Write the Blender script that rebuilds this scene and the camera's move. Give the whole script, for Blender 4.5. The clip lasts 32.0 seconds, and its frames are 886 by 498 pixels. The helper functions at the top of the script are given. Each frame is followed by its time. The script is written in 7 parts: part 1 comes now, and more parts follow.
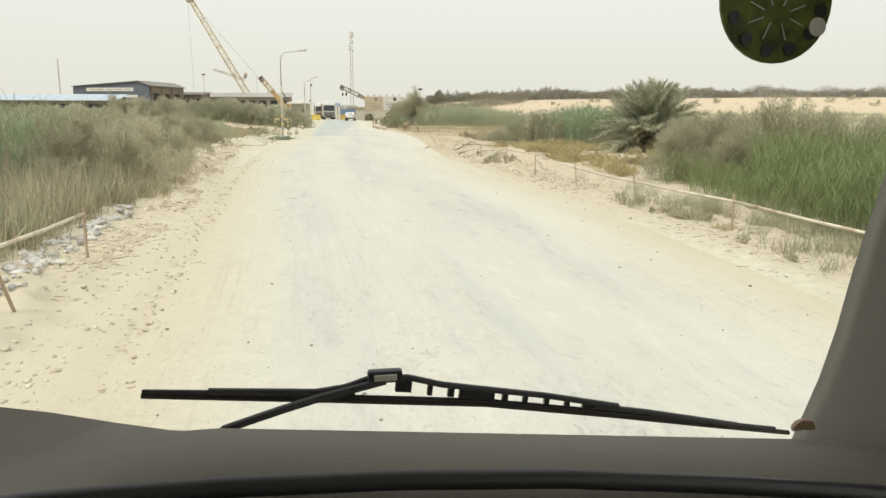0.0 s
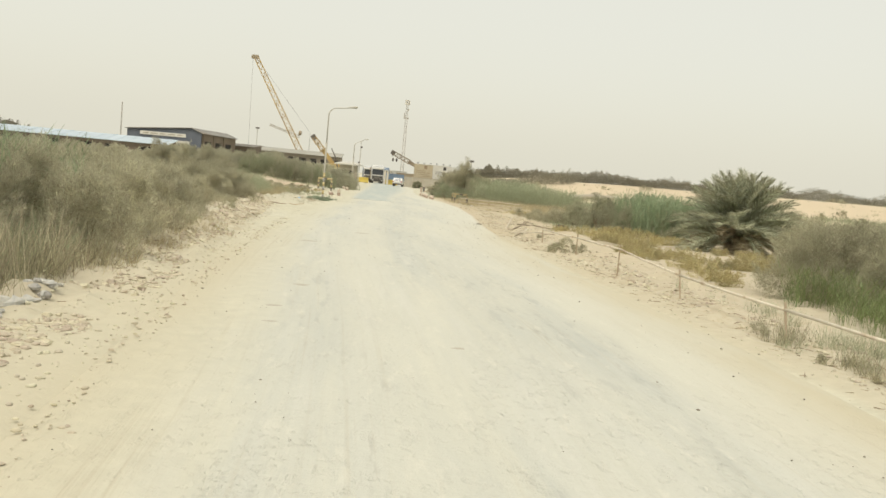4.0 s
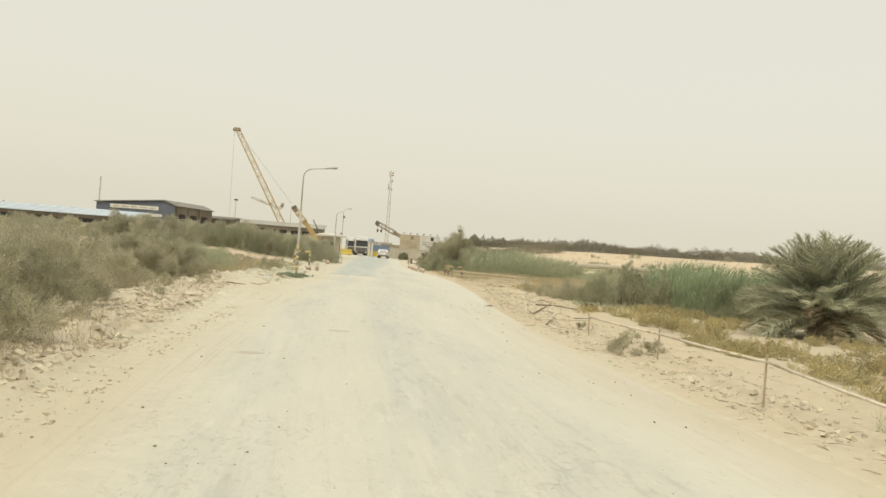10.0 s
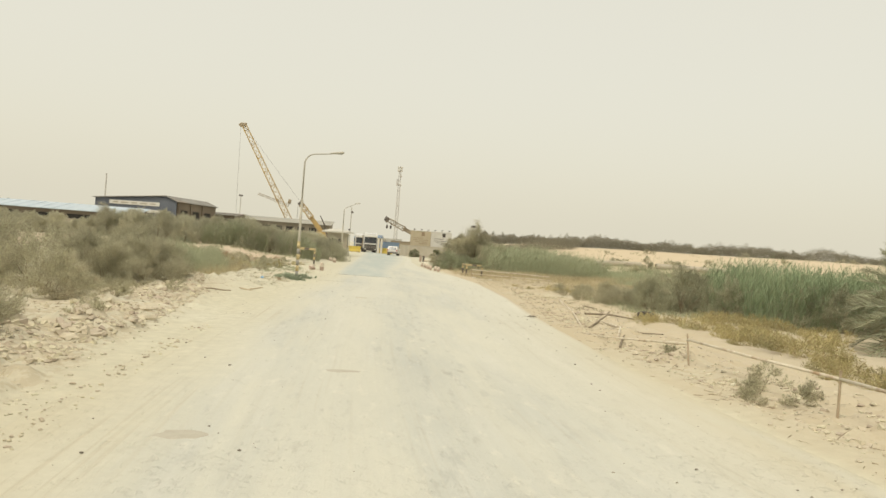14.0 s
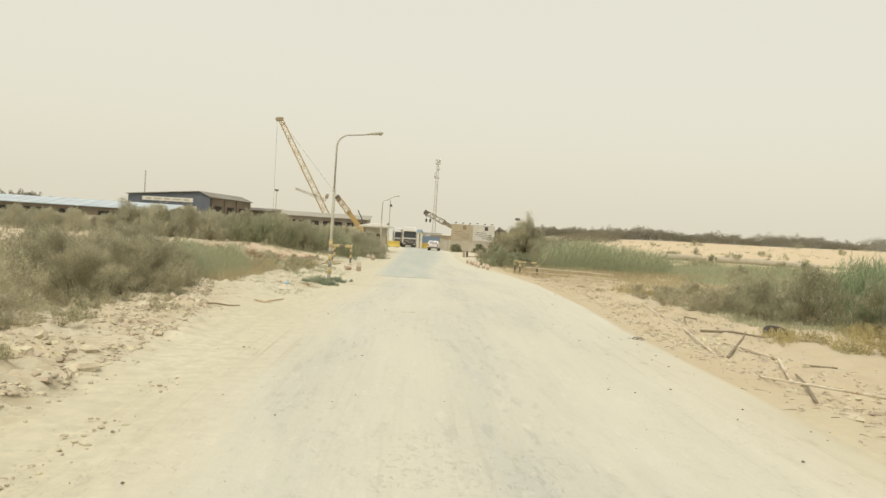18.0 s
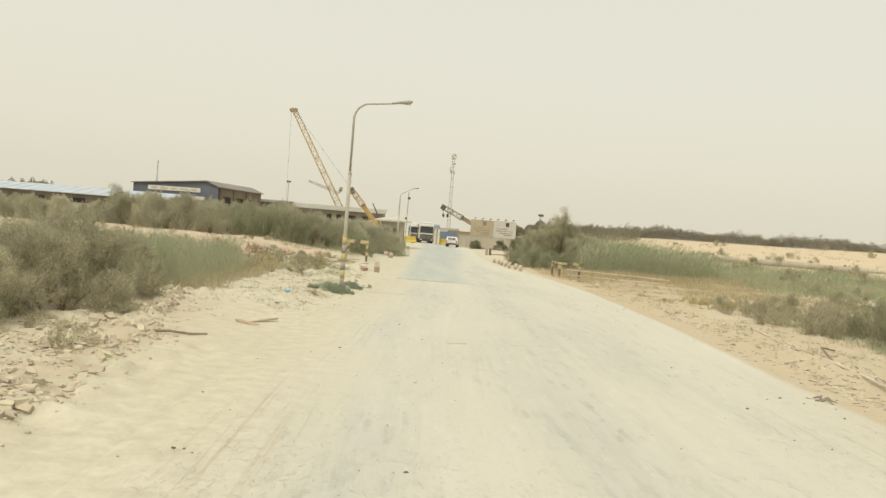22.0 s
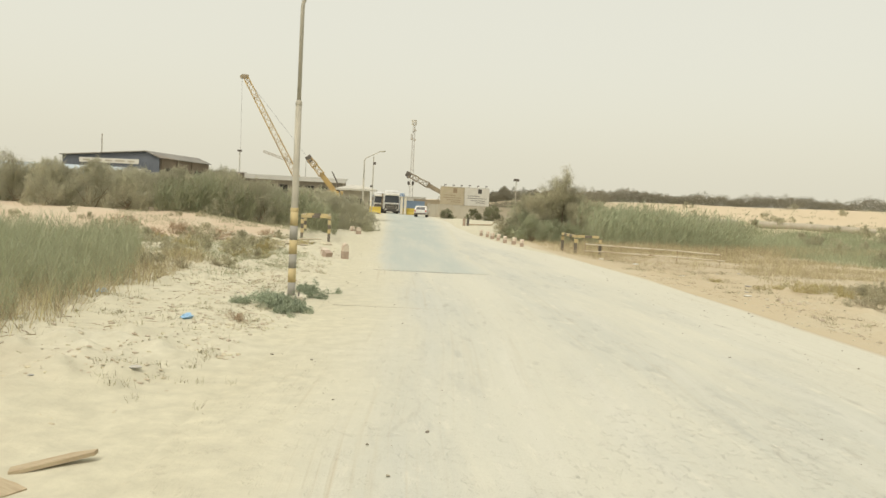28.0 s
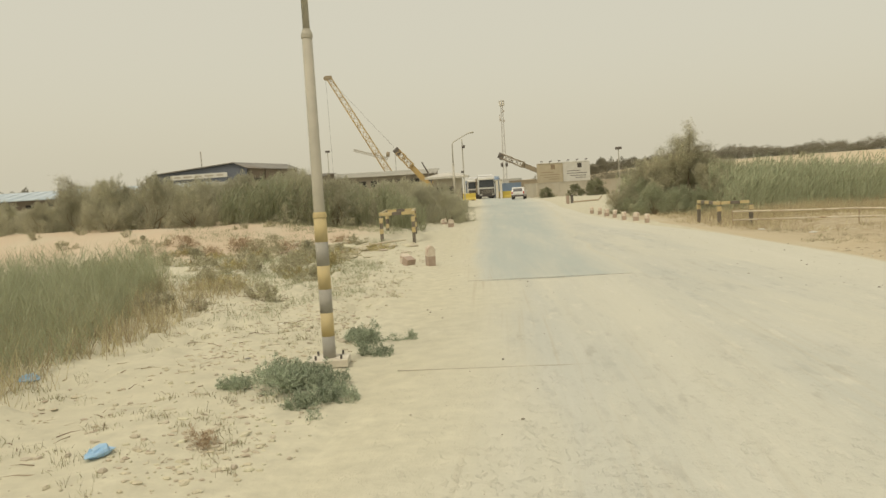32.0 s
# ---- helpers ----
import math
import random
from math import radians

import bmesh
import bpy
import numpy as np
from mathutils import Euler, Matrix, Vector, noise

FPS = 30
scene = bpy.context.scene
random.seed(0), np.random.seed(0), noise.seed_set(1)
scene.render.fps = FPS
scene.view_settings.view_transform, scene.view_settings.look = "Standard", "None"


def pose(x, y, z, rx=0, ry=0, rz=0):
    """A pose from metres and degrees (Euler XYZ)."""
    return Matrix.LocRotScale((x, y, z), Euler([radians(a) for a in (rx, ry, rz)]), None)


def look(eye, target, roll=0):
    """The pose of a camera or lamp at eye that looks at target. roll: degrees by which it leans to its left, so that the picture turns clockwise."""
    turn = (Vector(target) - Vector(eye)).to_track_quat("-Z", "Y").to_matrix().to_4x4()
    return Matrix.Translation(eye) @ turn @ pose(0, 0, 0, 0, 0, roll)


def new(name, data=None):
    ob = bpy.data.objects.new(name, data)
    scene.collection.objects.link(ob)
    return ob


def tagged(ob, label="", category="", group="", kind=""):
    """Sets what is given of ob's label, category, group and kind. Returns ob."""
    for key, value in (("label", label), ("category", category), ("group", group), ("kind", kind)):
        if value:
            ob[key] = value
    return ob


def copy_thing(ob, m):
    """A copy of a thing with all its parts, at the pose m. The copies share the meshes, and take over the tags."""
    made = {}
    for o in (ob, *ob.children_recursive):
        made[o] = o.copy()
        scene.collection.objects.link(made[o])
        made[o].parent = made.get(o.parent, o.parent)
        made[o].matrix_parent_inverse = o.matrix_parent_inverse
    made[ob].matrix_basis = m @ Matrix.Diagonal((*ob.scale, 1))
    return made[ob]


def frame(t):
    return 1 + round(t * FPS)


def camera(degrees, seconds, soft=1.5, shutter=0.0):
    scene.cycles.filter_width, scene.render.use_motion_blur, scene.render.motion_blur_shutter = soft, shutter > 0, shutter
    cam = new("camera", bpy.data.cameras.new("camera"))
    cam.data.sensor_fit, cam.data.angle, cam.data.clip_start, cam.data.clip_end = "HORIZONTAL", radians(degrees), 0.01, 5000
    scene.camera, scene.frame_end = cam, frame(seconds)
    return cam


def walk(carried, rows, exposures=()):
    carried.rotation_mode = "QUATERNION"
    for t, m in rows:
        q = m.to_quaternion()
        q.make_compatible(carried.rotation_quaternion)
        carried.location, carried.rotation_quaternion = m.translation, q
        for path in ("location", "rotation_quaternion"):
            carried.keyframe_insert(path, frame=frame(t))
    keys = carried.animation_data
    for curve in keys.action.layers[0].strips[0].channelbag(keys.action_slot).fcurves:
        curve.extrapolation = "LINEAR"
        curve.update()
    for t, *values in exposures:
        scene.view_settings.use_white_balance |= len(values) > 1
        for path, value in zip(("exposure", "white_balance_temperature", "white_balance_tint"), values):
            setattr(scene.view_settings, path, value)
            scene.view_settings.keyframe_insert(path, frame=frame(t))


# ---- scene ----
cam = camera(60.0, 32.0)
PATH = [
    (0, (0.0, 0.0, 2.149), (0.346, 1.937, 1.793), 0.1),
    (0.5, (0.08, 0.587, 2.131), (0.376, 2.542, 1.83), 3.6),
    (1, (0.173, 1.252, 2.134), (0.506, 3.201, 1.833), 2.2),
    (1.5, (0.193, 1.91, 2.16), (0.516, 3.869, 1.914), 5.8),
    (2, (0.32, 2.534, 2.138), (0.587, 4.506, 1.94), 2.8),
    (2.5, (0.394, 3.284, 2.097), (0.631, 5.258, 1.881), 3.2),
    (3, (0.399, 3.971, 2.089), (0.677, 5.941, 1.888), 3.9),
    (3.5, (0.424, 4.674, 2.098), (0.665, 6.65, 1.909), 5.2),
    (6, (0.473, 7.83, 2.075), (0.762, 9.804, 1.935), 5.2),
    (6.5, (0.486, 8.59, 2.046), (0.776, 10.564, 1.907), 4.0),
    (7, (0.521, 9.227, 2.108), (0.736, 11.215, 2.083), 7.6),
    (7.5, (0.573, 10.08, 2.104), (0.856, 12.056, 1.985), 3.5),
    (8, (0.585, 10.898, 2.07), (0.879, 12.871, 1.929), 5.8),
    (8.5, (0.643, 11.48, 2.083), (0.894, 13.464, 2.039), 3.1),
    (9, (0.65, 12.178, 2.105), (0.939, 14.157, 2.106), 4.5),
    (9.5, (0.652, 12.85, 2.088), (0.91, 14.833, 2.106), 4.7),
    (10, (0.71, 13.593, 2.059), (0.98, 15.575, 2.067), 4.4),
    (10.5, (0.729, 14.262, 2.074), (0.983, 16.246, 2.088), 4.3),
    (11, (0.763, 15.006, 2.067), (1.03, 16.988, 2.077), 4.2),
    (11.5, (0.769, 15.725, 2.052), (1.034, 17.707, 2.076), 4.7),
    (12, (0.76, 16.418, 2.094), (1.035, 18.399, 2.11), 4.0),
    (12.5, (0.791, 17.235, 2.095), (1.054, 19.218, 2.093), 4.0),
    (13, (0.751, 18.039, 2.089), (1.034, 20.018, 2.071), 4.4),
    (13.5, (0.764, 18.822, 2.035), (1.028, 20.805, 2.05), 5.3),
    (14, (0.79, 19.63, 2.062), (1.039, 21.614, 2.059), 4.2),
    (14.5, (0.836, 20.392, 2.074), (1.038, 22.382, 2.062), 3.3),
    (15, (0.818, 21.124, 2.076), (0.997, 23.116, 2.096), 3.9),
    (15.5, (0.865, 21.825, 2.046), (1.026, 23.818, 2.098), 3.9),
    (17.5, (0.763, 25.077, 2.13), (0.897, 27.072, 2.131), 3.1),
    (18, (0.66, 25.957, 2.167), (0.813, 27.951, 2.14), 3.6),
    (18.5, (0.602, 26.753, 2.156), (0.733, 28.749, 2.174), 3.5),
    (19, (0.617, 27.632, 2.129), (0.73, 29.629, 2.138), 3.8),
    (19.5, (0.518, 28.456, 2.151), (0.631, 30.453, 2.163), 3.5),
    (20, (0.428, 29.237, 2.178), (0.533, 31.234, 2.208), 3.9),
    (20.5, (0.406, 30.138, 2.163), (0.504, 32.135, 2.165), 3.5),
    (21, (0.333, 30.978, 2.159), (0.426, 32.976, 2.152), 3.5),
    (21.5, (0.263, 31.819, 2.15), (0.354, 33.817, 2.139), 3.7),
    (22, (0.158, 32.741, 2.151), (0.279, 34.737, 2.11), 4.5),
    (22.5, (0.117, 33.488, 2.115), (0.22, 35.485, 2.091), 4.4),
    (23, (0.031, 34.418, 2.139), (0.172, 36.412, 2.071), 3.2),
    (23.5, (-0.036, 35.208, 2.138), (0.121, 37.2, 2.062), 4.5),
    (24, (-0.072, 36.03, 2.097), (0.082, 38.023, 2.033), 4.4),
    (24.5, (-0.126, 36.865, 2.089), (0.066, 38.855, 2.036), 3.8),
    (25, (-0.222, 37.696, 2.117), (0.016, 39.68, 2.049), 4.5),
    (25.5, (-0.243, 38.501, 2.111), (-0.022, 40.488, 2.049), 3.0),
    (26, (-0.285, 39.315, 2.113), (-0.051, 41.299, 2.028), 2.8),
    (26.5, (-0.326, 40.139, 2.104), (-0.087, 42.122, 2.011), 3.1),
    (28.5, (-0.361, 44.183, 2.066), (-0.147, 46.168, 1.946), 2.6),
    (29, (-0.357, 44.977, 2.082), (-0.166, 46.966, 1.993), 0.7),
    (29.5, (-0.332, 45.804, 2.073), (-0.134, 47.793, 1.997), 1.4),
    (30, (-0.284, 46.509, 2.076), (-0.156, 48.504, 2.028), 0.2),
    (30.5, (-0.221, 47.247, 2.025), (-0.185, 49.246, 2.005), -1.4),
    (31, (-0.152, 48.087, 2.057), (-0.145, 50.085, 1.965), -1.5),
    (31.5, (-0.138, 48.872, 2.039), (-0.223, 50.865, 1.895), -0.8),
    (32, (0.0, 49.654, 2.034), (-0.035, 51.647, 1.879), -3.4),
]
EXPOSURES = [(0.0, 0.12, 6180, 8), (2.0, 0.05, 6350, 7), (6.0, -0.05, 6650, 7), (9.0, -0.07, 6750, 7), (20.0, -0.08, 6850, 7), (28.0, -0.06, 6750, 6), (30.0, -0.11, 6850, 6), (32.0, -0.38, 7200, 6)]
walk(cam, [(t, look(eye, target, roll)) for t, eye, target, roll in PATH], EXPOSURES)

# ---- light ----
SUN_EL, SUN_AZ = 58.0, 215.0
world = bpy.data.worlds.new("world")
scene.world = world
world.use_nodes = True
wn, wl = world.node_tree.nodes, world.node_tree.links
wn.clear()
sky = wn.new("ShaderNodeTexSky")
sky.sky_type, sky.sun_disc = "NISHITA", False
sky.sun_elevation, sky.sun_rotation = radians(SUN_EL), radians(SUN_AZ)
sky.air_density, sky.dust_density, sky.ozone_density = 1.0, 8.0, 1.0
bg_sky, bg_dust, add_sh, w_out = (wn.new(k) for k in ("ShaderNodeBackground", "ShaderNodeBackground", "ShaderNodeAddShader", "ShaderNodeOutputWorld"))
bg_sky.inputs["Strength"].default_value = 0.05
bg_dust.inputs["Color"].default_value = (0.865, 0.825, 0.70, 1)
bg_dust.inputs["Strength"].default_value = 0.86
wl.new(sky.outputs[0], bg_sky.inputs["Color"])
wl.new(bg_sky.outputs[0], add_sh.inputs[0])
wl.new(bg_dust.outputs[0], add_sh.inputs[1])
wl.new(add_sh.outputs[0], w_out.inputs["Surface"])

sun_data = bpy.data.lights.new("sun", "SUN")
sun_data.energy, sun_data.angle, sun_data.color = 1.35, radians(16), (1.0, 0.965, 0.88)
sun = new("sun", sun_data)
az, el = radians(SUN_AZ), radians(SUN_EL)
sun_from = Vector((math.sin(az) * math.cos(el), math.cos(az) * math.cos(el), math.sin(el)))
sun.matrix_world = look(sun_from * 100, (0, 0, 0))


# ---- materials ----
def mat(name, c1, c2=None, scale=6.0, rough=0.85, bump=0.0, bump_scale=None, metal=0.0, fine=0.0, vary=0.0, coords="Object",
        stretch=(1, 1, 1), c3=None, big=0.35, spec=0.3, two_sided_leaf=0.0, through_leaf=0.0):
    """Two tones mixed by noise at two sizes, an optional third tone in patches, grain bump and a change from object to object."""
    m = bpy.data.materials.new(name)
    m.use_nodes = True
    n, l = m.node_tree.nodes, m.node_tree.links
    b = n["Principled BSDF"]
    b.inputs["Roughness"].default_value, b.inputs["Metallic"].default_value = rough, metal
    b.inputs["Specular IOR Level"].default_value = spec
    c2 = c2 or tuple(v * 0.75 for v in c1)
    tc, mp = n.new("ShaderNodeTexCoord"), n.new("ShaderNodeMapping")
    mp.inputs["Scale"].default_value = stretch
    l.new(tc.outputs[coords], mp.inputs["Vector"])

    def noise_tex(s, detail=5.0, r=0.6):
        t = n.new("ShaderNodeTexNoise")
        t.inputs["Scale"].default_value, t.inputs["Detail"].default_value, t.inputs["Roughness"].default_value = s, detail, r
        l.new(mp.outputs[0], t.inputs["Vector"])
        return t

    def ramp(src, lo, hi):
        r = n.new("ShaderNodeMapRange")
        r.inputs["From Min"].default_value, r.inputs["From Max"].default_value = lo, hi
        l.new(src, r.inputs["Value"])
        return r.outputs[0]

    def mix(fac, a, bb):
        x = n.new("ShaderNodeMix")
        x.data_type = "RGBA"
        for s, v in ((x.inputs[0], fac), (x.inputs[6], a), (x.inputs[7], bb)):
            if isinstance(v, (tuple, list)):
                s.default_value = (*v, 1)
            elif isinstance(v, float):
                s.default_value = v
            else:
                l.new(v, s)
        return x.outputs[2]

    col = mix(ramp(noise_tex(scale).outputs["Fac"], 0.32, 0.68), c1, c2)
    if c3:
        col = mix(ramp(noise_tex(scale * big, 4).outputs["Fac"], 0.5, 0.68), col, c3)
    if fine:
        f = ramp(noise_tex(scale * 11, 3).outputs["Fac"], 0.3, 0.7)
        col = mix(f, col, tuple(v * (1 - fine) for v in c1))
    if vary:
        info, hsv = n.new("ShaderNodeObjectInfo"), n.new("ShaderNodeHueSaturation")
        v = n.new("ShaderNodeMapRange")
        v.inputs["To Min"].default_value, v.inputs["To Max"].default_value = 1 - vary, 1 + vary
        l.new(info.outputs["Random"], v.inputs["Value"])
        l.new(v.outputs[0], hsv.inputs["Value"])
        l.new(col, hsv.inputs["Color"])
        col = hsv.outputs[0]
    if two_sided_leaf:
        geo, hsv = n.new("ShaderNodeNewGeometry"), n.new("ShaderNodeHueSaturation")
        v, h = n.new("ShaderNodeMapRange"), n.new("ShaderNodeMapRange")
        v.inputs["To Min"].default_value, v.inputs["To Max"].default_value = 1 - two_sided_leaf, 1 + two_sided_leaf
        h.inputs["To Min"].default_value, h.inputs["To Max"].default_value = 0.475, 0.515
        l.new(geo.outputs["Random Per Island"], v.inputs["Value"])
        l.new(geo.outputs["Random Per Island"], h.inputs["Value"])
        l.new(v.outputs[0], hsv.inputs["Value"])
        l.new(h.outputs[0], hsv.inputs["Hue"])
        l.new(col, hsv.inputs["Color"])
        col = hsv.outputs[0]
    l.new(col, b.inputs["Base Color"])
    if bump:
        bp = n.new("ShaderNodeBump")
        bp.inputs["Strength"].default_value, bp.inputs["Distance"].default_value = bump, 0.02
        l.new(noise_tex(bump_scale or scale * 5, 8).outputs["Fac"], bp.inputs["Height"])
        l.new(bp.outputs[0], b.inputs["Normal"])
    if through_leaf:
        # daylight that passes through thin leaves
        tr, mx = n.new("ShaderNodeBsdfTranslucent"), n.new("ShaderNodeMixShader")
        mx.inputs[0].default_value = through_leaf
        l.new(col, tr.inputs["Color"])
        l.new(b.outputs[0], mx.inputs[1])
        l.new(tr.outputs[0], mx.inputs[2])
        l.new(mx.outputs[0], n["Material Output"].inputs["Surface"])
    return m


SAND = mat("pale_sand", (0.61, 0.58, 0.455), (0.55, 0.518, 0.40), 0.35, 0.95, 0.9, 9, fine=0.2, c3=(0.615, 0.593, 0.485), big=0.5, spec=0.1)


def sand_regions(m):
    """Oranger sand on the heap before the thicket and on the verge by the painted barrier."""
    n, l = m.node_tree.nodes, m.node_tree.links
    b = n["Principled BSDF"]
    old = b.inputs["Base Color"].links[0].from_socket
    geo, sep, nz = n.new("ShaderNodeNewGeometry"), n.new("ShaderNodeSeparateXYZ"), n.new("ShaderNodeTexNoise")
    nz.inputs["Scale"].default_value, nz.inputs["Detail"].default_value = 0.22, 5
    l.new(geo.outputs["Position"], sep.inputs[0])
    l.new(geo.outputs["Position"], nz.inputs["Vector"])

    def rng_(src, lo, hi):
        r_ = n.new("ShaderNodeMapRange")
        r_.inputs["From Min"].default_value, r_.inputs["From Max"].default_value = lo, hi
        l.new(src, r_.inputs["Value"])
        return r_.outputs[0]

    def times(*v):
        out = v[0]
        for w in v[1:]:
            x = n.new("ShaderNodeMath")
            x.operation = "MULTIPLY"
            l.new(out, x.inputs[0])
            l.new(w, x.inputs[1])
            out = x.outputs[0]
        return out

    X, Y = sep.outputs[0], sep.outputs[1]
    heap = times(rng_(Y, 75, 79), rng_(Y, 95, 89), rng_(X, -2.5, -5))
    slant = n.new("ShaderNodeMath")
    slant.operation = "MULTIPLY_ADD"
    l.new(rng_(Y, 36, 67), slant.inputs[0])
    slant.inputs[1].default_value = -2.65
    l.new(X, slant.inputs[2])
    verge = times(rng_(Y, -4, 40), rng_(Y, 100, 90), rng_(slant.outputs[0], 6.3, 6.55), rng_(X, 32, 22))
    dune = times(rng_(Y, 98, 128), rng_(X, 18, 32))
    patchy = rng_(nz.outputs["Fac"], 0.14, 0.5)
    fac, heap = times(verge, patchy), times(heap, patchy)
    nz2 = n.new("ShaderNodeTexNoise")
    nz2.inputs["Scale"].default_value, nz2.inputs["Detail"].default_value, nz2.inputs["Roughness"].default_value = 1.1, 7, 0.7
    l.new(geo.outputs["Position"], nz2.inputs["Vector"])
    leaf_l = times(rng_(X, -2.7, -4.0), rng_(Y, 56, 44))
    leaf_r = times(rng_(X, 6.8, 8.4), rng_(Y, 62, 48), rng_(X, 40, 25), rng_(Y, 2, 8))
    leaf_f = times(rng_(X, 12.5, 16), rng_(Y, 46, 56), rng_(Y, 125, 105))
    earth = leaf_l
    for w in (leaf_r, leaf_f):
        add = n.new("ShaderNodeMath")
        add.operation = "ADD"
        l.new(earth, add.inputs[0])
        l.new(w, add.inputs[1])
        earth = add.outputs[0]
    earth = times(earth, rng_(nz2.outputs["Fac"], 0.38, 0.6))
    nz3 = n.new("ShaderNodeTexNoise")
    nz3.inputs["Scale"].default_value, nz3.inputs["Detail"].default_value, nz3.inputs["Roughness"].default_value = 3.2, 8, 0.68
    l.new(geo.outputs["Position"], nz3.inputs["Vector"])
    slant_l = n.new("ShaderNodeMath")
    slant_l.operation = "MULTIPLY_ADD"
    l.new(rng_(Y, 25, 50), slant_l.inputs[0])
    slant_l.inputs[1].default_value = 1.35
    l.new(X, slant_l.inputs[2])
    # verge spots: brown earth plus the shade between clods, painted as dark blotches
    soil_shade_l = times(rng_(slant_l.outputs[0], -2.35, -2.8), rng_(X, -9, -6), rng_(Y, 53, 46), rng_(Y, 5, 12))
    soil_shade_r = times(rng_(X, 6.6, 7.7), rng_(X, 14, 10), rng_(Y, 62, 50), rng_(Y, 3, 8))
    add = n.new("ShaderNodeMath")
    add.operation = "ADD"
    l.new(soil_shade_l, add.inputs[0])
    l.new(soil_shade_r, add.inputs[1])
    soil = times(add.outputs[0], rng_(nz3.outputs["Fac"], 0.47, 0.55), rng_(nz2.outputs["Fac"], 0.30, 0.48))
    tan = times(rng_(X, -1.2, -1.9), rng_(X, -8, -5), rng_(Y, 34, 20), patchy)
    brown = times(rng_(Y, 66, 76), rng_(Y, 96, 88), rng_(X, 9.6, 11), rng_(X, 30, 20), rng_(nz3.outputs["Fac"], 0.38, 0.56))
    for f_, tone in ((soil, (0.41, 0.355, 0.255, 1)), (dune, (0.565, 0.475, 0.34, 1)), (fac, (0.485, 0.415, 0.295, 1)), (heap, (0.54, 0.445, 0.335, 1)), (brown, (0.37, 0.305, 0.205, 1)), (tan, (0.525, 0.483, 0.365, 1)), (earth, (0.50, 0.44, 0.33, 1))):
        mx = n.new("ShaderNodeMix")
        mx.data_type = "RGBA"
        l.new(f_, mx.inputs[0])
        l.new(old, mx.inputs[6])
        mx.inputs[7].default_value = tone
        old = mx.outputs[2]
    l.new(old, b.inputs["Base Color"])


sand_regions(SAND)
CLOD = mat("clod", (0.575, 0.54, 0.42), (0.48, 0.44, 0.335), 5, 0.95, 0.6, 20, spec=0.1, two_sided_leaf=0.11)
STONE_DARK = mat("dark_pebble", (0.30, 0.27, 0.215), (0.2, 0.18, 0.14), 8, 0.9, two_sided_leaf=0.3)
STONE_PALE = mat("pale_rock", (0.60, 0.54, 0.42), (0.45, 0.395, 0.29), 4, 0.9, 0.5, 14)
CRUST = mat("road_crust", (0.48, 0.45, 0.375), (0.42, 0.39, 0.325), 6, 0.95, 0.4, 20, spec=0.1)
TAMARISK = mat("tamarisk_leaf", (0.545, 0.525, 0.38), (0.42, 0.40, 0.285), 1.6, 0.85, vary=0.14, two_sided_leaf=0.3, through_leaf=0.48, c3=(0.48, 0.44, 0.32), big=0.45, spec=0.08)
# grey leaf tones raised to include the haze over the thicket
TAMARISK_GREY = mat("grey_tamarisk_leaf", (0.54, 0.53, 0.395), (0.42, 0.405, 0.30), 1.1, 0.9, vary=0.12, two_sided_leaf=0.14, through_leaf=0.45, c3=(0.47, 0.475, 0.345), big=0.4, spec=0.06)
TAMARISK_OLIVE = mat("olive_tamarisk_leaf", (0.475, 0.455, 0.32), (0.36, 0.35, 0.24), 1.5, 0.85, vary=0.14, two_sided_leaf=0.2, through_leaf=0.35, c3=(0.36, 0.33, 0.235), big=0.45, spec=0.08)
TAMARISK_GREEN = mat("green_tamarisk_leaf", (0.43, 0.43, 0.30), (0.33, 0.33, 0.225), 1.4, 0.85, vary=0.14, two_sided_leaf=0.2, through_leaf=0.3, c3=(0.33, 0.31, 0.22), big=0.45, spec=0.08)
SCRUB_GREEN = mat("green_shrub_leaf", (0.37, 0.42, 0.305), (0.28, 0.325, 0.235), 3, 0.75, vary=0.12, two_sided_leaf=0.3, spec=0.15)
SHRUB_DARK = mat("dark_shrub_leaf", (0.245, 0.25, 0.155), (0.18, 0.185, 0.115), 1.2, 0.8, two_sided_leaf=0.2, spec=0.1)
SHRUB_OLIVE = mat("olive_shrub_leaf", (0.44, 0.46, 0.32), (0.31, 0.34, 0.23), 1.2, 0.8, through_leaf=0.25, two_sided_leaf=0.2, spec=0.1)
MARKER = mat("weathered_marker_paint", (0.66, 0.60, 0.50), (0.55, 0.47, 0.38), 7, 0.8, 0.3, 30, c3=(0.40, 0.26, 0.20), big=0.6)
SALTBUSH = mat("yellow_saltbush", (0.455, 0.39, 0.19), (0.355, 0.325, 0.175), 0.9, 0.85, vary=0.16, two_sided_leaf=0.14, c3=(0.35, 0.33, 0.195), spec=0.1)
REED = mat("green_reed", (0.25, 0.30, 0.13), (0.185, 0.23, 0.105), 0.6, 0.65, vary=0.08, through_leaf=0.25, two_sided_leaf=0.32, spec=0.2)
# dusty green, lightened further with haze put into the colour
REED_DUSTY = mat("dusty_reed", (0.42, 0.44, 0.30), (0.345, 0.37, 0.25), 0.8, 0.8, vary=0.08, through_leaf=0.4, two_sided_leaf=0.14, c3=(0.41, 0.42, 0.29), big=0.7, spec=0.06)
REED_MID = mat("grey_green_reed", (0.33, 0.40, 0.25), (0.255, 0.315, 0.19), 0.5, 0.75, through_leaf=0.25, two_sided_leaf=0.18, spec=0.1)
REED_OLIVE = mat("olive_reed", (0.41, 0.435, 0.295), (0.31, 0.345, 0.225), 0.12, 0.8, through_leaf=0.25, two_sided_leaf=0.18, spec=0.08)
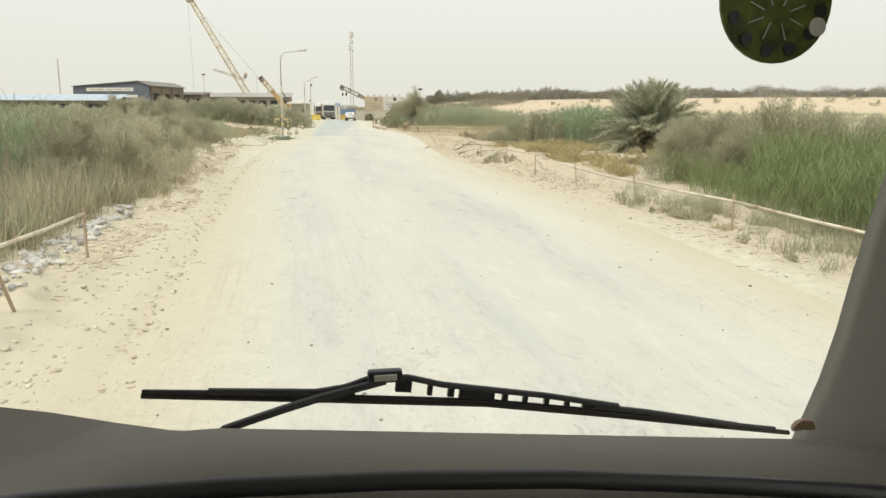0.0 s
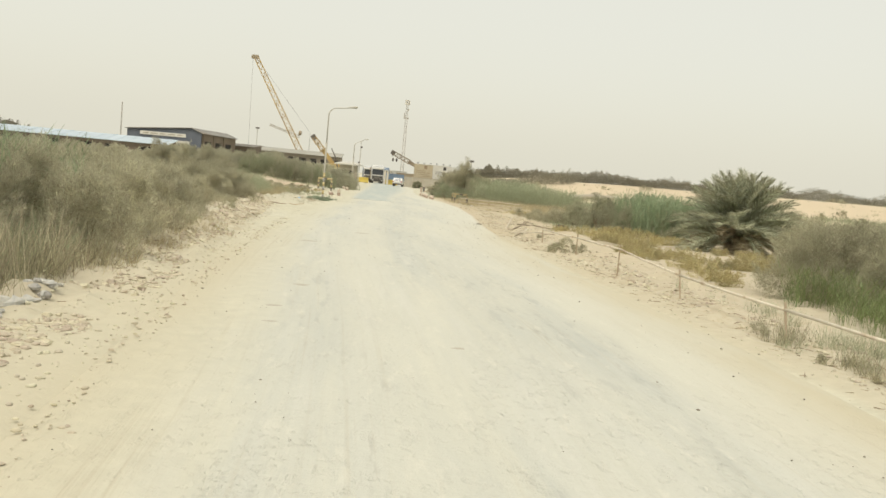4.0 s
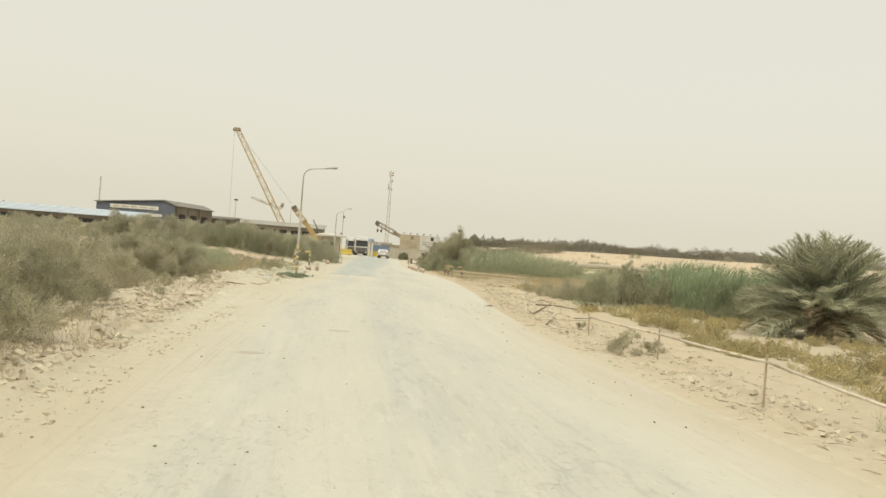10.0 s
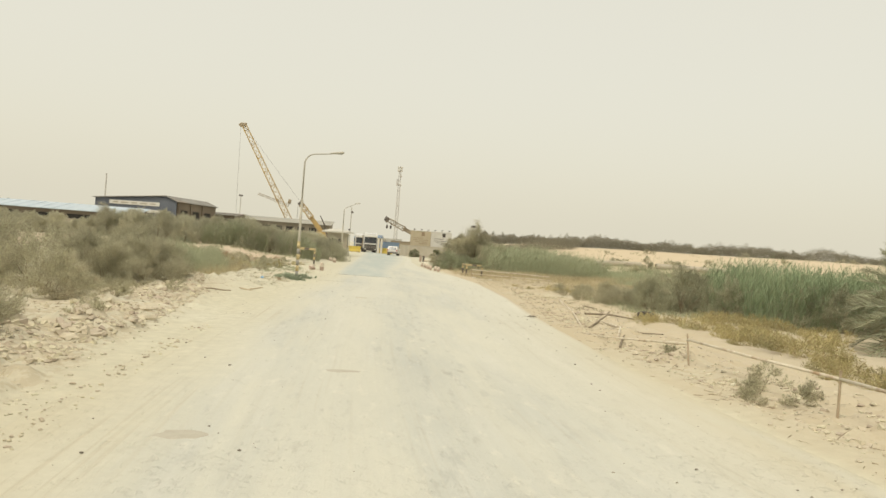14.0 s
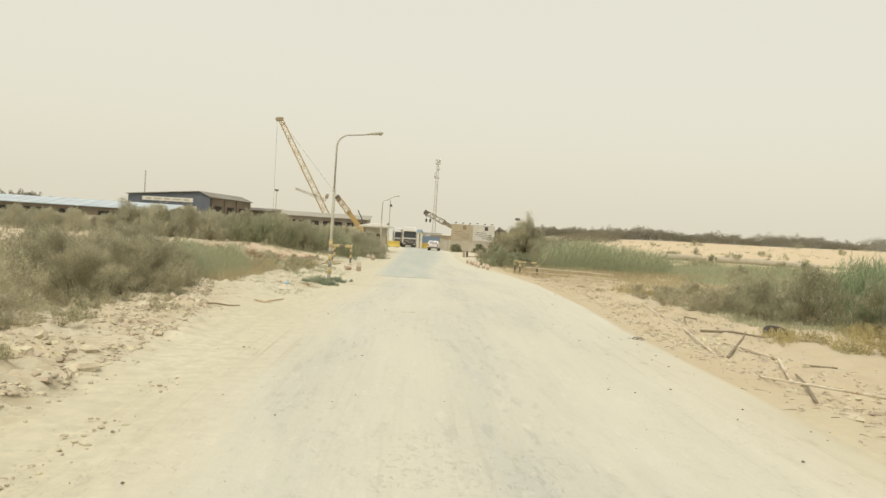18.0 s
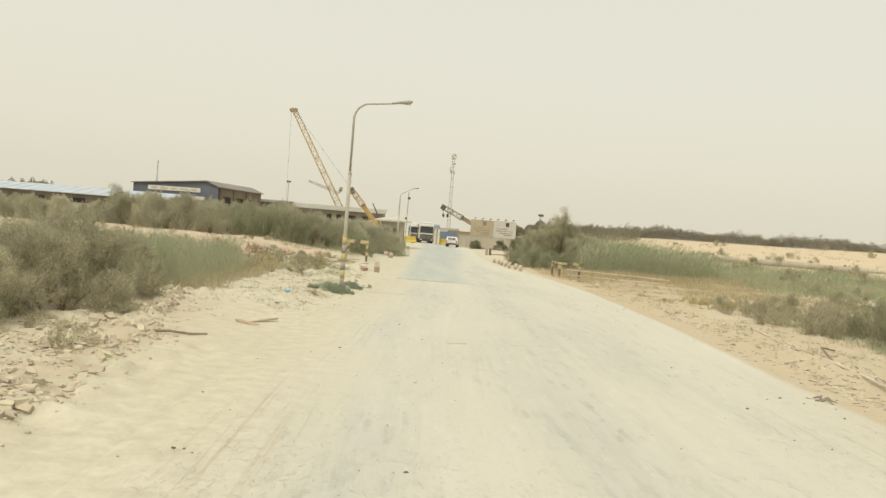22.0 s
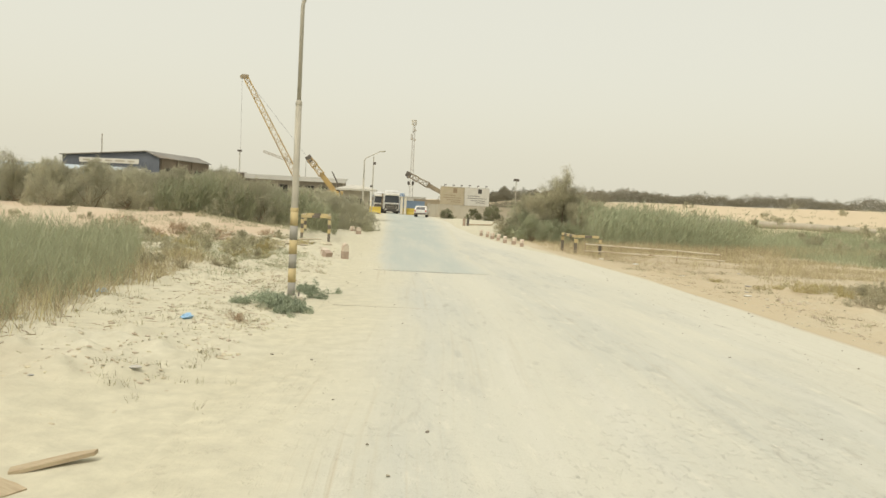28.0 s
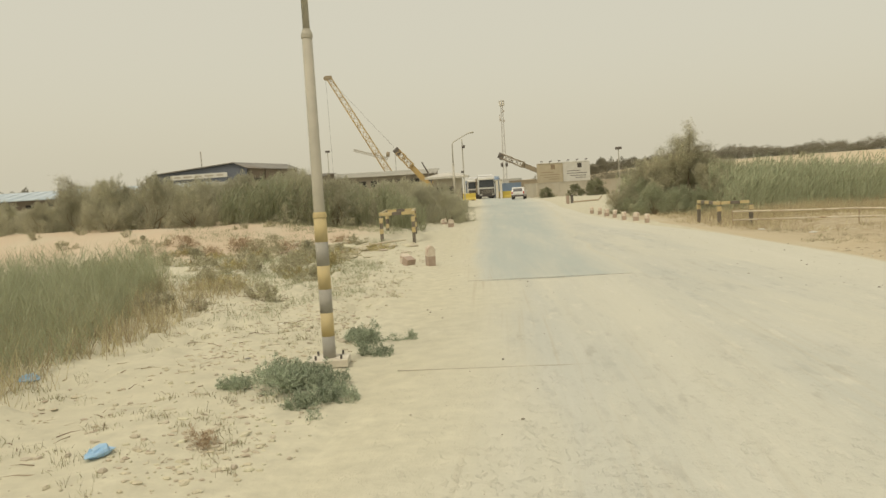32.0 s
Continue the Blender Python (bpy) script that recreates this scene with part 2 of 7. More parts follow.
STRAW_OLIVE = mat("olive_dry_grass", (0.385, 0.36, 0.245), (0.29, 0.275, 0.18), 0.7, 0.85, through_leaf=0.25, two_sided_leaf=0.42, spec=0.1)
STRAW = mat("dry_grass", (0.50, 0.44, 0.29), (0.40, 0.35, 0.215), 1.0, 0.85, two_sided_leaf=0.32, spec=0.12)
STRAW_PALE = mat("pale_straw", (0.60, 0.54, 0.39), (0.50, 0.44, 0.31), 1.0, 0.85, two_sided_leaf=0.2, spec=0.12)
TWIG = mat("twig_litter", (0.30, 0.24, 0.165), (0.22, 0.175, 0.12), 4, 0.9, two_sided_leaf=0.3, spec=0.1)
BARK = mat("grey_bark", (0.30, 0.25, 0.18), (0.21, 0.175, 0.125), 8, 0.9, 0.6, 30)
PALM_LEAF = mat("palm_leaf", (0.45, 0.475, 0.34), (0.35, 0.37, 0.265), 1.5, 0.8, vary=0.22, through_leaf=0.25, two_sided_leaf=0.28, c3=(0.40, 0.37, 0.25), spec=0.1)
PALM_DEAD = mat("dead_palm_leaf", (0.40, 0.35, 0.235), (0.28, 0.24, 0.155), 1.5, 0.85, vary=0.2, two_sided_leaf=0.25, spec=0.1)
# distance haze is mixed into this leaf colour, paler than the trees
WOODS = mat("far_tree_leaf", (0.265, 0.25, 0.185), (0.21, 0.20, 0.15), 0.05, 0.9, two_sided_leaf=0.1, spec=0.1)
PIPE = mat("pale_painted_pipe", (0.66, 0.61, 0.50), (0.57, 0.51, 0.40), 3, 0.6, 0.2, 25, c3=(0.36, 0.25, 0.15), big=0.8)
PIPE_RUST = mat("rusty_post", (0.43, 0.36, 0.26), (0.33, 0.25, 0.17), 5, 0.8, 0.3, 25)
GALV = mat("weathered_steel_pole", (0.44, 0.415, 0.345), (0.36, 0.34, 0.28), 3, 0.6, 0.1, 20, c3=(0.47, 0.44, 0.36))
YELLOW = mat("faded_yellow_paint", (0.54, 0.43, 0.21), (0.48, 0.40, 0.24), 4, 0.85, 0.15, 30, c3=(0.53, 0.45, 0.27))
BLACK = mat("faded_black_paint", (0.12, 0.105, 0.085), (0.19, 0.165, 0.13), 4, 0.6, 0.15, 30)
DARK_GREY = mat("grey_band_paint", (0.30, 0.29, 0.26), (0.37, 0.355, 0.31), 5, 0.85, 0.1, 30)
# faded red, browned to carry the shaded sides of the marker blocks
RED_SHADED = mat("faded_red_paint", (0.35, 0.265, 0.21), (0.42, 0.335, 0.27), 9, 0.75, 0.2, 30)
WHITE = mat("dirty_white_paint", (0.68, 0.64, 0.55), (0.55, 0.5, 0.4), 3, 0.6, 0.1, 30)
CONCRETE = mat("concrete", (0.46, 0.42, 0.34), (0.37, 0.33, 0.26), 2, 0.9, 0.3, 20)
RENDERED = mat("sand_render", (0.47, 0.435, 0.355), (0.40, 0.365, 0.295), 0.6, 0.9, 0.3, 12, c3=(0.38, 0.33, 0.25))
BLUE_SHEET = mat("dark_blue_cladding", (0.14, 0.155, 0.185), (0.115, 0.13, 0.155), 0.4, 0.55, stretch=(1, 1, 0.15))
PALE_ROOF = mat("pale_blue_roof_sheet", (0.49, 0.56, 0.61), (0.42, 0.49, 0.54), 0.3, 0.5)
WHITE_ROOF = mat("white_roof_sheet", (0.56, 0.54, 0.48), (0.46, 0.44, 0.38), 0.3, 0.6)
GREY_ROOF = mat("grey_weathered_roof", (0.27, 0.26, 0.235), (0.215, 0.205, 0.185), 0.3, 0.7, c3=(0.24, 0.20, 0.16))
SHED_ROOF = mat("dusty_shed_roof", (0.40, 0.385, 0.335), (0.33, 0.315, 0.27), 0.3, 0.7)
SHED_WALL = mat("grey_brown_shed_wall", (0.28, 0.25, 0.20), (0.22, 0.195, 0.155), 0.4, 0.8, stretch=(1, 1, 0.2))
BROWN_WALL = mat("brown_wall_sheet", (0.16, 0.13, 0.10), (0.21, 0.175, 0.135), 0.4, 0.8, stretch=(1, 1, 0.2))
# near-black that paints the shade inside windows and bays; nothing is hollow
SHADE_PANEL = mat("dark_interior", (0.03, 0.03, 0.03), (0.045, 0.04, 0.035), 2, 0.9)
GATE_YELLOW = mat("strong_yellow_paint", (0.56, 0.43, 0.08), (0.48, 0.37, 0.09), 1.5, 0.6, 0.15, 30)
CRANE_YELLOW = mat("crane_yellow", (0.46, 0.33, 0.13), (0.37, 0.27, 0.13), 0.6, 0.5, c3=(0.34, 0.26, 0.16))
CRANE_TAN = mat("weathered_crane_paint", (0.33, 0.275, 0.19), (0.25, 0.21, 0.155), 0.6, 0.6)
STEEL_DARK = mat("dark_steel", (0.12, 0.11, 0.10), (0.17, 0.15, 0.13), 2, 0.6, metal=0.4)
TOWER_STEEL = mat("galvanised_tower_steel", (0.42, 0.40, 0.36), (0.36, 0.33, 0.29), 0.4, 0.6, metal=0.2)
CAR_WHITE = mat("white_car_paint", (0.62, 0.62, 0.60), (0.55, 0.54, 0.50), 2, 0.3, spec=0.5)
CAR_BLUE = mat("blue_truck_paint", (0.16, 0.23, 0.33), (0.19, 0.25, 0.33), 2, 0.4, spec=0.5)
GLASS = mat("dark_tinted_glass", (0.03, 0.035, 0.04), (0.04, 0.045, 0.05), 2, 0.1, spec=0.6)
RUBBER = mat("worn_rubber", (0.045, 0.042, 0.04), (0.08, 0.07, 0.06), 6, 0.9, 0.4, 30)
LENS_RED = mat("red_lamp_lens", (0.4, 0.03, 0.02), (0.35, 0.03, 0.02), 6, 0.25)
BAG_BLUE = mat("blue_plastic_bag", (0.25, 0.44, 0.66), (0.36, 0.53, 0.70), 12, 0.5, 0.3, 20)
LITTER = mat("white_litter", (0.58, 0.56, 0.50), (0.36, 0.36, 0.34), 9, 0.6, two_sided_leaf=0.35)
BOARD = mat("weathered_board", (0.50, 0.42, 0.29), (0.38, 0.30, 0.2), 3, 0.85, 0.4, 30, stretch=(1, 8, 8))
SIGN_TAN = mat("tan_sign_face", (0.50, 0.44, 0.32), (0.44, 0.38, 0.27), 1.0, 0.7)
SIGN_WHITE = mat("white_sign_face", (0.66, 0.65, 0.60), (0.58, 0.56, 0.5), 1.0, 0.6)
INK = mat("dark_lettering", (0.07, 0.065, 0.06), (0.1, 0.09, 0.08), 3, 0.7)
BROWN_INK = mat("brown_lettering", (0.28, 0.21, 0.14), (0.32, 0.245, 0.165), 3, 0.7)
GREEN_PLASTIC = mat("lamp_glass", (0.5, 0.5, 0.45), (0.45, 0.45, 0.4), 3, 0.3)


def road_material(overlay=False):
    """Dusty asphalt: the sand of the verges at the rims, greyer and streaked along the wheel tracks. UV: across 0..1, along in metres."""
    m = SAND.copy()
    m.name = "dusty_asphalt_overlay" if overlay else "dusty_road"
    n, l = m.node_tree.nodes, m.node_tree.links
    b = n["Principled BSDF"]
    sand = b.inputs["Base Color"].links[0].from_socket
    sand_bump = b.inputs["Normal"].links[0].from_node
    uv = n.new("ShaderNodeUVMap")
    uv.uv_map = "UVMap"
    geo = n.new("ShaderNodeNewGeometry")

    def noise_tex(src, s, sc, detail=5, rough=0.6):
        mp, t = n.new("ShaderNodeMapping"), n.new("ShaderNodeTexNoise")
        mp.inputs["Scale"].default_value = sc
        t.inputs["Scale"].default_value, t.inputs["Detail"].default_value, t.inputs["Roughness"].default_value = s, detail, rough
        l.new(src, mp.inputs["Vector"])
        l.new(mp.outputs[0], t.inputs["Vector"])
        return t.outputs["Fac"]

    def rng(src, lo, hi, a=0.0, z=1.0):
        r = n.new("ShaderNodeMapRange")
        for k, v in (("From Min", lo), ("From Max", hi), ("To Min", a), ("To Max", z)):
            r.inputs[k].default_value = v
        l.new(src, r.inputs["Value"])
        return r.outputs[0]

    def op(kind, a, bb):
        x = n.new("ShaderNodeMath")
        x.operation = kind
        for s, v in zip(x.inputs, (a, bb)):
            if isinstance(v, (int, float)):
                s.default_value = v
            else:
                l.new(v, s)
        return x.outputs[0]

    def mix(fac, a, bb):
        x = n.new("ShaderNodeMix")
        x.data_type = "RGBA"
        for s, v in ((x.inputs[0], fac), (x.inputs[6], a), (x.inputs[7], bb)):
            if isinstance(v, tuple):
                s.default_value = (*v, 1)
            else:
                l.new(v, s)
        return x.outputs[2]

    def stops(src, table):
        r = n.new("ShaderNodeValToRGB")
        l.new(src, r.inputs[0])
        els = r.color_ramp.elements
        while len(els) < len(table):
            els.new(0.5)
        for e, (p, c) in zip(els, table):
            e.position, e.color = p, (c, c, c, 1)
        return r.outputs[0]

    sep = n.new("ShaderNodeSeparateXYZ")
    l.new(uv.outputs[0], sep.inputs[0])
    u = sep.outputs[0]
    pos = geo.outputs["Position"]
    wob = noise_tex(uv.outputs[0], 1.0, (0.0, 0.13, 1.0), 3)
    uw = op("ADD", u, op("MULTIPLY", op("SUBTRACT", wob, 0.5), 0.08))
    streak = noise_tex(uv.outputs[0], 1.0, (17.0, 0.13, 1.0), 6, 0.66)
    fine_streak = noise_tex(uv.outputs[0], 1.0, (120.0, 0.16, 1.0), 5, 0.6)
    patch = noise_tex(pos, 0.6, (1, 0.16, 1), 6)
    grain = noise_tex(pos, 30, (1, 1, 1), 5, 0.7)
    ragged = op("ADD", uw, op("MULTIPLY", op("SUBTRACT", op("ADD", patch, streak), 1.0), 0.07))
    if overlay:
        bare = stops(uw, ((0.0, 0.0), (0.06, 0.35), (0.2, 1.0), (0.3, 0.85), (0.45, 1.0), (0.6, 0.9), (0.72, 0.75), (0.86, 0.25), (1.0, 0.0)))
        paved = stops(uw, ((0.0, 0.2), (0.08, 0.9), (0.9, 1.0), (1.0, 0.3)))
    else:
        bare = stops(uw, ((0.0, 0.0), (0.10, 0.1), (0.19, 0.9), (0.26, 0.8), (0.36, 0.35), (0.48, 1.0), (0.6, 0.7), (0.70, 0.95), (0.82, 0.15), (1.0, 0.0)))
        rim = op("ADD", u, op("MULTIPLY", op("SUBTRACT", patch, 0.5), 0.03))
        paved = op("MULTIPLY", stops(rim, ((0.0, 1.0), (0.975, 1.0), (1.0, 0.0))), stops(ragged, ((0.02, 0.0), (0.10, 0.35), (0.22, 1.0), (0.9, 1.0), (1.0, 1.0))))
    wear = op("MULTIPLY", bare, rng(op("ADD", op("MULTIPLY", streak, 0.4), op("MULTIPLY", patch, 0.6)), 0.40, 0.60))
    col = mix(wear, (0.571, 0.56, 0.48), (0.457, 0.468, 0.43))
    col = mix(rng(streak, 0.5, 0.68, 0.0, 0.45), col, (0.63, 0.615, 0.54))
    col = mix(rng(fine_streak, 0.54, 0.74, 0.0, 0.18), col, (0.47, 0.45, 0.385))
    col = mix(rng(noise_tex(pos, 1.3, (1, 0.1, 1), 6, 0.6), 0.5, 0.7, 0.0, 0.5), col, (0.556, 0.546, 0.467))
    col = mix(rng(grain, 0.52, 0.74, 0.0, 0.25), col, (0.42, 0.40, 0.345))
    # scuffs pressed along the wheel tracks, and pale scabs of caked dust
    scuff = op("MULTIPLY", rng(noise_tex(pos, 4.0, (1, 0.2, 1), 5, 0.62), 0.56, 0.64), rng(patch, 0.42, 0.56))
    col = mix(op("MULTIPLY", op("MULTIPLY", scuff, bare), 0.6), col, (0.41, 0.412, 0.375))
    col = mix(rng(noise_tex(pos, 4.6, (1, 0.3, 1), 6, 0.7), 0.57, 0.68, 0.0, 0.5), col, (0.63, 0.61, 0.525))
    # gravel showing through the dust
    gravel = rng(noise_tex(pos, 17.0, (1, 0.6, 1), 4, 0.7), 0.55, 0.66)
    showing = op("MULTIPLY", gravel, rng(noise_tex(pos, 0.5, (1, 0.35, 1), 4), 0.40, 0.58))
    col = mix(op("MULTIPLY", showing, 0.32), col, (0.43, 0.425, 0.375))
    crack = noise_tex(uv.outputs[0], 1.0, (45.0, 1.2, 1.0), 8)
    col = mix(op("MULTIPLY", rng(crack, 0.58, 0.68, 0.0, 0.6), rng(patch, 0.46, 0.6)), col, (0.38, 0.365, 0.32))
    if overlay:
        thin = rng(op("ADD", op("MULTIPLY", streak, 0.45), op("MULTIPLY", patch, 0.55)), 0.34, 0.56, 0.5, 1.0)
        col = mix(op("MULTIPLY", bare, thin), col, (0.40, 0.442, 0.425))
    col = mix(paved, sand, col)
    if not overlay:
        # tan sand spread over the near stretch of both rims
        v = sep.outputs[1]
        tan_r = op("MULTIPLY", op("MULTIPLY", stops(uw, ((0.74, 0.0), (0.88, 0.45), (0.97, 1.0))), rng(v, 48, 26)), rng(patch, 0.28, 0.55))
        tan_l = op("MULTIPLY", op("MULTIPLY", stops(uw, ((0.0, 1.0), (0.06, 0.8), (0.17, 0.0))), rng(v, 32, 18)), rng(patch, 0.28, 0.6))
        col = mix(op("ADD", tan_r, op("MULTIPLY", tan_l, 0.75)), col, (0.53, 0.486, 0.366))
    # tyre prints pressed into the dust along the rims
    prints = op("MULTIPLY", op("MULTIPLY", rng(fine_streak, 0.54, 0.7), rng(patch, 0.42, 0.6)), stops(uw, ((0.0, 0.3), (0.1, 1.0), (0.22, 0.35), (0.75, 0.25), (0.9, 0.7), (1.0, 0.3))))
    col = mix(op("MULTIPLY", prints, 0.8), col, (0.45, 0.40, 0.30))
    l.new(col, b.inputs["Base Color"])
    old_h = sand_bump.inputs["Height"].links[0].from_socket
    dents = rng(noise_tex(pos, 4.5, (1, 0.7, 1), 5, 0.65), 0.56, 0.68, 0.0, 0.8)
    l.new(op("SUBTRACT", op("SUBTRACT", op("ADD", old_h, op("MULTIPLY", streak, 0.7)), op("MULTIPLY", prints, 0.3)), op("SUBTRACT", dents, op("MULTIPLY", showing, 0.5))), sand_bump.inputs["Height"])
    sand_bump.inputs["Strength"].default_value = 0.7
    return m


ROAD = road_material()
ASPHALT = road_material(True)


# ---- builders ----
class Shape:
    """Collects vertices and faces for one mesh."""

    def __init__(self):
        self.v, self.f = [], []

    def add(self, verts, faces):
        k = len(self.v)
        self.v.extend(tuple(p) for p in verts)
        self.f.extend(tuple(i + k for i in f) for f in faces)
        return self

    def box(self, c, s, m=None, bevel=0.0):
        x, y, z = (v / 2 for v in s)
        if bevel:
            e = min(bevel, x * 0.9, y * 0.9, z * 0.9)
            bm = bmesh.new()
            bmesh.ops.create_cube(bm, size=1, matrix=Matrix.Diagonal((*s, 1)))
            bmesh.ops.bevel(bm, geom=bm.edges[:], offset=e, segments=2, affect="EDGES", profile=0.6)
            vs, fs = [v.co.copy() for v in bm.verts], [[v.index for v in f.verts] for f in bm.faces]
            bm.free()
        else:
            vs = [Vector((a * x, b * y, cc * z)) for cc in (-1, 1) for b in (-1, 1) for a in (-1, 1)]
            fs = [(0, 2, 3, 1), (4, 5, 7, 6), (0, 1, 5, 4), (2, 6, 7, 3), (0, 4, 6, 2), (1, 3, 7, 5)]
        m = m or Matrix()
        return self.add([Vector(c) + m.to_3x3() @ v for v in vs], fs)

    def tube(self, points, r0, r1=None, seg=8, cap=True):
        pts = [Vector(p) for p in points]
        r1 = r0 if r1 is None else r1
        vs, fs, n = [], [], len(pts)
        side = None
        for i, p in enumerate(pts):
            d = (pts[min(i + 1, n - 1)] - pts[max(i - 1, 0)]).normalized()
            if side is None:
                side = d.orthogonal().normalized()
            side = (side - d * side.dot(d)).normalized()
            up = d.cross(side)
            r = r0 + (r1 - r0) * i / (n - 1)
            vs += [p + (side * math.cos(a) + up * math.sin(a)) * r for a in (2 * math.pi * j / seg for j in range(seg))]
        for i in range(n - 1):
            fs += [(i * seg + j, i * seg + (j + 1) % seg, (i + 1) * seg + (j + 1) % seg, (i + 1) * seg + j) for j in range(seg)]
        if cap:
            fs += [tuple(range(seg))[::-1], tuple(range((n - 1) * seg, n * seg))]
        return self.add(vs, fs)

    def lathe(self, rings, seg=16, c=(0, 0, 0), m=None):
        """Rings of (radius, z) turned about z."""
        m = m or Matrix()
        vs = [Vector(c) + m.to_3x3() @ Vector((r * math.cos(2 * math.pi * j / seg), r * math.sin(2 * math.pi * j / seg), z)) for r, z in rings for j in range(seg)]
        fs = [(i * seg + j, i * seg + (j + 1) % seg, (i + 1) * seg + (j + 1) % seg, (i + 1) * seg + j) for i in range(len(rings) - 1) for j in range(seg)]
        fs += [tuple(range(seg))[::-1], tuple(range((len(rings) - 1) * seg, len(rings) * seg))]
        return self.add(vs, fs)

    def prism(self, outline, a, b, axis="y"):
        """An outline of (p, q) drawn out along an axis from a to b."""
        put = {"y": lambda p, q, s: (p, s, q), "x": lambda p, q, s: (s, p, q), "z": lambda p, q, s: (p, q, s)}[axis]
        k = len(outline)
        vs = [put(p, q, a) for p, q in outline] + [put(p, q, b) for p, q in outline]
        fs = [tuple(range(k)), tuple(range(2 * k - 1, k - 1, -1))] + [(i, i + k, (i + 1) % k + k, (i + 1) % k) for i in range(k)]
        return self.add(vs, fs)

    def rock(self, c, s, rng):
        """A low lump with uneven corners, sunk a little."""
        vs = []
        for z, r, k in ((-0.35, 0.8, 6), (0.15, 1.0, 6), (0.62, 0.6, 6)):
            vs += [(c[0] + s[0] * r * math.cos(a) * rng.uniform(0.75, 1.15), c[1] + s[1] * r * math.sin(a) * rng.uniform(0.75, 1.15), c[2] + s[2] * z * rng.uniform(0.85, 1.15))
                   for a in (2 * math.pi * (j + rng.random() * 0.5) / k for j in range(k))]
        fs = [(i * 6 + j, i * 6 + (j + 1) % 6, i * 6 + 6 + (j + 1) % 6, i * 6 + 6 + j) for i in range(2) for j in range(6)] + [(12, 13, 14, 15, 16, 17)]
        return self.add(vs, fs)

    def mesh(self, name, material, smooth=False):
        me = bpy.data.meshes.new(name)
        me.from_pydata(self.v, [], self.f)
        me.materials.append(material)
        if smooth:
            me.polygons.foreach_set("use_smooth", [True] * len(me.polygons))
        me.update()
        return me


def fix_normals(me):
    bm = bmesh.new()
    bm.from_mesh(me)
    bmesh.ops.recalc_face_normals(bm, faces=bm.faces[:])
    bm.to_mesh(me)
    bm.free()


def part(name, shape, material, parent, label="", smooth=False):
    me = shape if isinstance(shape, bpy.types.Mesh) else shape.mesh(name, material, smooth)
    if not isinstance(shape, bpy.types.Mesh) and len(me.polygons) < 4000:
        fix_normals(me)
    ob = new(name, me)
    ob.parent = parent
    if label:
        ob["label"] = label
    return ob


def thing(name, label, category, at=(0, 0, 0), turn=0.0, group=""):
    e = new(name)
    e.empty_display_size = 0.3
    e.matrix_basis = pose(*at, 0, 0, turn)
    return tagged(e, label, category, group)


def solo(name, shape, material, label, category, kind="", group="", smooth=False, at=(0, 0, 0), turn=0.0):
    """A thing of a single mesh."""
    me = shape if isinstance(shape, bpy.types.Mesh) else shape.mesh(name, material, smooth)
    if not isinstance(shape, bpy.types.Mesh) and len(me.polygons) < 4000:
        fix_normals(me)
    ob = new(name, me)
    ob.matrix_basis = pose(*at, 0, 0, turn)
    return tagged(ob, label, category, group, kind)


def ribbons(base, way, length, width, droop, rows=3, rng=None):
    """Many curved tapering blades as verts and faces: base and way are (n, 3), the rest (n,)."""
    rng = rng or np.random.default_rng(1)
    n = len(base)
    way = way / np.linalg.norm(way, axis=1, keepdims=True)
    side = np.cross(way, rng.normal(size=(n, 3)))
    side /= np.linalg.norm(side, axis=1, keepdims=True) + 1e-9
    layers = []
    for k in range(rows):
        s = k / (rows - 1)
        p = base + way * (length * s)[:, None]
        p[:, 2] -= droop * length * s * s
        w = width * (1 - s) ** 0.6 if k < rows - 1 else width * 0
        if k < rows - 1:
            layers += [p - side * (w / 2)[:, None], p + side * (w / 2)[:, None]]
        else:
            layers += [p]
    per = 2 * rows - 1
    verts = np.stack(layers, 1).reshape(-1, 3)
    o = np.arange(n) * per
    faces = []
    for k in range(rows - 2):
        faces.append(np.stack([o + 2 * k, o + 2 * k + 1, o + 2 * k + 3, o + 2 * k + 2], 1))
    tri = np.stack([o + 2 * (rows - 2), o + 2 * (rows - 2) + 1, o + per - 1], 1)
    quads = np.concatenate(faces).tolist() if faces else []
    return verts, quads + tri.tolist()


def ribbon_mesh(name, chunks, material):
    s_v, s_f, k = [], [], 0
    for v, f in chunks:
        s_v.append(v)
        s_f += [[i + k for i in q] for q in f]
        k += len(v)
    me = bpy.data.meshes.new(name)
    me.from_pydata(np.concatenate(s_v).tolist(), [], s_f)
    me.materials.append(material)
    me.update()
    return me


def smooth(a, b, t):
    t = min(1.0, max(0.0, (t - a) / (b - a)))
    return t * t * (3 - 2 * t)


def interp(y, table):
    return float(np.interp(y, [p[0] for p in table], [p[1] for p in table]))


# ---- the lie of the land ----
LEFT_EDGE = ((-60, -0.6), (0, -1.5), (8, -1.75), (20, -2.2), (30, -2.35), (42, -2.2), (50, -1.8), (56, -1.1), (62, -0.7), (76, -0.2), (95, 0.5), (133, 2.0), (200, 4.0))
RIGHT_EDGE = ((-60, 5.0), (0, 5.5), (7, 5.8), (16, 6.4), (34, 6.35), (40, 6.7), (45, 7.15), (50, 7.75), (54, 8.35), (60, 8.8), (67, 9.0), (76, 9.0), (84, 8.3), (97, 8.2), (112, 8.8), (132, 10.5), (200, 13.0))


SOIL_IN = ((8, -2.35), (22, -2.65), (27, -2.75), (32, -3.25), (37, -3.25), (42, -3.45), (45.2, -3.5), (47.5, -4.1), (54, -5.2))


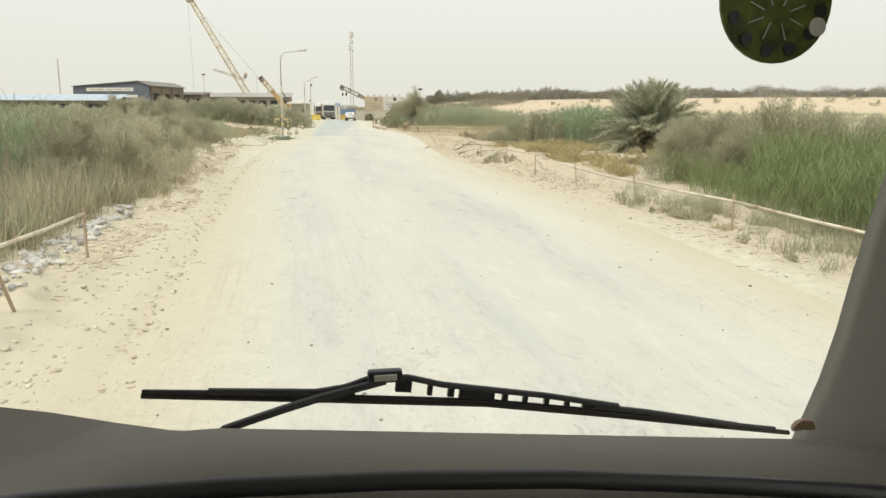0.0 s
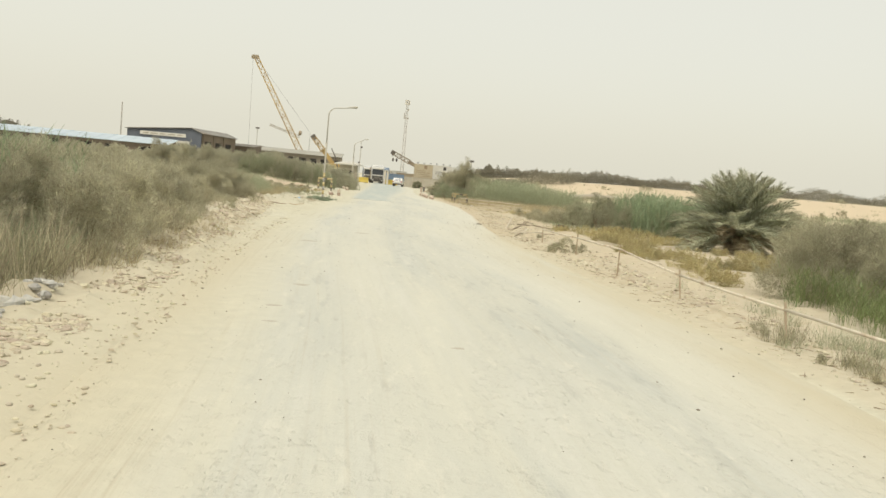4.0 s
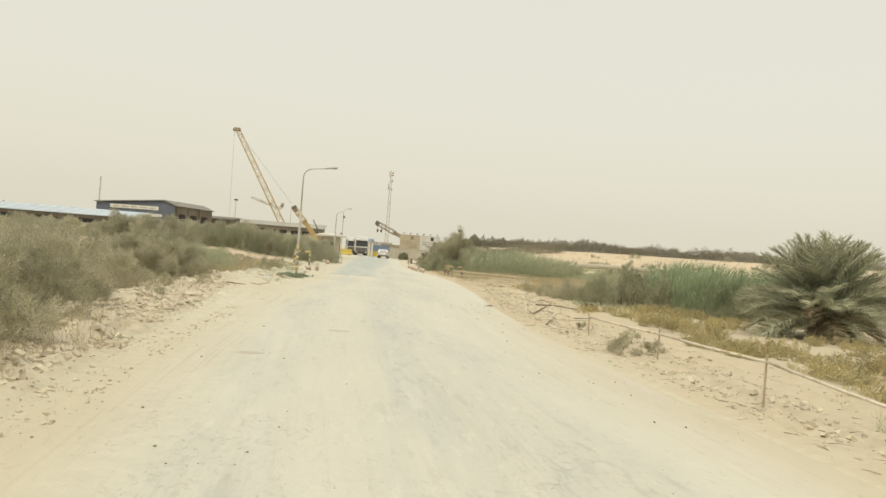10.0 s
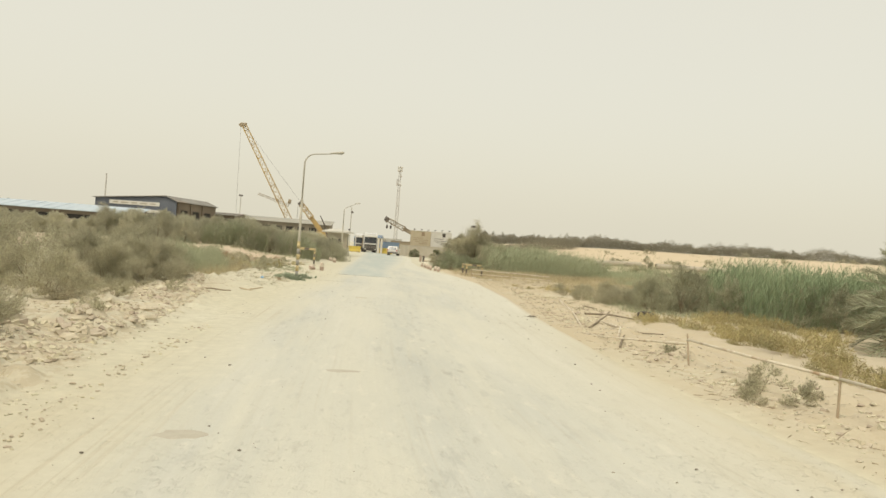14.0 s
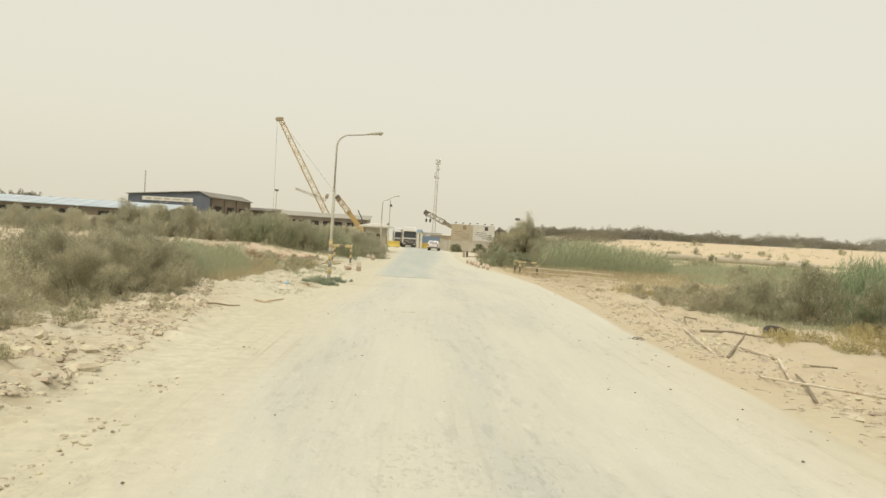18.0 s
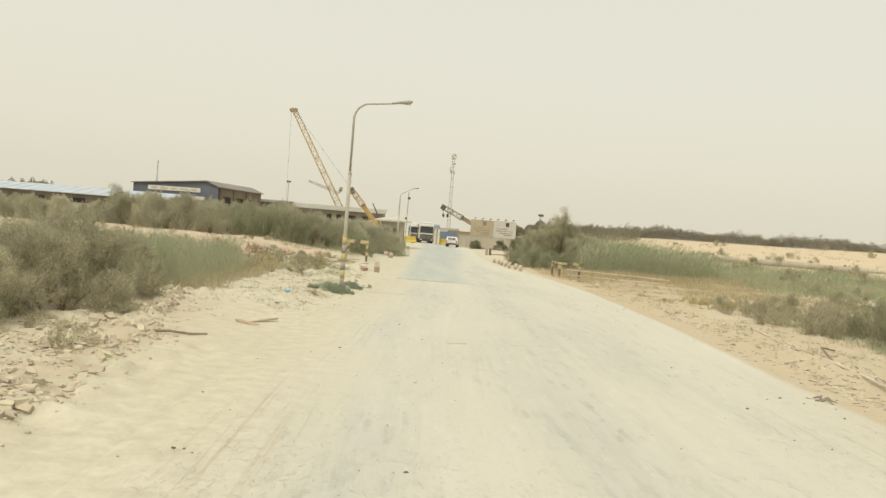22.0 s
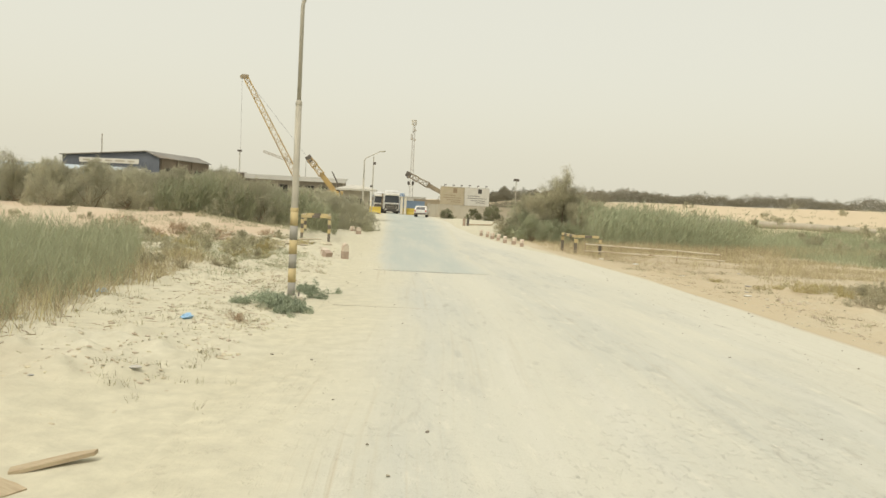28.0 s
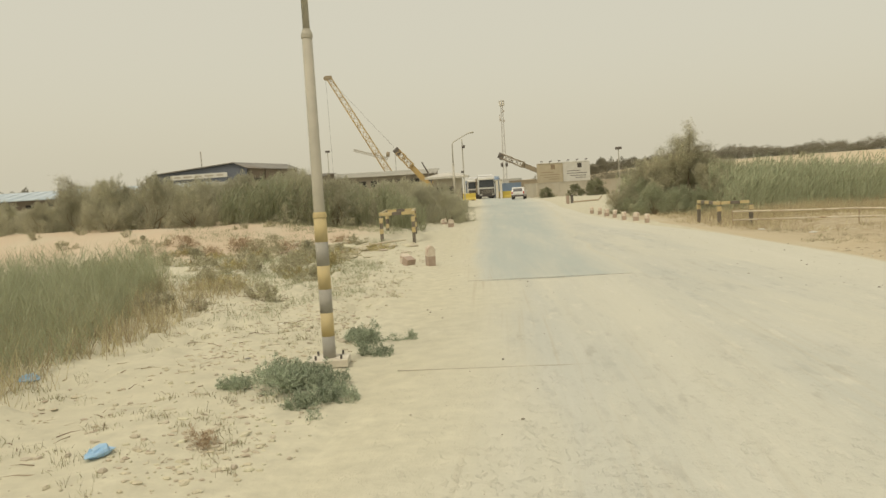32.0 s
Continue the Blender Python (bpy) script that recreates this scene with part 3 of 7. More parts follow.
def ground_z(x, y):
    xl, xr = interp(y, LEFT_EDGE), interp(y, RIGHT_EDGE)
    off = max(xl - x, x - xr)
    z = 0.0
    if off < 0.7:
        z -= 0.10 * smooth(0.3, -0.5, off) if off < 0.3 else 0.0
    near = 1.0 if -60 < y < 200 and -80 < x < 90 else 0.0
    if near and off > -0.5:
        k = smooth(0.0, 1.2, off)
        z += k * (0.05 * noise.noise((x * 0.9, y * 0.9, 0)) + 0.12 * noise.noise((x * 0.22, y * 0.22, 3)))
        if off < 9:
            rough = k * smooth(9, 3, off) * smooth(-0.35, 0.3, noise.noise((x * 0.5, y * 0.35, 17)))
            z += rough * (4.0 if x > xr else 3.8) * (0.035 * noise.noise((x * 1.9, y * 1.9, 7)) + 0.045 * max(0.0, noise.noise((x * 3.4, y * 3.0, 19))))
    if x < xl:
        into = interp(y, SOIL_IN) - x
        if -0.2 < into < 3.0 and 14 < y < 55:
            # churned soil pushed aside along the verge
            churn = smooth(-0.1, 0.35, into) * smooth(3.0, 1.8, into) * smooth(14, 21, y) * smooth(55, 50, y) * smooth(-0.4, 0.15, noise.noise((x * 0.7, y * 0.4, 33)))
            z += churn * (0.05 + 0.17 * max(0.0, noise.noise((x * 1.5, y * 1.2, 34))) + 0.10 * abs(noise.noise((x * 3.6, y * 3.2, 35))) + 0.06 * noise.noise((x * 6.5, y * 6.0, 36)))
        z += 0.10 * smooth(0.4, 2.0, off) * smooth(75, 50, y)
        # heap of orange sand before the thicket
        heap = smooth(76.5, 85.0, y + 1.5 * noise.noise((x * 0.2, 0, 12))) * (1 - 0.6 * smooth(96, 112, y)) * smooth(-0.8, -4.0, x)
        z += heap * (0.42 + 0.58 * smooth(-4, -10, x)) * (0.95 + 0.22 * noise.noise((x * 0.25, y * 0.25, 11)))
    if x > xr:
        z -= 0.12 * smooth(1.5, 4.0, off) * smooth(120, 60, y)
        z += 8.2 * smooth(140, 430, y + 0.55 * max(0, x - 90)) * smooth(35, 105, x) * (1 + 0.22 * noise.noise((x * 0.012, y * 0.012, 5)))
        z += smooth(0.2, 1.0, off) * smooth(7, 2.5, off) * smooth(70, 50, y) * (0.05 * math.sin(off * 4.2 + 1.5 * noise.noise((x * 0.3, y * 0.12, 70))) + 0.05 * noise.noise((x * 1.6, y * 0.5, 71)))
        z += 1.3 * math.exp(-((y - 132 - 8 * noise.noise((x * 0.03, 0, 2))) / 9) ** 2) * smooth(28, 42, x)
    return z


def spread(lo, hi, step, grow, far_lo, far_hi):
    out = list(np.arange(lo, hi, step))
    s, v = step, hi
    while v < far_hi:
        out.append(v)
        s *= grow
        v += s
    out.append(far_hi)
    s, v, low = step, lo, []
    while True:
        s *= grow
        v -= s
        if v < far_lo:
            break
        low.append(v)
    low.append(far_lo)
    return low[::-1] + out


xs = [x for x in spread(-9.0, 14.0, 0.15, 1.10, -2600, 2600) if not -7.0 < x < 6.0]
xs = sorted(xs + list(np.arange(-6.95, -1.9, 0.075)) + list(np.arange(-1.9, 5.95, 0.2)))
ys = spread(6.0, 70.0, 0.125, 1.06, -900, 3600)
g = Shape()
g.v = [(x, y, ground_z(x, y)) for y in ys for x in xs]
nx = len(xs)
g.f = [(j * nx + i, j * nx + i + 1, j * nx + nx + i + 1, j * nx + nx + i) for j in range(len(ys) - 1) for i in range(nx - 1)]
solo("ground", g, SAND, "pale dry sandy ground with clods and tracks", "ground", "structure", smooth=True)


def road_z(x, y):
    xl, xr = interp(y, LEFT_EDGE), interp(y, RIGHT_EDGE)
    u = (x - xl) / (xr - xl)
    return 0.012 + 0.03 * smooth(0.0, 0.5, min(u, 1 - u)) + 0.012 * noise.noise((x * 0.8, y * 0.25, 9)) + 0.006 * noise.noise((x * 3, y * 0.6, 4))


# road sheet, its sandy rims dipping into the verge
r = Shape()
road_ys = spread(0.0, 80.0, 0.5, 1.08, -60, 200)
US = [-0.09, -0.04, 0.0] + [k / 24 for k in range(1, 24)] + [1.0, 1.04, 1.09]
uvs = []
for y in road_ys:
    xl, xr = interp(y, LEFT_EDGE), interp(y, RIGHT_EDGE)
    wl_ = 0.25 * noise.noise((0, y * 0.06, 20))
    wr_ = 0.25 * noise.noise((0, y * 0.06, 30))
    for u in US:
        x = xl + wl_ + (xr + wr_ - xl - wl_) * u
        edge = min(u, 1 - u)
        z = 0.012 + 0.03 * smooth(0.0, 0.5, edge) + 0.012 * noise.noise((x * 0.8, y * 0.25, 9)) + 0.006 * noise.noise((x * 3, y * 0.6, 4))
        z -= 0.16 * smooth(0.03, -0.09, edge)
        r.v.append((x, y, z))
        uvs.append((u, y))
nu = len(US)
r.f = [(j * nu + i, j * nu + i + 1, j * nu + nu + i + 1, j * nu + nu + i) for j in range(len(road_ys) - 1) for i in range(nu - 1)]
road_me = r.mesh("road", ROAD, True)
layer = road_me.uv_layers.new(name="UVMap")
for lp in road_me.loops:
    layer.data[lp.index].uv = uvs[lp.vertex_index]
solo("road", road_me, ROAD, "worn asphalt road under drifted pale dust", "road", "structure")

# newer asphalt layer with its raised front edge
a = Shape()
AS_L = ((66, 0.25), (76, 0.5), (90, 1.1), (130, 2.6), (185, 4.6))
AS_R = ((66, 4.1), (73, 4.3), (81, 5.0), (103, 7.3), (131, 9.7), (185, 12.0))
ay = [66.0, 66.05] + [66.5 + 1.5 * k for k in range(80)]
for y in ay:
    lo, hi = interp(y, AS_L), interp(y, AS_R)
    rag = 0.35 * noise.noise((1, y * 0.5, 40))
    for k in range(13):
        u = k / 12
        x = lo + 0.2 * noise.noise((2, y * 0.6, 41)) + (hi + rag - lo) * u
        skew = -0.35 * u if y < 66.2 else -0.35 * u * max(0, 1 - (y - 66) / 4)
        z = 0.055 + 0.012 * noise.noise((x, y * 0.3, 44)) - (0.05 if y == 66.0 else 0.0) - 0.06 * smooth(0.93, 1.0, u) - 0.04 * smooth(0.05, 0.0, u)
        a.v.append((x, y + skew + 0.05 * noise.noise((x * 2, 0, 45)), z))
a.f = [(j * 13 + i, j * 13 + i + 1, j * 13 + 14 + i, j * 13 + 13 + i) for j in range(len(ay) - 1) for i in range(12)]
over_me = a.mesh("asphalt_overlay", ASPHALT, True)
layer = over_me.uv_layers.new(name="UVMap")
for lp in over_me.loops:
    layer.data[lp.index].uv = ((lp.vertex_index % 13) / 12, over_me.vertices[lp.vertex_index].co.y)
solo("asphalt_overlay", over_me, ASPHALT, "dusty blue-grey asphalt overlay with a raised front edge", "asphalt", "structure")

# ---- stones and clods ----
rng = random.Random(5)


def verge_spot(k, left):
    y = 5 + 64 * rng.random() ** 1.1
    if left:
        return min(interp(y, LEFT_EDGE), interp(y, SOIL_IN) + 0.5 + 3.5 * smooth(50, 56, y)) - 0.1 - abs(rng.gauss(0, 1.25)), y
    return interp(y, RIGHT_EDGE) + 0.1 + abs(rng.gauss(0, 1.5)), y


def slab(sh, c, s_, t, tilt):
    """A broken plate of dried mud: uneven outline, some thickness, tipped a little."""
    k_ = rng.randint(5, 7)
    a0 = rng.random() * 6.28
    out = [(s_ * rng.uniform(0.6, 1.25) * math.cos(a0 + 6.283 * j / k_), s_ * 0.75 * rng.uniform(0.6, 1.25) * math.sin(a0 + 6.283 * j / k_)) for j in range(k_)]
    tx, ty = rng.uniform(-tilt, tilt), rng.uniform(-tilt, tilt)
    lo = [(c[0] + p, c[1] + q, c[2] - t + p * tx + q * ty) for p, q in out]
    hi = [(c[0] + p * 0.9, c[1] + q * 0.9, c[2] + t * rng.uniform(0.8, 1.1) + p * tx + q * ty) for p, q in out]
    sh.add(lo + hi, [tuple(range(k_, 2 * k_))] + [(j, (j + 1) % k_, (j + 1) % k_ + k_, j + k_) for j in range(k_)])


cl = Shape()
for k in range(6500):
    x, y = verge_spot(k, k % 3)
    s = 0.008 + 0.026 * rng.random() ** 4
    cl.rock((x, y, ground_z(x, y) + s * 0.15), (s * rng.uniform(0.8, 1.6), s * rng.uniform(0.8, 1.5), s * rng.uniform(0.8, 1.2)), rng)
solo("verge_clods", cl, CLOD, "dry earth clods and gravel along the road verges", "gravel", "stuff")
RUBBLE = mat("brown_soil_clod", (0.56, 0.51, 0.39), (0.47, 0.415, 0.31), 6, 0.95, 0.6, 22, spec=0.1, two_sided_leaf=0.15)
er = Shape()
for k in range(24000):
    left = k % 5 < 3
    y = 10 + (34 if left else 46) * rng.random()
    x = interp(y, SOIL_IN) + 0.1 - abs(rng.gauss(0, 1.2)) if left else interp(y, RIGHT_EDGE) + 0.5 + abs(rng.gauss(0, 1.9))
    if noise.noise((x * 0.8, y * 0.45, 83)) + 0.5 * noise.noise((x * 2.2, y * 1.6, 84)) > (0.22 if left and y < 30 else 0.12):
        s = 0.01 + 0.04 * rng.random() ** 3.4
        er.rock((x, y, ground_z(x, y) + s * 0.1), (s * rng.uniform(0.9, 2.0), s * rng.uniform(0.8, 1.6), s * rng.uniform(0.7, 1.1)), rng)
for k in range(5200):
    y = 49 + 17 * rng.random()
    x = interp(y, LEFT_EDGE) - 0.35 - abs(rng.gauss(0, 2.0))
    if noise.noise((x * 1.1, y * 0.8, 85)) + 0.5 * noise.noise((x * 3.0, y * 2.4, 86)) > 0.16:
        s = 0.006 + 0.02 * rng.random() ** 2.6
        er.rock((x, y, ground_z(x, y) + s * 0.1), (s * rng.uniform(0.9, 2.2), s * rng.uniform(0.8, 1.6), s * rng.uniform(0.7, 1.1)), rng)
for k in range(800):
    y = 3 + 34 * rng.random()
    x = interp(y, LEFT_EDGE) + rng.gauss(0.1, 0.13)
    if noise.noise((0.3, y * 0.7, 87)) > -0.25:
        s = 0.006 + 0.022 * rng.random() ** 3
        er.rock((x, y, 0.012), (s * rng.uniform(0.9, 2.0), s * rng.uniform(0.8, 1.6), s), rng)
solo("soil_rubble", er, RUBBLE, "brown broken soil scattered over the verges", "rubble", "stuff")


def chunk(sh, c, s_):
    """A broken block of dried soil with uneven corners, tipped any way."""
    q = Euler((rng.uniform(-0.6, 0.6), rng.uniform(-0.6, 0.6), rng.uniform(0, 6.28))).to_matrix()
    sz = (s_ * rng.uniform(0.8, 1.5), s_ * rng.uniform(0.6, 1.0), s_ * rng.uniform(0.35, 0.7))
    vs = [Vector(c) + q @ Vector((i * sz[0] * rng.uniform(0.6, 1.1), j * sz[1] * rng.uniform(0.6, 1.1), h_ * sz[2] * rng.uniform(0.7, 1.1))) for h_ in (-1, 1) for j in (-1, 1) for i in (-1, 1)]
    sh.add(vs, [(0, 2, 3, 1), (4, 5, 7, 6), (0, 1, 5, 4), (2, 6, 7, 3), (0, 4, 6, 2), (1, 3, 7, 5)])


ck = Shape()
for k in range(5200):
    y = 17 + 36 * rng.random()
    x = interp(y, SOIL_IN) - 0.05 - abs(rng.gauss(0, 1.0))
    rim_ = 0.35 * smooth(0.7, 0.1, interp(y, SOIL_IN) - x) * smooth(34, 38, y)
    if noise.noise((x * 1.0, y * 0.6, 77)) + 0.4 * noise.noise((x * 2.6, y * 2.0, 79)) + rim_ > 0.04:
        s = 0.014 + (0.045 + 0.03 * smooth(22, 28, y)) * rng.random() ** 3.2
        chunk(ck, (x, y, ground_z(x, y) + s * 0.15), s)
for k in range(1500):
    y = 22 + 40 * rng.random()
    x = interp(y, RIGHT_EDGE) + 0.8 + abs(rng.gauss(0, 1.3))
    if noise.noise((x * 1.0, y * 0.5, 80)) > -0.1:
        s = 0.012 + 0.06 * rng.random() ** 3.0
        chunk(ck, (x, y, ground_z(x, y) + s * 0.15), s)
solo("soil_chunks", ck, RUBBLE, "broken angular chunks of dried tan soil on the verges", "rubble", "stuff")
sl = Shape()
for k in range(650):
    y = 55.5 + 21 * rng.random()
    x = interp(y, LEFT_EDGE) - 0.5 - abs(rng.gauss(0, 1.8))
    if noise.noise((x * 0.6, y * 0.5, 78)) > -0.1:
        slab(sl, (x, y, ground_z(x, y) + 0.002), 0.025 + 0.055 * rng.random() ** 2, 0.01, 0.2)
for k in range(260):
    y = 22 + 34 * rng.random()
    x = interp(y, RIGHT_EDGE) + 0.9 + abs(rng.gauss(0, 1.1))
    slab(sl, (x, y, ground_z(x, y) + 0.012), 0.02 + 0.07 * rng.random() ** 2.4, 0.014, 0.3)
solo("mud_plates", sl, CLOD, "broken plates of dried pale mud on the verges", "dried mud", "stuff")
pb = Shape()
for k in range(1000):
    y = 3 + 75 * rng.random()
    u = rng.random()
    x = interp(y, LEFT_EDGE) * (1 - u) + interp(y, RIGHT_EDGE) * u
    s = 0.005 + 0.014 * rng.random() ** 4
    pb.rock((x, y, 0.03), (s * 1.4, s, s), rng)
solo("road_pebbles", pb, STONE_DARK, "small brown pebbles scattered on the dusty road", "pebbles", "stuff")


# ---- plants ----
def bush_meshes(tag, seed, height, radius, clumps, per, leaf, leaf_w, leaf_mat, wispy=0.5):
    """Stems and feathery plumes of a lumpy bush that reaches the ground, standing at the origin."""
    g_ = np.random.default_rng(seed)
    st = Shape()
    for k in range(8):
        a_, lean = g_.uniform(0, 6.283), g_.uniform(0.15, 0.7)
        L = height * g_.uniform(0.4, 0.62)
        p = np.array([g_.normal(0, 0.1), g_.normal(0, 0.1), -0.05])
        pts = [tuple(p)]
        for q in range(4):
            p = p + np.array([math.cos(a_) * lean, math.sin(a_) * lean, 1.0]) * L / 4.6
            p[:2] += g_.normal(0, 0.04 * height, 2)
            pts.append(tuple(p))
        st.tube(pts, 0.016 * height, 0.004, 5, False)
    boughs = []
    for k in range(max(6, clumps // 6)):
        a_ = g_.uniform(0, 6.283)
        if k % 2 == 0:
            q_ = g_.uniform(0.5, 0.85)
            boughs.append((math.cos(a_) * radius * q_, math.sin(a_) * radius * q_, height * g_.uniform(0.06, 0.26), g_.uniform(0.3, 0.42) * radius))
        else:
            q_ = g_.uniform(0.05, 0.65)
            boughs.append((math.cos(a_) * radius * q_, math.sin(a_) * radius * q_, height * (0.72 - 0.42 * q_ + g_.uniform(-0.12, 0.06)), g_.uniform(0.26, 0.42) * radius))
    cen = []
    for k in range(clumps):
        bx, by, bz, br = boughs[k % len(boughs)]
        d = g_.normal(size=3) + (0, 0, 0.45)
        d /= np.linalg.norm(d)
        rr = br * g_.uniform(0.5, 1.0)
        cen.append((bx + d[0] * rr, by + d[1] * rr, bz + d[2] * rr * 0.9, *d))
    cen = np.array(cen)
    axis = cen[:, 3:] * 0.7 + g_.normal(size=(clumps, 3)) * 0.3 + (0, 0, 0.3 + wispy)
    axis /= np.linalg.norm(axis, axis=1, keepdims=True)
    run = radius * 0.34 * g_.uniform(0.6, 1.35, clumps)
    n = clumps * per
    idx = np.repeat(np.arange(clumps), per)
    s_ = g_.uniform(0, 1, n)
    fat = radius * 0.09
    base = cen[idx, :3] + axis[idx] * (run[idx] * (s_ - 0.45))[:, None] + g_.normal(size=(n, 3)) * (fat * (1.15 - 0.85 * s_))[:, None]
    base[:, 2] = np.maximum(base[:, 2], 0.02)
    way = axis[idx] * 0.8 + g_.normal(size=(n, 3)) * 0.36
    ch = [ribbons(base, way, g_.uniform(0.5, 1.2, n) * leaf, g_.uniform(0.6, 1.2, n) * leaf_w, g_.uniform(0.0, 0.3, n), 2, g_)]
    # a few thin tips that break the outline
    m = clumps * 3
    idx = g_.integers(0, clumps, m)
    way = axis[idx] + g_.normal(size=(m, 3)) * 0.3
    ch.append(ribbons(cen[idx, :3] + axis[idx] * (run[idx] * 0.4)[:, None], way, g_.uniform(1.0, 2.2, m) * leaf, np.full(m, leaf_w * 0.45), g_.uniform(0.1, 0.4, m), 3, g_))
    return st.mesh(tag + "_stems", BARK), ribbon_mesh(tag + "_foliage", ch, leaf_mat)


def bush(name, meshes, label, category, group):
    e = thing(name, label, category, group=group)
    tagged(part("stem", meshes[0], None, e), kind="stuff")
    part("foliage", meshes[1], None, e)
    return e


def put(proto_list, spots, seed, sizes):
    """Copies of the bushes at the given spots; the first of each kind moves to its own spot."""
    rg = random.Random(seed)
    used = set()
    for k, (x, y, s) in enumerate(spots):
        p = proto_list[k % len(proto_list)]
        sc = s * rg.uniform(*sizes)
        m = pose(x, y, ground_z(x, y) - 0.03, rg.uniform(-5, 5), rg.uniform(-5, 5), rg.uniform(0, 360)) @ Matrix.Diagonal((sc * rg.uniform(0.9, 1.15), sc * rg.uniform(0.9, 1.15), sc, 1))
        if p.name not in used:
            used.add(p.name)
            p.matrix_basis = m
        else:
            # the prototype may be placed already: copy at the pose alone
            c = copy_thing(p, Matrix())
            c.matrix_basis = m


def jitter(x0, x1, nx_, y0, y1, ny_, seed, size=1.0, keep=None):
    rg = random.Random(seed)
    out = []
    for i in range(nx_):
        for j in range(ny_):
            x = x0 + (x1 - x0) * (i + 0.5 + rg.uniform(-0.42, 0.42)) / nx_
            y = y0 + (y1 - y0) * (j + 0.5 + rg.uniform(-0.42, 0.42)) / ny_
            if keep is None or keep(x, y):
                out.append((x, y, size * rg.uniform(0.8, 1.15)))
    return out


def put_more(proto_list, spots, seed, sizes):
    """Further copies of bushes that already stand somewhere."""
    rg = random.Random(seed)
    for k, (x, y, s) in enumerate(spots):
        sc = s * rg.uniform(*sizes)
        copy_thing(proto_list[k % len(proto_list)], Matrix()).matrix_basis = pose(x, y, ground_z(x, y) - 0.03, 0, 0, rg.uniform(0, 360)) @ Matrix.Diagonal((sc * 1.05, sc * 1.05, sc, 1))


near = [bush("tamarisk_bush", bush_meshes("tamarisk", 11 + k, 1.95, 1.4, 135, 150, 0.15, 0.014, TAMARISK), "dusty grey-green feathery tamarisk bush on the verge", "bush", "roadside tamarisks") for k in range(3)]
back = [bush("tamarisk_bush", bush_meshes("rear_tamarisk", 16 + k, 1.95, 1.4, 110, 55, 0.15, 0.026, TAMARISK), "dusty grey-green feathery tamarisk bush on the verge", "bush", "roadside tamarisks") for k in range(3)]
spots = jitter(-5.3, -16.5, 5, 18, 41, 11, 1, 1.0, lambda x, y: x < -4.6 - 0.03 * (y - 17) - 0.9 * smooth(32.5, 36, y))
spots = [(x, y, s_ * (1 - 0.12 * smooth(31, 38, y))) for x, y, s_ in spots]
spots += [(-4.6, 20.4, 0.92), (-4.7, 23.2, 1.0), (-4.9, 26.0, 1.0), (-5.1, 29.2, 0.9), (-5.3, 32.2, 0.75)]
spots += jitter(-6.6, -17.5, 6, 41.5, 52.5, 5, 2, 0.95) + [(-6.3, 47.9, 0.8), (-6.1, 50.4, 0.8), (-7.4, 48.6, 0.95), (-6.8, 52.8, 0.8), (-6.8, 45.4, 0.5)]
put(near, [p for p in spots if p[0] > -8.2], 8, (0.85, 1.15))
put(back, [p for p in spots if p[0] <= -8.2], 18, (0.85, 1.15))
right = [bush("tamarisk_bush", bush_meshes("dense_tamarisk", 31 + k, 2.2, 1.5, 135, 140, 0.14, 0.014, TAMARISK_OLIVE), "olive tamarisk bush behind the pipe fence", "bush", "tamarisks beyond the fence") for k in range(3)]
spots = [(12.2, 23.6, 0.9), (13.4, 25.4, 1.0), (14.6, 22.6, 1.05), (12.9, 20.9, 0.85), (15.5, 26.5, 0.9)]
spots += jitter(13.0, 27, 5, 15, 31, 6, 12, 1.08, lambda x, y: x > 13.5 + 0.25 * abs(y - 22))
put_more(back, jitter(24, 40, 5, 40, 60, 4, 13, 0.95), 19, (0.95, 1.1))
put(right, spots, 9, (0.95, 1.1))
mid = [bush("tamarisk_bush", bush_meshes("green_tamarisk", 41 + k, 2.2, 1.4, 125, 110, 0.15, 0.016, TAMARISK_GREEN, 0.8), "dense grey-green tamarisk bush beside the reeds", "bush", "tamarisks beyond the saltbush") for k in range(3)]
put_more(back, [(13.2, 55.2, 0.42), (14.3, 56.6, 0.5), (13.4, 58.4, 0.42), (15.1, 58.8, 0.58), (14.0, 60.8, 0.45), (15.7, 61.6, 0.55), (16.6, 57.2, 0.65), (12.9, 61.9, 0.32), (17.1, 60.2, 0.66), (18.3, 57.6, 0.75), (16.2, 64.2, 0.5), (18.6, 63.4, 0.6)], 16, (0.95, 1.1))
put(mid, [(14.9, 53.6, 0.8), (16.0, 52.4, 1.02), (15.3, 55.4, 0.7), (17.2, 50.2, 0.85), (18.7, 48.0, 0.85), (20.0, 46.9, 0.92), (21.6, 46.2, 0.95), (17.0, 53.8, 1.0), (23.2, 46.8, 0.95), (24.4, 48.4, 1.0), (16.4, 56.6, 0.5)], 15, (0.95, 1.08))
thick = [bush("thicket_bush", bush_meshes("thicket", 51 + k, 2.05, 1.3, 130, 75, 0.2, 0.017, TAMARISK_GREY, 1.0), "grey-brown dense tamarisk thicket bush", "bush", "thicket before the wall") for k in range(3)]
spots = []
rg = random.Random(21)
for row in range(4):
    for k in range(32):
        x = 0.1 - k * 1.9 - row * 0.5 + rg.uniform(-0.7, 0.7)
        y = 88.2 + row * 2.3 + rg.uniform(-0.7, 0.7) + 6.2 * smooth(-4.5, -0.8, x)
        top = 0.9 + 0.3 * smooth(-1.0, -4, x) + 0.04 * smooth(-14.5, -16.5, x) - 0.42 * smooth(-19.0, -21.0, x)
        spots.append((x, y, top + rg.uniform(-0.1, 0.14)))
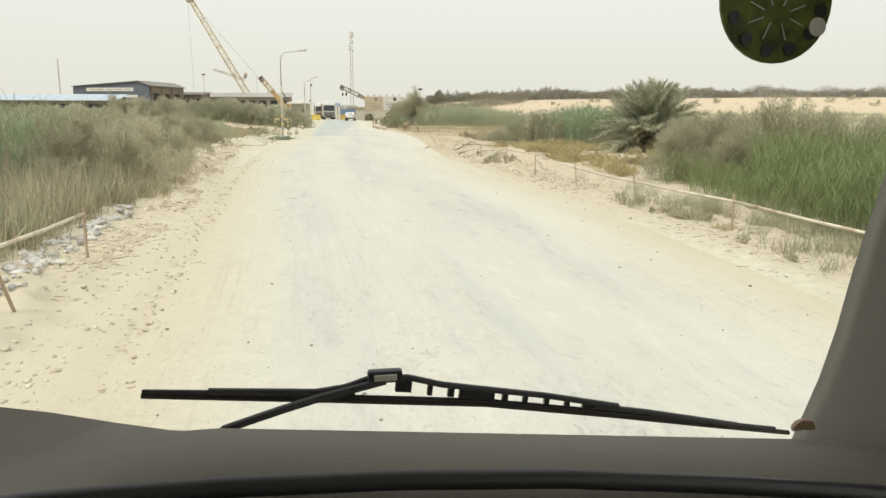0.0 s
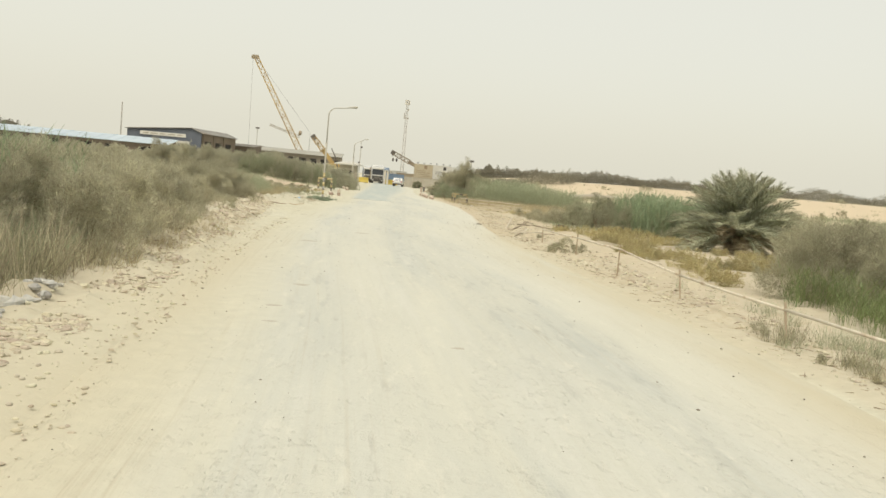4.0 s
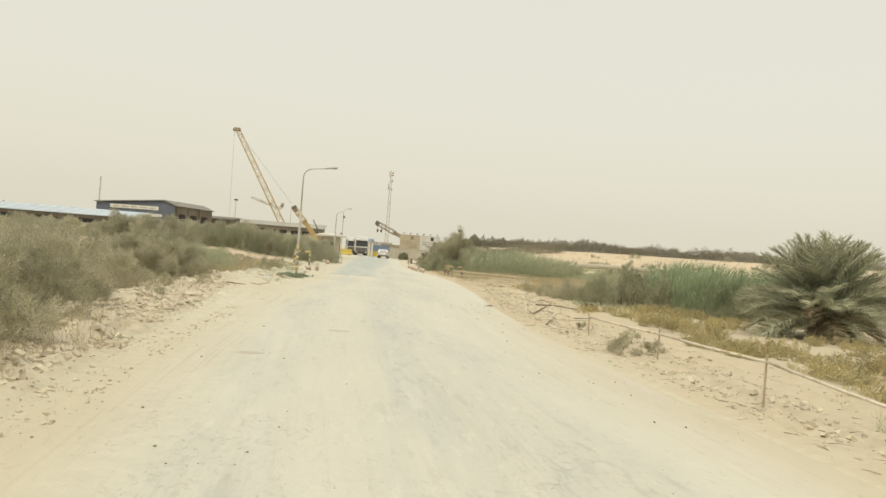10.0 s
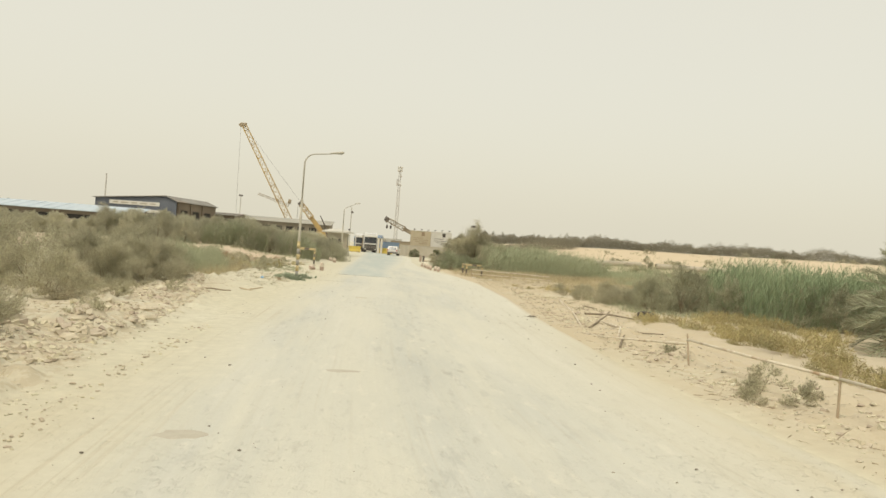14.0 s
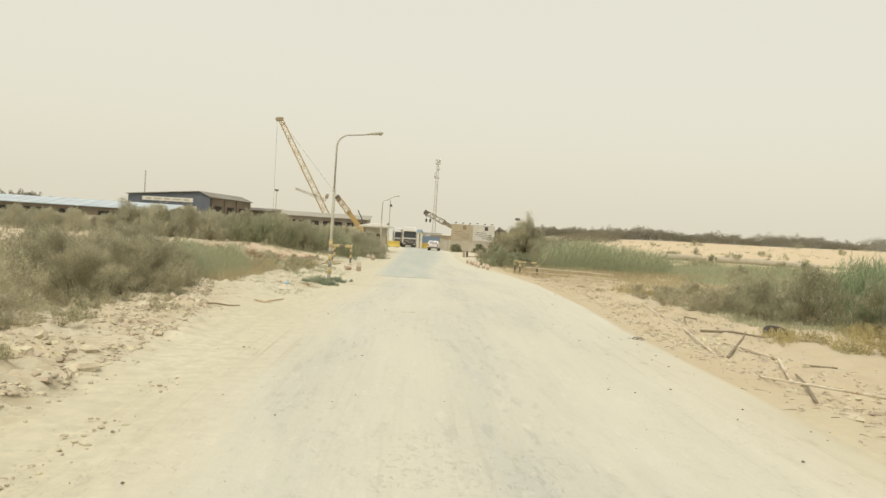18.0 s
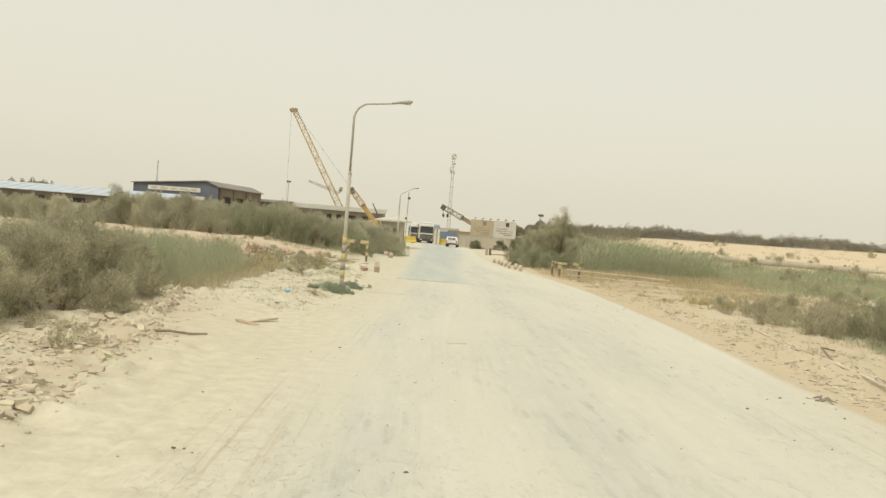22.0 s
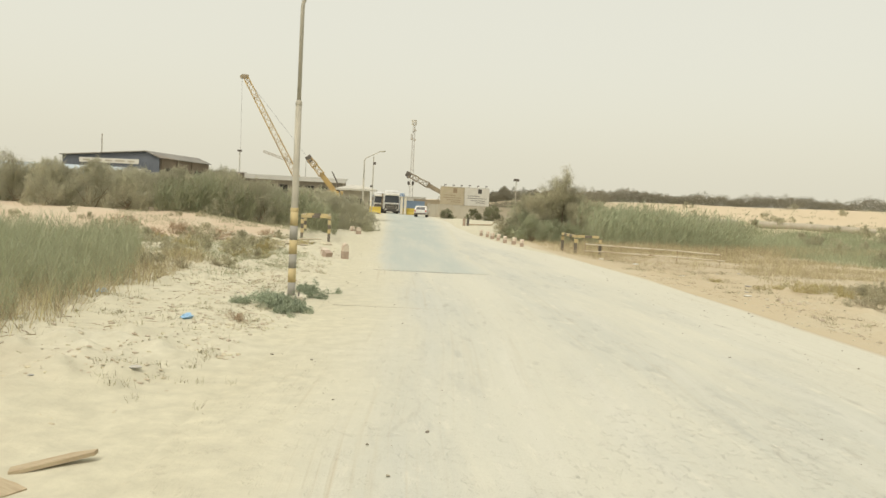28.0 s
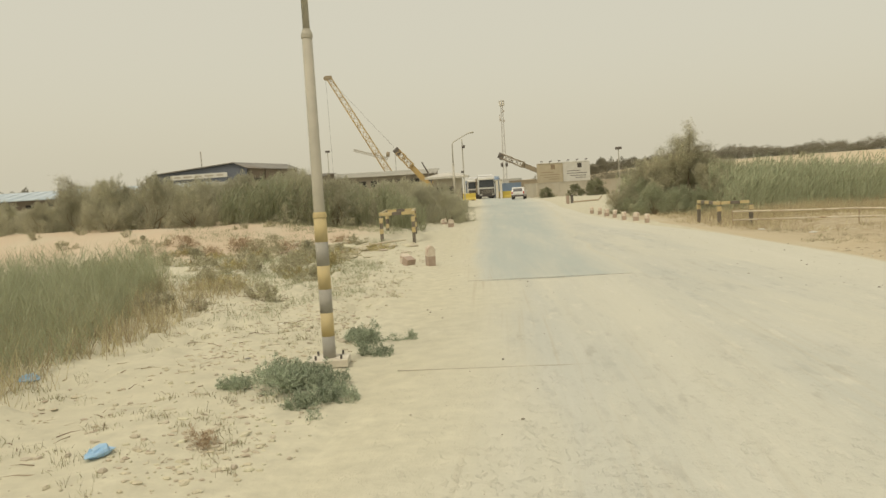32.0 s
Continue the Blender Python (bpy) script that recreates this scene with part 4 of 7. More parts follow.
spots += [(-1.4, 97.6, 1.15), (-0.35, 97.0, 0.95), (-0.7, 98.8, 1.15), (-2.6, 98.2, 1.1), (-2.9, 118.5, 1.35), (-4.6, 119.5, 1.5), (-6.6, 120.5, 1.4), (-3.7, 115.5, 1.0), (-8.8, 121.5, 1.3)]
put(thick, spots, 22, (0.92, 1.08))
put_more(back, jitter(-17, -30, 5, 24, 54, 6, 3, 0.85), 23, (0.92, 1.08))
scrub = [bush("low_scrub", bush_meshes("scrub", 71 + k, 0.6, 0.62, 40, 34, 0.105, 0.023, TAMARISK), "low dusty olive scrub on the sand", "shrub", "low scrub") for k in range(3)]
spots = jitter(26, 46, 5, 62, 84, 5, 31, 1.3) + jitter(30, 90, 9, 88, 150, 8, 32, 2.0) + jitter(45, 230, 6, 150, 330, 4, 35, 3.0) + [(-4.4, 36.2, 0.6), (-4.9, 39.6, 0.7), (-5.2, 41.3, 0.6), (-4.2, 43.6, 0.5)]
spots += [(13.5, 55.6, 0.9), (13.8, 56.8, 1.1), (14.4, 58.4, 1.0), (13.4, 60.2, 0.9), (15.2, 61.4, 1.2), (14.6, 63.5, 0.9), (13.0, 58.6, 0.7), (16.0, 59.8, 1.2), (15.0, 56.4, 1.1), (-5.8, 43.4, 0.5), (-5.6, 44.3, 0.42), (-5.5, 45.6, 0.5), (-6.5, 43.0, 0.4), (7.8, 31.8, 0.6), (8.3, 32.3, 0.55), (7.4, 31.3, 0.5), (8.0, 30.9, 0.5), (8.6, 31.6, 0.5), (8.4, 36.4, 0.5), (9.4, 12.6, 0.5), (8.3, 14.4, 0.45), (7.29, 13.94, 0.42), (7.5, 13.4, 0.36), (7.07, 11.45, 0.3), (7.18, 10.24, 0.32), (7.4, 15.6, 0.34), (7.5, 17.6, 0.36)] + jitter(-3, -12, 6, 63, 80, 6, 33, 0.8) + jitter(-6, -24, 6, 79, 85, 2, 34, 0.6)
put(scrub, spots, 33, (0.85, 1.2))
DEAD_BRUSH = mat("dead_brush_twigs", (0.44, 0.34, 0.225), (0.34, 0.26, 0.17), 2, 0.9, two_sided_leaf=0.3, spec=0.1)
brush = [bush("dead_brush", bush_meshes("dead_brush", 171 + k, 0.16, 0.95, 40, 60, 0.13, 0.012, DEAD_BRUSH, -0.25), "flat reddish-brown heap of dead brush on the sand", "brush", "dead brush heaps") for k in range(2)]
put(brush, [(-6.5, 78.6, 1.0), (-8.0, 79.4, 1.1), (-4.4, 79.2, 0.8), (-10.6, 80.0, 0.9), (-9.3, 78.5, 0.7), (-2.17, 56.0, 0.28)], 172, (0.9, 1.1))
gre = [bush("seablite_clump", bush_meshes("seablite", 91 + k, 0.2, 0.55, 60, 70, 0.06, 0.014, SCRUB_GREEN), "low green succulent shrub at the lamp post foot", "shrub", "green clumps at the lamp post") for k in range(2)]
put(gre, [(-1.95, 57.5, 0.85), (-1.42, 56.9, 0.6), (-2.36, 57.5, 0.5), (-1.17, 60.2, 0.75), (-1.2, 59.3, 0.5), (-1.5, 57.3, 0.65), (-2.1, 57.9, 0.75), (-1.4, 60.6, 0.5), (-1.7, 57.8, 0.8), (-1.3, 57.2, 0.5), (-1.85, 58.15, 0.6)], 41, (0.9, 1.05))
salt = [bush("saltbush", bush_meshes("saltbush", 111 + k, 0.23, 0.8, 55, 60, 0.075, 0.018, SALTBUSH), "low yellow-green saltbush cushion on the sand", "shrub", "yellow saltbush") for k in range(3)]
put(salt, jitter(-2.6, -13, 6, 66, 79, 4, 53, 0.62) + [(13.5, 65.3, 0.7), (12.9, 66.2, 0.5), (14.2, 64.6, 0.65), (12.1, 65.6, 0.4), (15.2, 66.4, 0.6), (11.6, 67.4, 0.35), (12.0, 47.0, 0.75), (12.7, 46.9, 0.7), (11.7, 46.2, 0.6), (7.45, 12.74, 0.3)] + jitter(10.8, 18.0, 7, 25.5, 50, 16, 51, 0.9, lambda x, y: noise.noise((x * 0.35, y * 0.3, 90)) > -0.12 and x > 10.8 + 0.2 * max(0, y - 34) and (x - 18.2) ** 2 + (y - 39.6) ** 2 > 9), 52, (0.75, 1.25))
clip_ = [bush("clipped_shrub", bush_meshes("clipped", 131 + k, 2.0, 1.35, 110, 80, 0.16, 0.04, SHRUB_DARK, -0.1), "rounded dark green shrub before the boundary wall", "shrub", "shrubs before the wall") for k in range(2)]
put(clip_, [(13.05, 157, 0.85), (16.9, 157, 0.9), (19.9, 156, 1.35), (24.2, 154, 1.3)], 61, (0.98, 1.02))
big_r = [bush("tall_shrub", bush_meshes("tall_shrub", 151 + k, 3.1, 1.75, 150, 130, 0.19, 0.021, m_), lab, "shrub", "tall shrubs by the road") for k, (m_, lab) in enumerate(((TAMARISK, "tall dusty olive shrub by the painted barrier"), (SHRUB_OLIVE, "green leafy shrub by the road edge")))]
put(big_r, [(12.4, 92.4, 1.22), (10.7, 91.0, 0.62), (13.9, 94.0, 1.22), (10.9, 93.6, 0.8), (15.6, 95.0, 1.0), (11.6, 89.6, 0.55), (12.4, 96.5, 1.15), (12.6, 89.2, 0.5), (13.6, 91.0, 0.95), (10.5, 95.6, 0.6), (11.4, 94.4, 1.1)], 71, (0.95, 1.08))


grass_jobs = []


def reed_bed(name, spots_xy, heights, material, label, seed, leaves=5, w=0.017, wind=0.0):
    """A stand of reeds: bent stalks with drooping leaves, all one mesh."""
    g_ = np.random.default_rng(seed)
    n = len(spots_xy)
    base = np.array([(x, y, ground_z(x, y) - 0.02) for x, y in spots_xy])
    way = np.stack([g_.normal(wind, 0.13, n), g_.normal(0, 0.13, n), np.ones(n)], 1)
    h = np.array(heights)
    ch = [ribbons(base, way, h, np.full(n, w * 0.7), g_.uniform(0.0, 0.12, n), 3, g_)]
    for k in range(leaves):
        s = g_.uniform(0.08, 0.95, n)
        o = base + way * (h * s)[:, None]
        a_ = g_.uniform(0, 6.283, n)
        d = np.stack([np.cos(a_) * 0.42 + 2 * wind, np.sin(a_) * 0.42, np.full(n, 1.0)], 1)
        ch.append(ribbons(o, d, g_.uniform(0.28, 0.55, n) * h ** 0.5, np.full(n, w * 1.4), g_.uniform(0.1, 0.9, n), 3, g_))
    return solo(name, ribbon_mesh(name, ch, material), material, label, "reeds", "stuff")


def scatter(n, inside, box_, seed):
    rg_ = random.Random(seed)
    out = []
    while len(out) < n:
        x, y = rg_.uniform(box_[0], box_[1]), rg_.uniform(box_[2], box_[3])
        if inside(x, y):
            out.append((x, y))
    return out


def lumpy(x, y, s=0.35):
    return noise.noise((x * s, y * s, 60))


p_ = scatter(8500, lambda x, y: x > 9.5 + 0.25 * abs(lumpy(x, y)) + 0.34 * max(0, y - 12.5) and lumpy(x, y) > -0.45 and x < 15.5 + 3 * lumpy(x, y, 0.3) and y > 7 + 3 * lumpy(x, y, 0.4), (9.0, 17.5, 5, 19.5), 1)
reed_bed("reed_bed", p_, [1.25 + 0.35 * lumpy(x, y) + 0.05 * (x - 9) + random.Random(int(x * 999)).uniform(-0.3, 0.25) for x, y in p_], REED, "bright green reeds behind the pipe fence", 2, 6, 0.0095)
p_ = scatter(4200, lambda x, y: x > 9.2 + 0.16 * max(0, y - 12) and lumpy(x, y, 0.5) > -0.35, (9.0, 14.5, 11, 24), 213)
reed_bed("reed_bed", p_, [0.75 + 0.3 * lumpy(x, y, 0.6) + random.Random(int(x * 999)).uniform(-0.2, 0.2) for x, y in p_], REED, "short green reeds between fence and tamarisks", 214, 5, 0.009)
p_ = scatter(900, lambda x, y: x > 9.0 + 0.3 * max(0, y - 13), (8.9, 16, 5, 19), 211)
grass_jobs.append(("dry_grass", p_, 0.6, STRAW_OLIVE, "brown dry stalks at the foot of the reeds", 212, 10, 0.14, 0.008))
p_ = scatter(8000, lambda x, y: x < -5.0 - 0.6 * abs(lumpy(x, y)) - max(0, y - 60) * 0.22 and lumpy(x, y) > -0.4, (-10.5, -4.6, 52.6, 68), 3)
reed_bed("reed_bed", p_, [(1.2 + 0.55 * lumpy(x, y, 0.55) - 0.03 * max(0, y - 58) + random.Random(int(x * 999)).uniform(-0.4, 0.2)) * (0.42 + 0.58 * smooth(-4.8, -6.9, x)) for x, y in p_], REED_DUSTY, "dusty green reeds beside the sandy verge", 4, 8, 0.0055)
p_ = scatter(3200, lambda x, y: (x - 20.0) ** 2 / 13 + (y - 50.6) ** 2 / 15 < 1 + 0.8 * lumpy(x, y, 0.35), (15.0, 26.5, 45.5, 58), 5)
reed_bed("reed_bed", p_, [2.25 + 0.5 * lumpy(x, y) + random.Random(int(x * 999)).uniform(-0.4, 0.3) for x, y in p_], REED_MID, "tall grey-green reeds beyond the saltbush", 6, 7, 0.016, 0.07)
p_ = scatter(6500, lambda x, y: y > 86 + 0.3 * (x - 13) - 4 * lumpy(x, y, 0.15) and y < 112 + 3 * lumpy(x, y, 0.2) and x < 26.5 + 0.33 * (y - 95) + 3 * lumpy(x, y, 0.3), (13, 36, 86, 116), 7)
reed_bed("reed_bed", p_, [2.45 + 0.6 * lumpy(x, y, 0.2) + 0.7 * lumpy(x, y, 0.75) - 0.11 * max(0, x - 20) + random.Random(int(x * 999)).uniform(-0.5, 0.35) for x, y in p_], REED_OLIVE, "wide bank of dusty reeds past the barrier", 8, 6, 0.024, 0.16)
p_ = scatter(1700, lambda x, y: lumpy(x, y, 0.3) > -0.15, (-17.5, -13, 28, 38), 9)
reed_bed("reed_bed", p_, [2.0 + random.Random(int(x * 999)).uniform(-0.4, 0.3) for x, y in p_], REED_MID, "green reeds standing among the tamarisks", 10, 6, 0.018)
p_ = scatter(800, lambda x, y: x < -11 or x > -10 and y > 21.3, (-13.6, -9.0, 19, 23), 91)
reed_bed("reed_bed", p_, [2.35 + random.Random(int(x * 999)).uniform(-0.4, 0.3) for x, y in p_], REED_MID, "green reeds standing among the tamarisks", 92, 7, 0.011)

p_ = scatter(1500, lambda x, y: lumpy(x, y, 0.5) > 0.0, (-11.5, -1.5, 86.2, 88.4), 93)
reed_bed("reed_bed", p_, [1.75 + 0.5 * lumpy(x, y, 0.4) + random.Random(int(x * 999)).uniform(-0.4, 0.35) - 0.5 * smooth(-4, -2, x) for x, y in p_], REED_DUSTY, "dusty reeds along the front of the thicket", 94, 6, 0.02, 0.08)


def grass(name, pts, h, material, label, seed, per=9, spread_=0.09, w=0.007, lean=0.35):
    g_ = np.random.default_rng(seed)
    base = np.repeat(np.array([(x, y, ground_z(x, y) - 0.01) for x, y in pts]), per, axis=0)
    n = len(base)
    base[:, :2] += g_.normal(0, spread_, (n, 2))
    way = np.stack([g_.normal(0, lean, n), g_.normal(0, lean, n), np.ones(n)], 1)
    return solo(name, ribbon_mesh(name, [ribbons(base, way, g_.uniform(0.45, 1.1, n) * h, np.full(n, w), g_.uniform(0.0, 0.35, n), 3, g_)], material), material, label, "grass", "stuff")


for job in grass_jobs:
    grass(*job)
p_ = scatter(1500, lambda x, y: x > -8.8 + 2.2 * lumpy(x, y, 0.5) + 0.15 * max(0, 11 - y) and y > 8 + 2.5 * lumpy(x, y, 0.6) and x < -3.7 - 0.25 * abs(lumpy(x, y)) - 0.25 * smooth(17.5, 15.5, y), (-9.5, -3.0, 7, 19.5), 11)
grass("dry_grass", p_, 1.05, STRAW_OLIVE, "tall olive-brown dry grass at the verge", 12, 15, 0.15, 0.008, 0.42)
p_ = scatter(1000, lambda x, y: x < -3.85 - 0.2 * smooth(17.5, 15.5, y) and x > -8.6 + 2.0 * lumpy(x, y, 0.5), (-9.5, -3.2, 8, 19), 111)
grass("dry_grass", p_, 1.2, STRAW_PALE, "pale dry reed stalks among the grass", 112, 5, 0.1, 0.011, 0.2)
p_ = scatter(520, lambda x, y: lumpy(x, y, 0.45) > 0.02 and x < -4.3, (-8.5, -4.3, 11, 20), 113)
grass("green_grass", p_, 1.0, REED_MID, "green reed grass among the dry stalks", 114, 9, 0.16, 0.011, 0.38)
p_ = scatter(900, lambda x, y: x < -5.6 - 0.12 * abs(y - 21), (-9.5, -5.6, 19, 25), 115)
reed_bed("reed_bed", p_, [2.0 + 0.4 * lumpy(x, y, 0.6) + random.Random(int(x * 999)).uniform(-0.4, 0.25) for x, y in p_], REED_MID, "green reeds behind the dry grass", 116, 6, 0.011, 0.05)
p_ = scatter(260, lambda x, y: x < -3.2, (-5.0, -3.2, 18, 30), 13)
grass("dry_grass", p_, 0.45, STRAW, "short dry grass below the tamarisks", 14)
p_ = scatter(190, lambda x, y: abs(x - 8.1 - 0.02 * (y - 20)) < 0.75 and lumpy(x, y, 0.9) > 0.02, (7.1, 9.4, 8, 18), 15)
grass("dry_grass", p_, 0.45, STRAW_OLIVE, "pale dry grass tufts along the pipe fence", 16, 14, 0.08, 0.006)
p_ = scatter(190, lambda x, y: lumpy(x, y, 0.8) > 0.0 and (y < 17 or x > 8.6), (7.3, 9.8, 8, 24), 25)
grass("fence_grass", p_, 0.55, REED_DUSTY, "grey-green grass tufts growing through the pipe fence", 26, 16, 0.09, 0.006)
p_ = scatter(110, lambda x, y: lumpy(x, y, 0.5) > 0.0, (-6, -1.6, 50, 68), 17)
grass("verge_tufts", p_, 0.14, STRAW_OLIVE, "small dry tufts on the sandy verge", 18, 14, 0.05, 0.004)
p_ = scatter(420, lambda x, y: x < interp(y, LEFT_EDGE) - 0.6 and lumpy(x, y, 0.45) > -0.05, (-7, -1.2, 51, 72), 27)
grass("verge_tufts", p_, 0.1, STRAW_OLIVE, "low grey-brown herbs dotted over the sand", 28, 26, 0.06, 0.006)
p_ = scatter(620, lambda x, y: lumpy(x, y, 0.25) > -0.2 and y > 76 + 1.5 * lumpy(x, y, 0.4) - 0.35 * (x - 11), (9.9, 24, 70, 90), 19)
grass("dry_grass", p_, 0.42, STRAW, "dry yellow grass by the painted barrier", 20, 26, 0.22, 0.009)
p_ = scatter(750, lambda x, y: lumpy(x, y, 0.3) > -0.12 and x < -2 - (y - 62) * 0.02, (-12, -1.5, 62, 90), 21)
grass("verge_tufts", p_, 0.28, REED_DUSTY, "low green-grey tufts on the sandy flat", 22, 30, 0.2, 0.007)


p_ = scatter(2300, lambda x, y: x > 12.9 + 0.9 * max(0, y - 57) + 1.5 * lumpy(x, y, 0.3) and lumpy(x, y, 0.22) > -0.3, (12, 44, 50, 80), 41)
grass("low_scrub_growth", p_, 0.4, REED_OLIVE, "low olive-brown growth covering the flat", 42, 30, 0.32, 0.009)
p_ = scatter(900, lambda x, y: y > 82 + 0.25 * (x - 12) and y < 88 + 0.3 * (x - 12), (11.5, 40, 80, 98), 43)
grass("dry_grass", p_, 0.8, STRAW, "brown dry grass before the reed bank", 44, 24, 0.28, 0.012)
p_ = scatter(3000, lambda x, y: x > 24 + 0.25 * (y - 86) and lumpy(x, y, 0.2) > -0.25, (24, 60, 80, 126), 49)
grass("low_scrub_growth", p_, 1.0, REED_OLIVE, "low olive scrub covering the flat before the dunes", 50, 22, 0.4, 0.016)
p_ = scatter(430, lambda x, y: lumpy(x, y, 0.4) > 0.0 and x > interp(y, RIGHT_EDGE) + 0.9, (8.8, 18, 50, 77), 47)
grass("verge_tufts", p_, 0.16, STRAW_OLIVE, "small dry tufts on the brown sand", 48, 22, 0.1, 0.007)
p_ = scatter(900, lambda x, y: lumpy(x, y, 0.35) > -0.1 and x > 13 + 0.35 * (y - 66) * (y > 66) - 0.3 * min(0, y - 66), (12.5, 26, 62, 82), 147)
grass("dry_grass", p_, 0.34, STRAW, "tan dry grass over the flat beside the barrier", 148, 20, 0.25, 0.009)
p_ = scatter(4200, lambda x, y: lumpy(x, y, 0.12) > -0.3 and not 127.5 < y < 135.5, (34, 130, 108, 185), 149)
grass("low_scrub_growth", p_, 1.4, REED_OLIVE, "olive scrub along the pipeline bank", 150, 20, 0.6, 0.022)
p_ = scatter(420, lambda x, y: lumpy(x, y, 0.06) > -0.05, (34, 230, 118, 330), 45)
grass("dune_scrub", p_, 1.0, TAMARISK, "sparse scrub dotted over the dunes", 46, 14, 0.6, 0.08)


g_ = np.random.default_rng(5)
tw = []
for left in (True, False):
    pts = np.array([(lambda q: (q[0], q[1], ground_z(*q) + 0.012))(verge_spot(0, left)) for k in range(2600 if left else 900)])
    if left:
        pts[:, 0] -= 0.9
    n_ = len(pts)
    tw.append(ribbons(pts, np.stack([g_.normal(size=n_), g_.normal(size=n_), np.full(n_, 0.12)], 1), g_.uniform(0.06, 0.3, n_), np.full(n_, 0.012), np.full(n_, 0.15), 3, g_))
solo("twig_litter", ribbon_mesh("twig_litter", tw, TWIG), TWIG, "dry brown twigs and stalks lying on the verges", "twigs", "stuff")
p_ = scatter(1100, lambda x, y: x < -4.7 and x > -8.4 and lumpy(x, y, 0.6) > -0.3, (-8.6, -4.6, 52.4, 67), 23)
grass("dry_grass", p_, 0.72, STRAW, "straw-coloured dry stalks before the reeds", 24, 8, 0.13, 0.008)


def date_palm(at):
    """Stemless date palm: stub, live fronds in a crown, dead ones hanging low."""
    e = thing("date_palm", "bushy green date palm with arching fronds and a dead skirt", "palm", at)
    g_ = np.random.default_rng(77)
    stub = Shape().lathe([(0.5, -0.1), (0.48, 0.5), (0.42, 1.0), (0.3, 1.35), (0.05, 1.5)], 12)
    part("trunk", stub, BARK, e, "rough stubby brown trunk")

    def frond(seed, L, bend, m_):
        q = np.random.default_rng(seed)
        pts, d, p = [], np.array([1.0, 0.0, 0.0]), np.zeros(3)
        ang = 0.0
        k_ = 13
        for i in range(k_):
            pts.append(p.copy())
            p = p + np.array([math.cos(ang), 0, math.sin(ang)]) * L / (k_ - 1)
            ang -= bend / (k_ - 1) * (0.4 + 1.2 * i / k_)
        pts = np.array(pts)
        rib = Shape().tube([tuple(x) for x in pts], 0.022, 0.004, 5, False)
        s = np.linspace(0.1, 1.0, 76)
        pos = np.stack([np.interp(s * (k_ - 1), range(k_), pts[:, i]) for i in range(3)], 1)
        tan = np.gradient(pos, axis=0)
        tan /= np.linalg.norm(tan, axis=1, keepdims=True)
        nrm = np.stack([-tan[:, 2], 0 * s, tan[:, 0]], 1)
        ch = [(np.array(rib.v, float), [list(f) for f in rib.f])]
        for sg in (-1, 1):
            way = tan * 0.75 + np.array([0, sg, 0]) * 0.75 + nrm * 0.35 + q.normal(size=tan.shape) * 0.16
            ln = (0.58 * np.sin(np.clip(s, 0, 1) * 2.6 + 0.3) + 0.12) * L / 3
            ch.append(ribbons(pos, way, ln, np.full(len(s), 0.024), np.full(len(s), 0.16), 3, q))
        return ribbon_mesh("frond", ch, m_)

    live = [frond(k, 2.75 + 0.12 * k, b_, PALM_LEAF) for k, b_ in enumerate((0.4, 0.6, 0.8, 1.0, 1.2))]
    dead = [frond(10 + k, 2.4, 1.1 + 0.3 * k, PALM_DEAD) for k in range(2)]
    for k in range(150):
        t = g_.uniform(0, 1) ** 0.75
        f = part("frond", live[min(4, int((1 - t) * 3.4 + g_.uniform(0, 1.6)))], None, e)
        f.matrix_basis = pose(*(g_.normal(0, 0.14, 2)), 0.8 + 0.45 * t, g_.normal(0, 28), -(-4 + 86 * t) + g_.normal(0, 6), k * 137.5 + g_.normal(0, 9))
    for k in range(36):
        f = part("frond", dead[k % 2], None, e, "dry brown hanging frond")
        f.matrix_basis = pose(*(g_.normal(0, 0.12, 2)), 0.7 + g_.uniform(-0.1, 0.25), 0, g_.uniform(-22, 16), k * 137.5 + g_.normal(0, 12))
    return e


date_palm((18.8, 40.1, ground_z(18.8, 40.1) - 0.05))


def sapling(at, h, seed):
    """Thin open tree over the shrubs."""
    g_ = np.random.default_rng(seed)
    e = thing("sapling", "slender open-crowned tree standing over the shrubs", "tree", at)
    tr = Shape().tube([(0, 0, -0.1), (0.1, 0, h * 0.4), (0.25, 0.1, h * 0.75), (0.3, 0.1, h * 0.95)], 0.07, 0.015, 7)
    for k in range(9):
        z = h * g_.uniform(0.45, 0.9)
        a_ = g_.uniform(0, 6.28)
        tr.tube([(0.2, 0.05, z), (0.2 + math.cos(a_) * 0.45, 0.05 + math.sin(a_) * 0.45, z + 0.35)], 0.02, 0.006, 5)
    part("trunk", tr, BARK, e)
    n = 6000
    c = np.clip(g_.normal(size=(26, 3)), -1.4, 1.4) * (0.5, 0.5, 0.2 * h) + (0.25, 0.1, h * 0.68)
    o = c[g_.integers(0, 26, n)] + g_.normal(size=(n, 3)) * 0.16
    part("crown", ribbon_mesh("crown", [ribbons(o, g_.normal(size=(n, 3)) + (0, 0, 0.4), g_.uniform(0.12, 0.28, n), np.full(n, 0.017), g_.uniform(0.1, 0.5, n), 2, g_)], TAMARISK), None, e)


sapling((12.9, 92.3, 0.0), 4.9, 5)
sapling((13.4, 92.9, 0.0), 3.6, 15)
sapling((12.3, 92.7, 0.0), 4.0, 16)
sapling((-20.5, 90.2, 0.8), 3.0, 7)


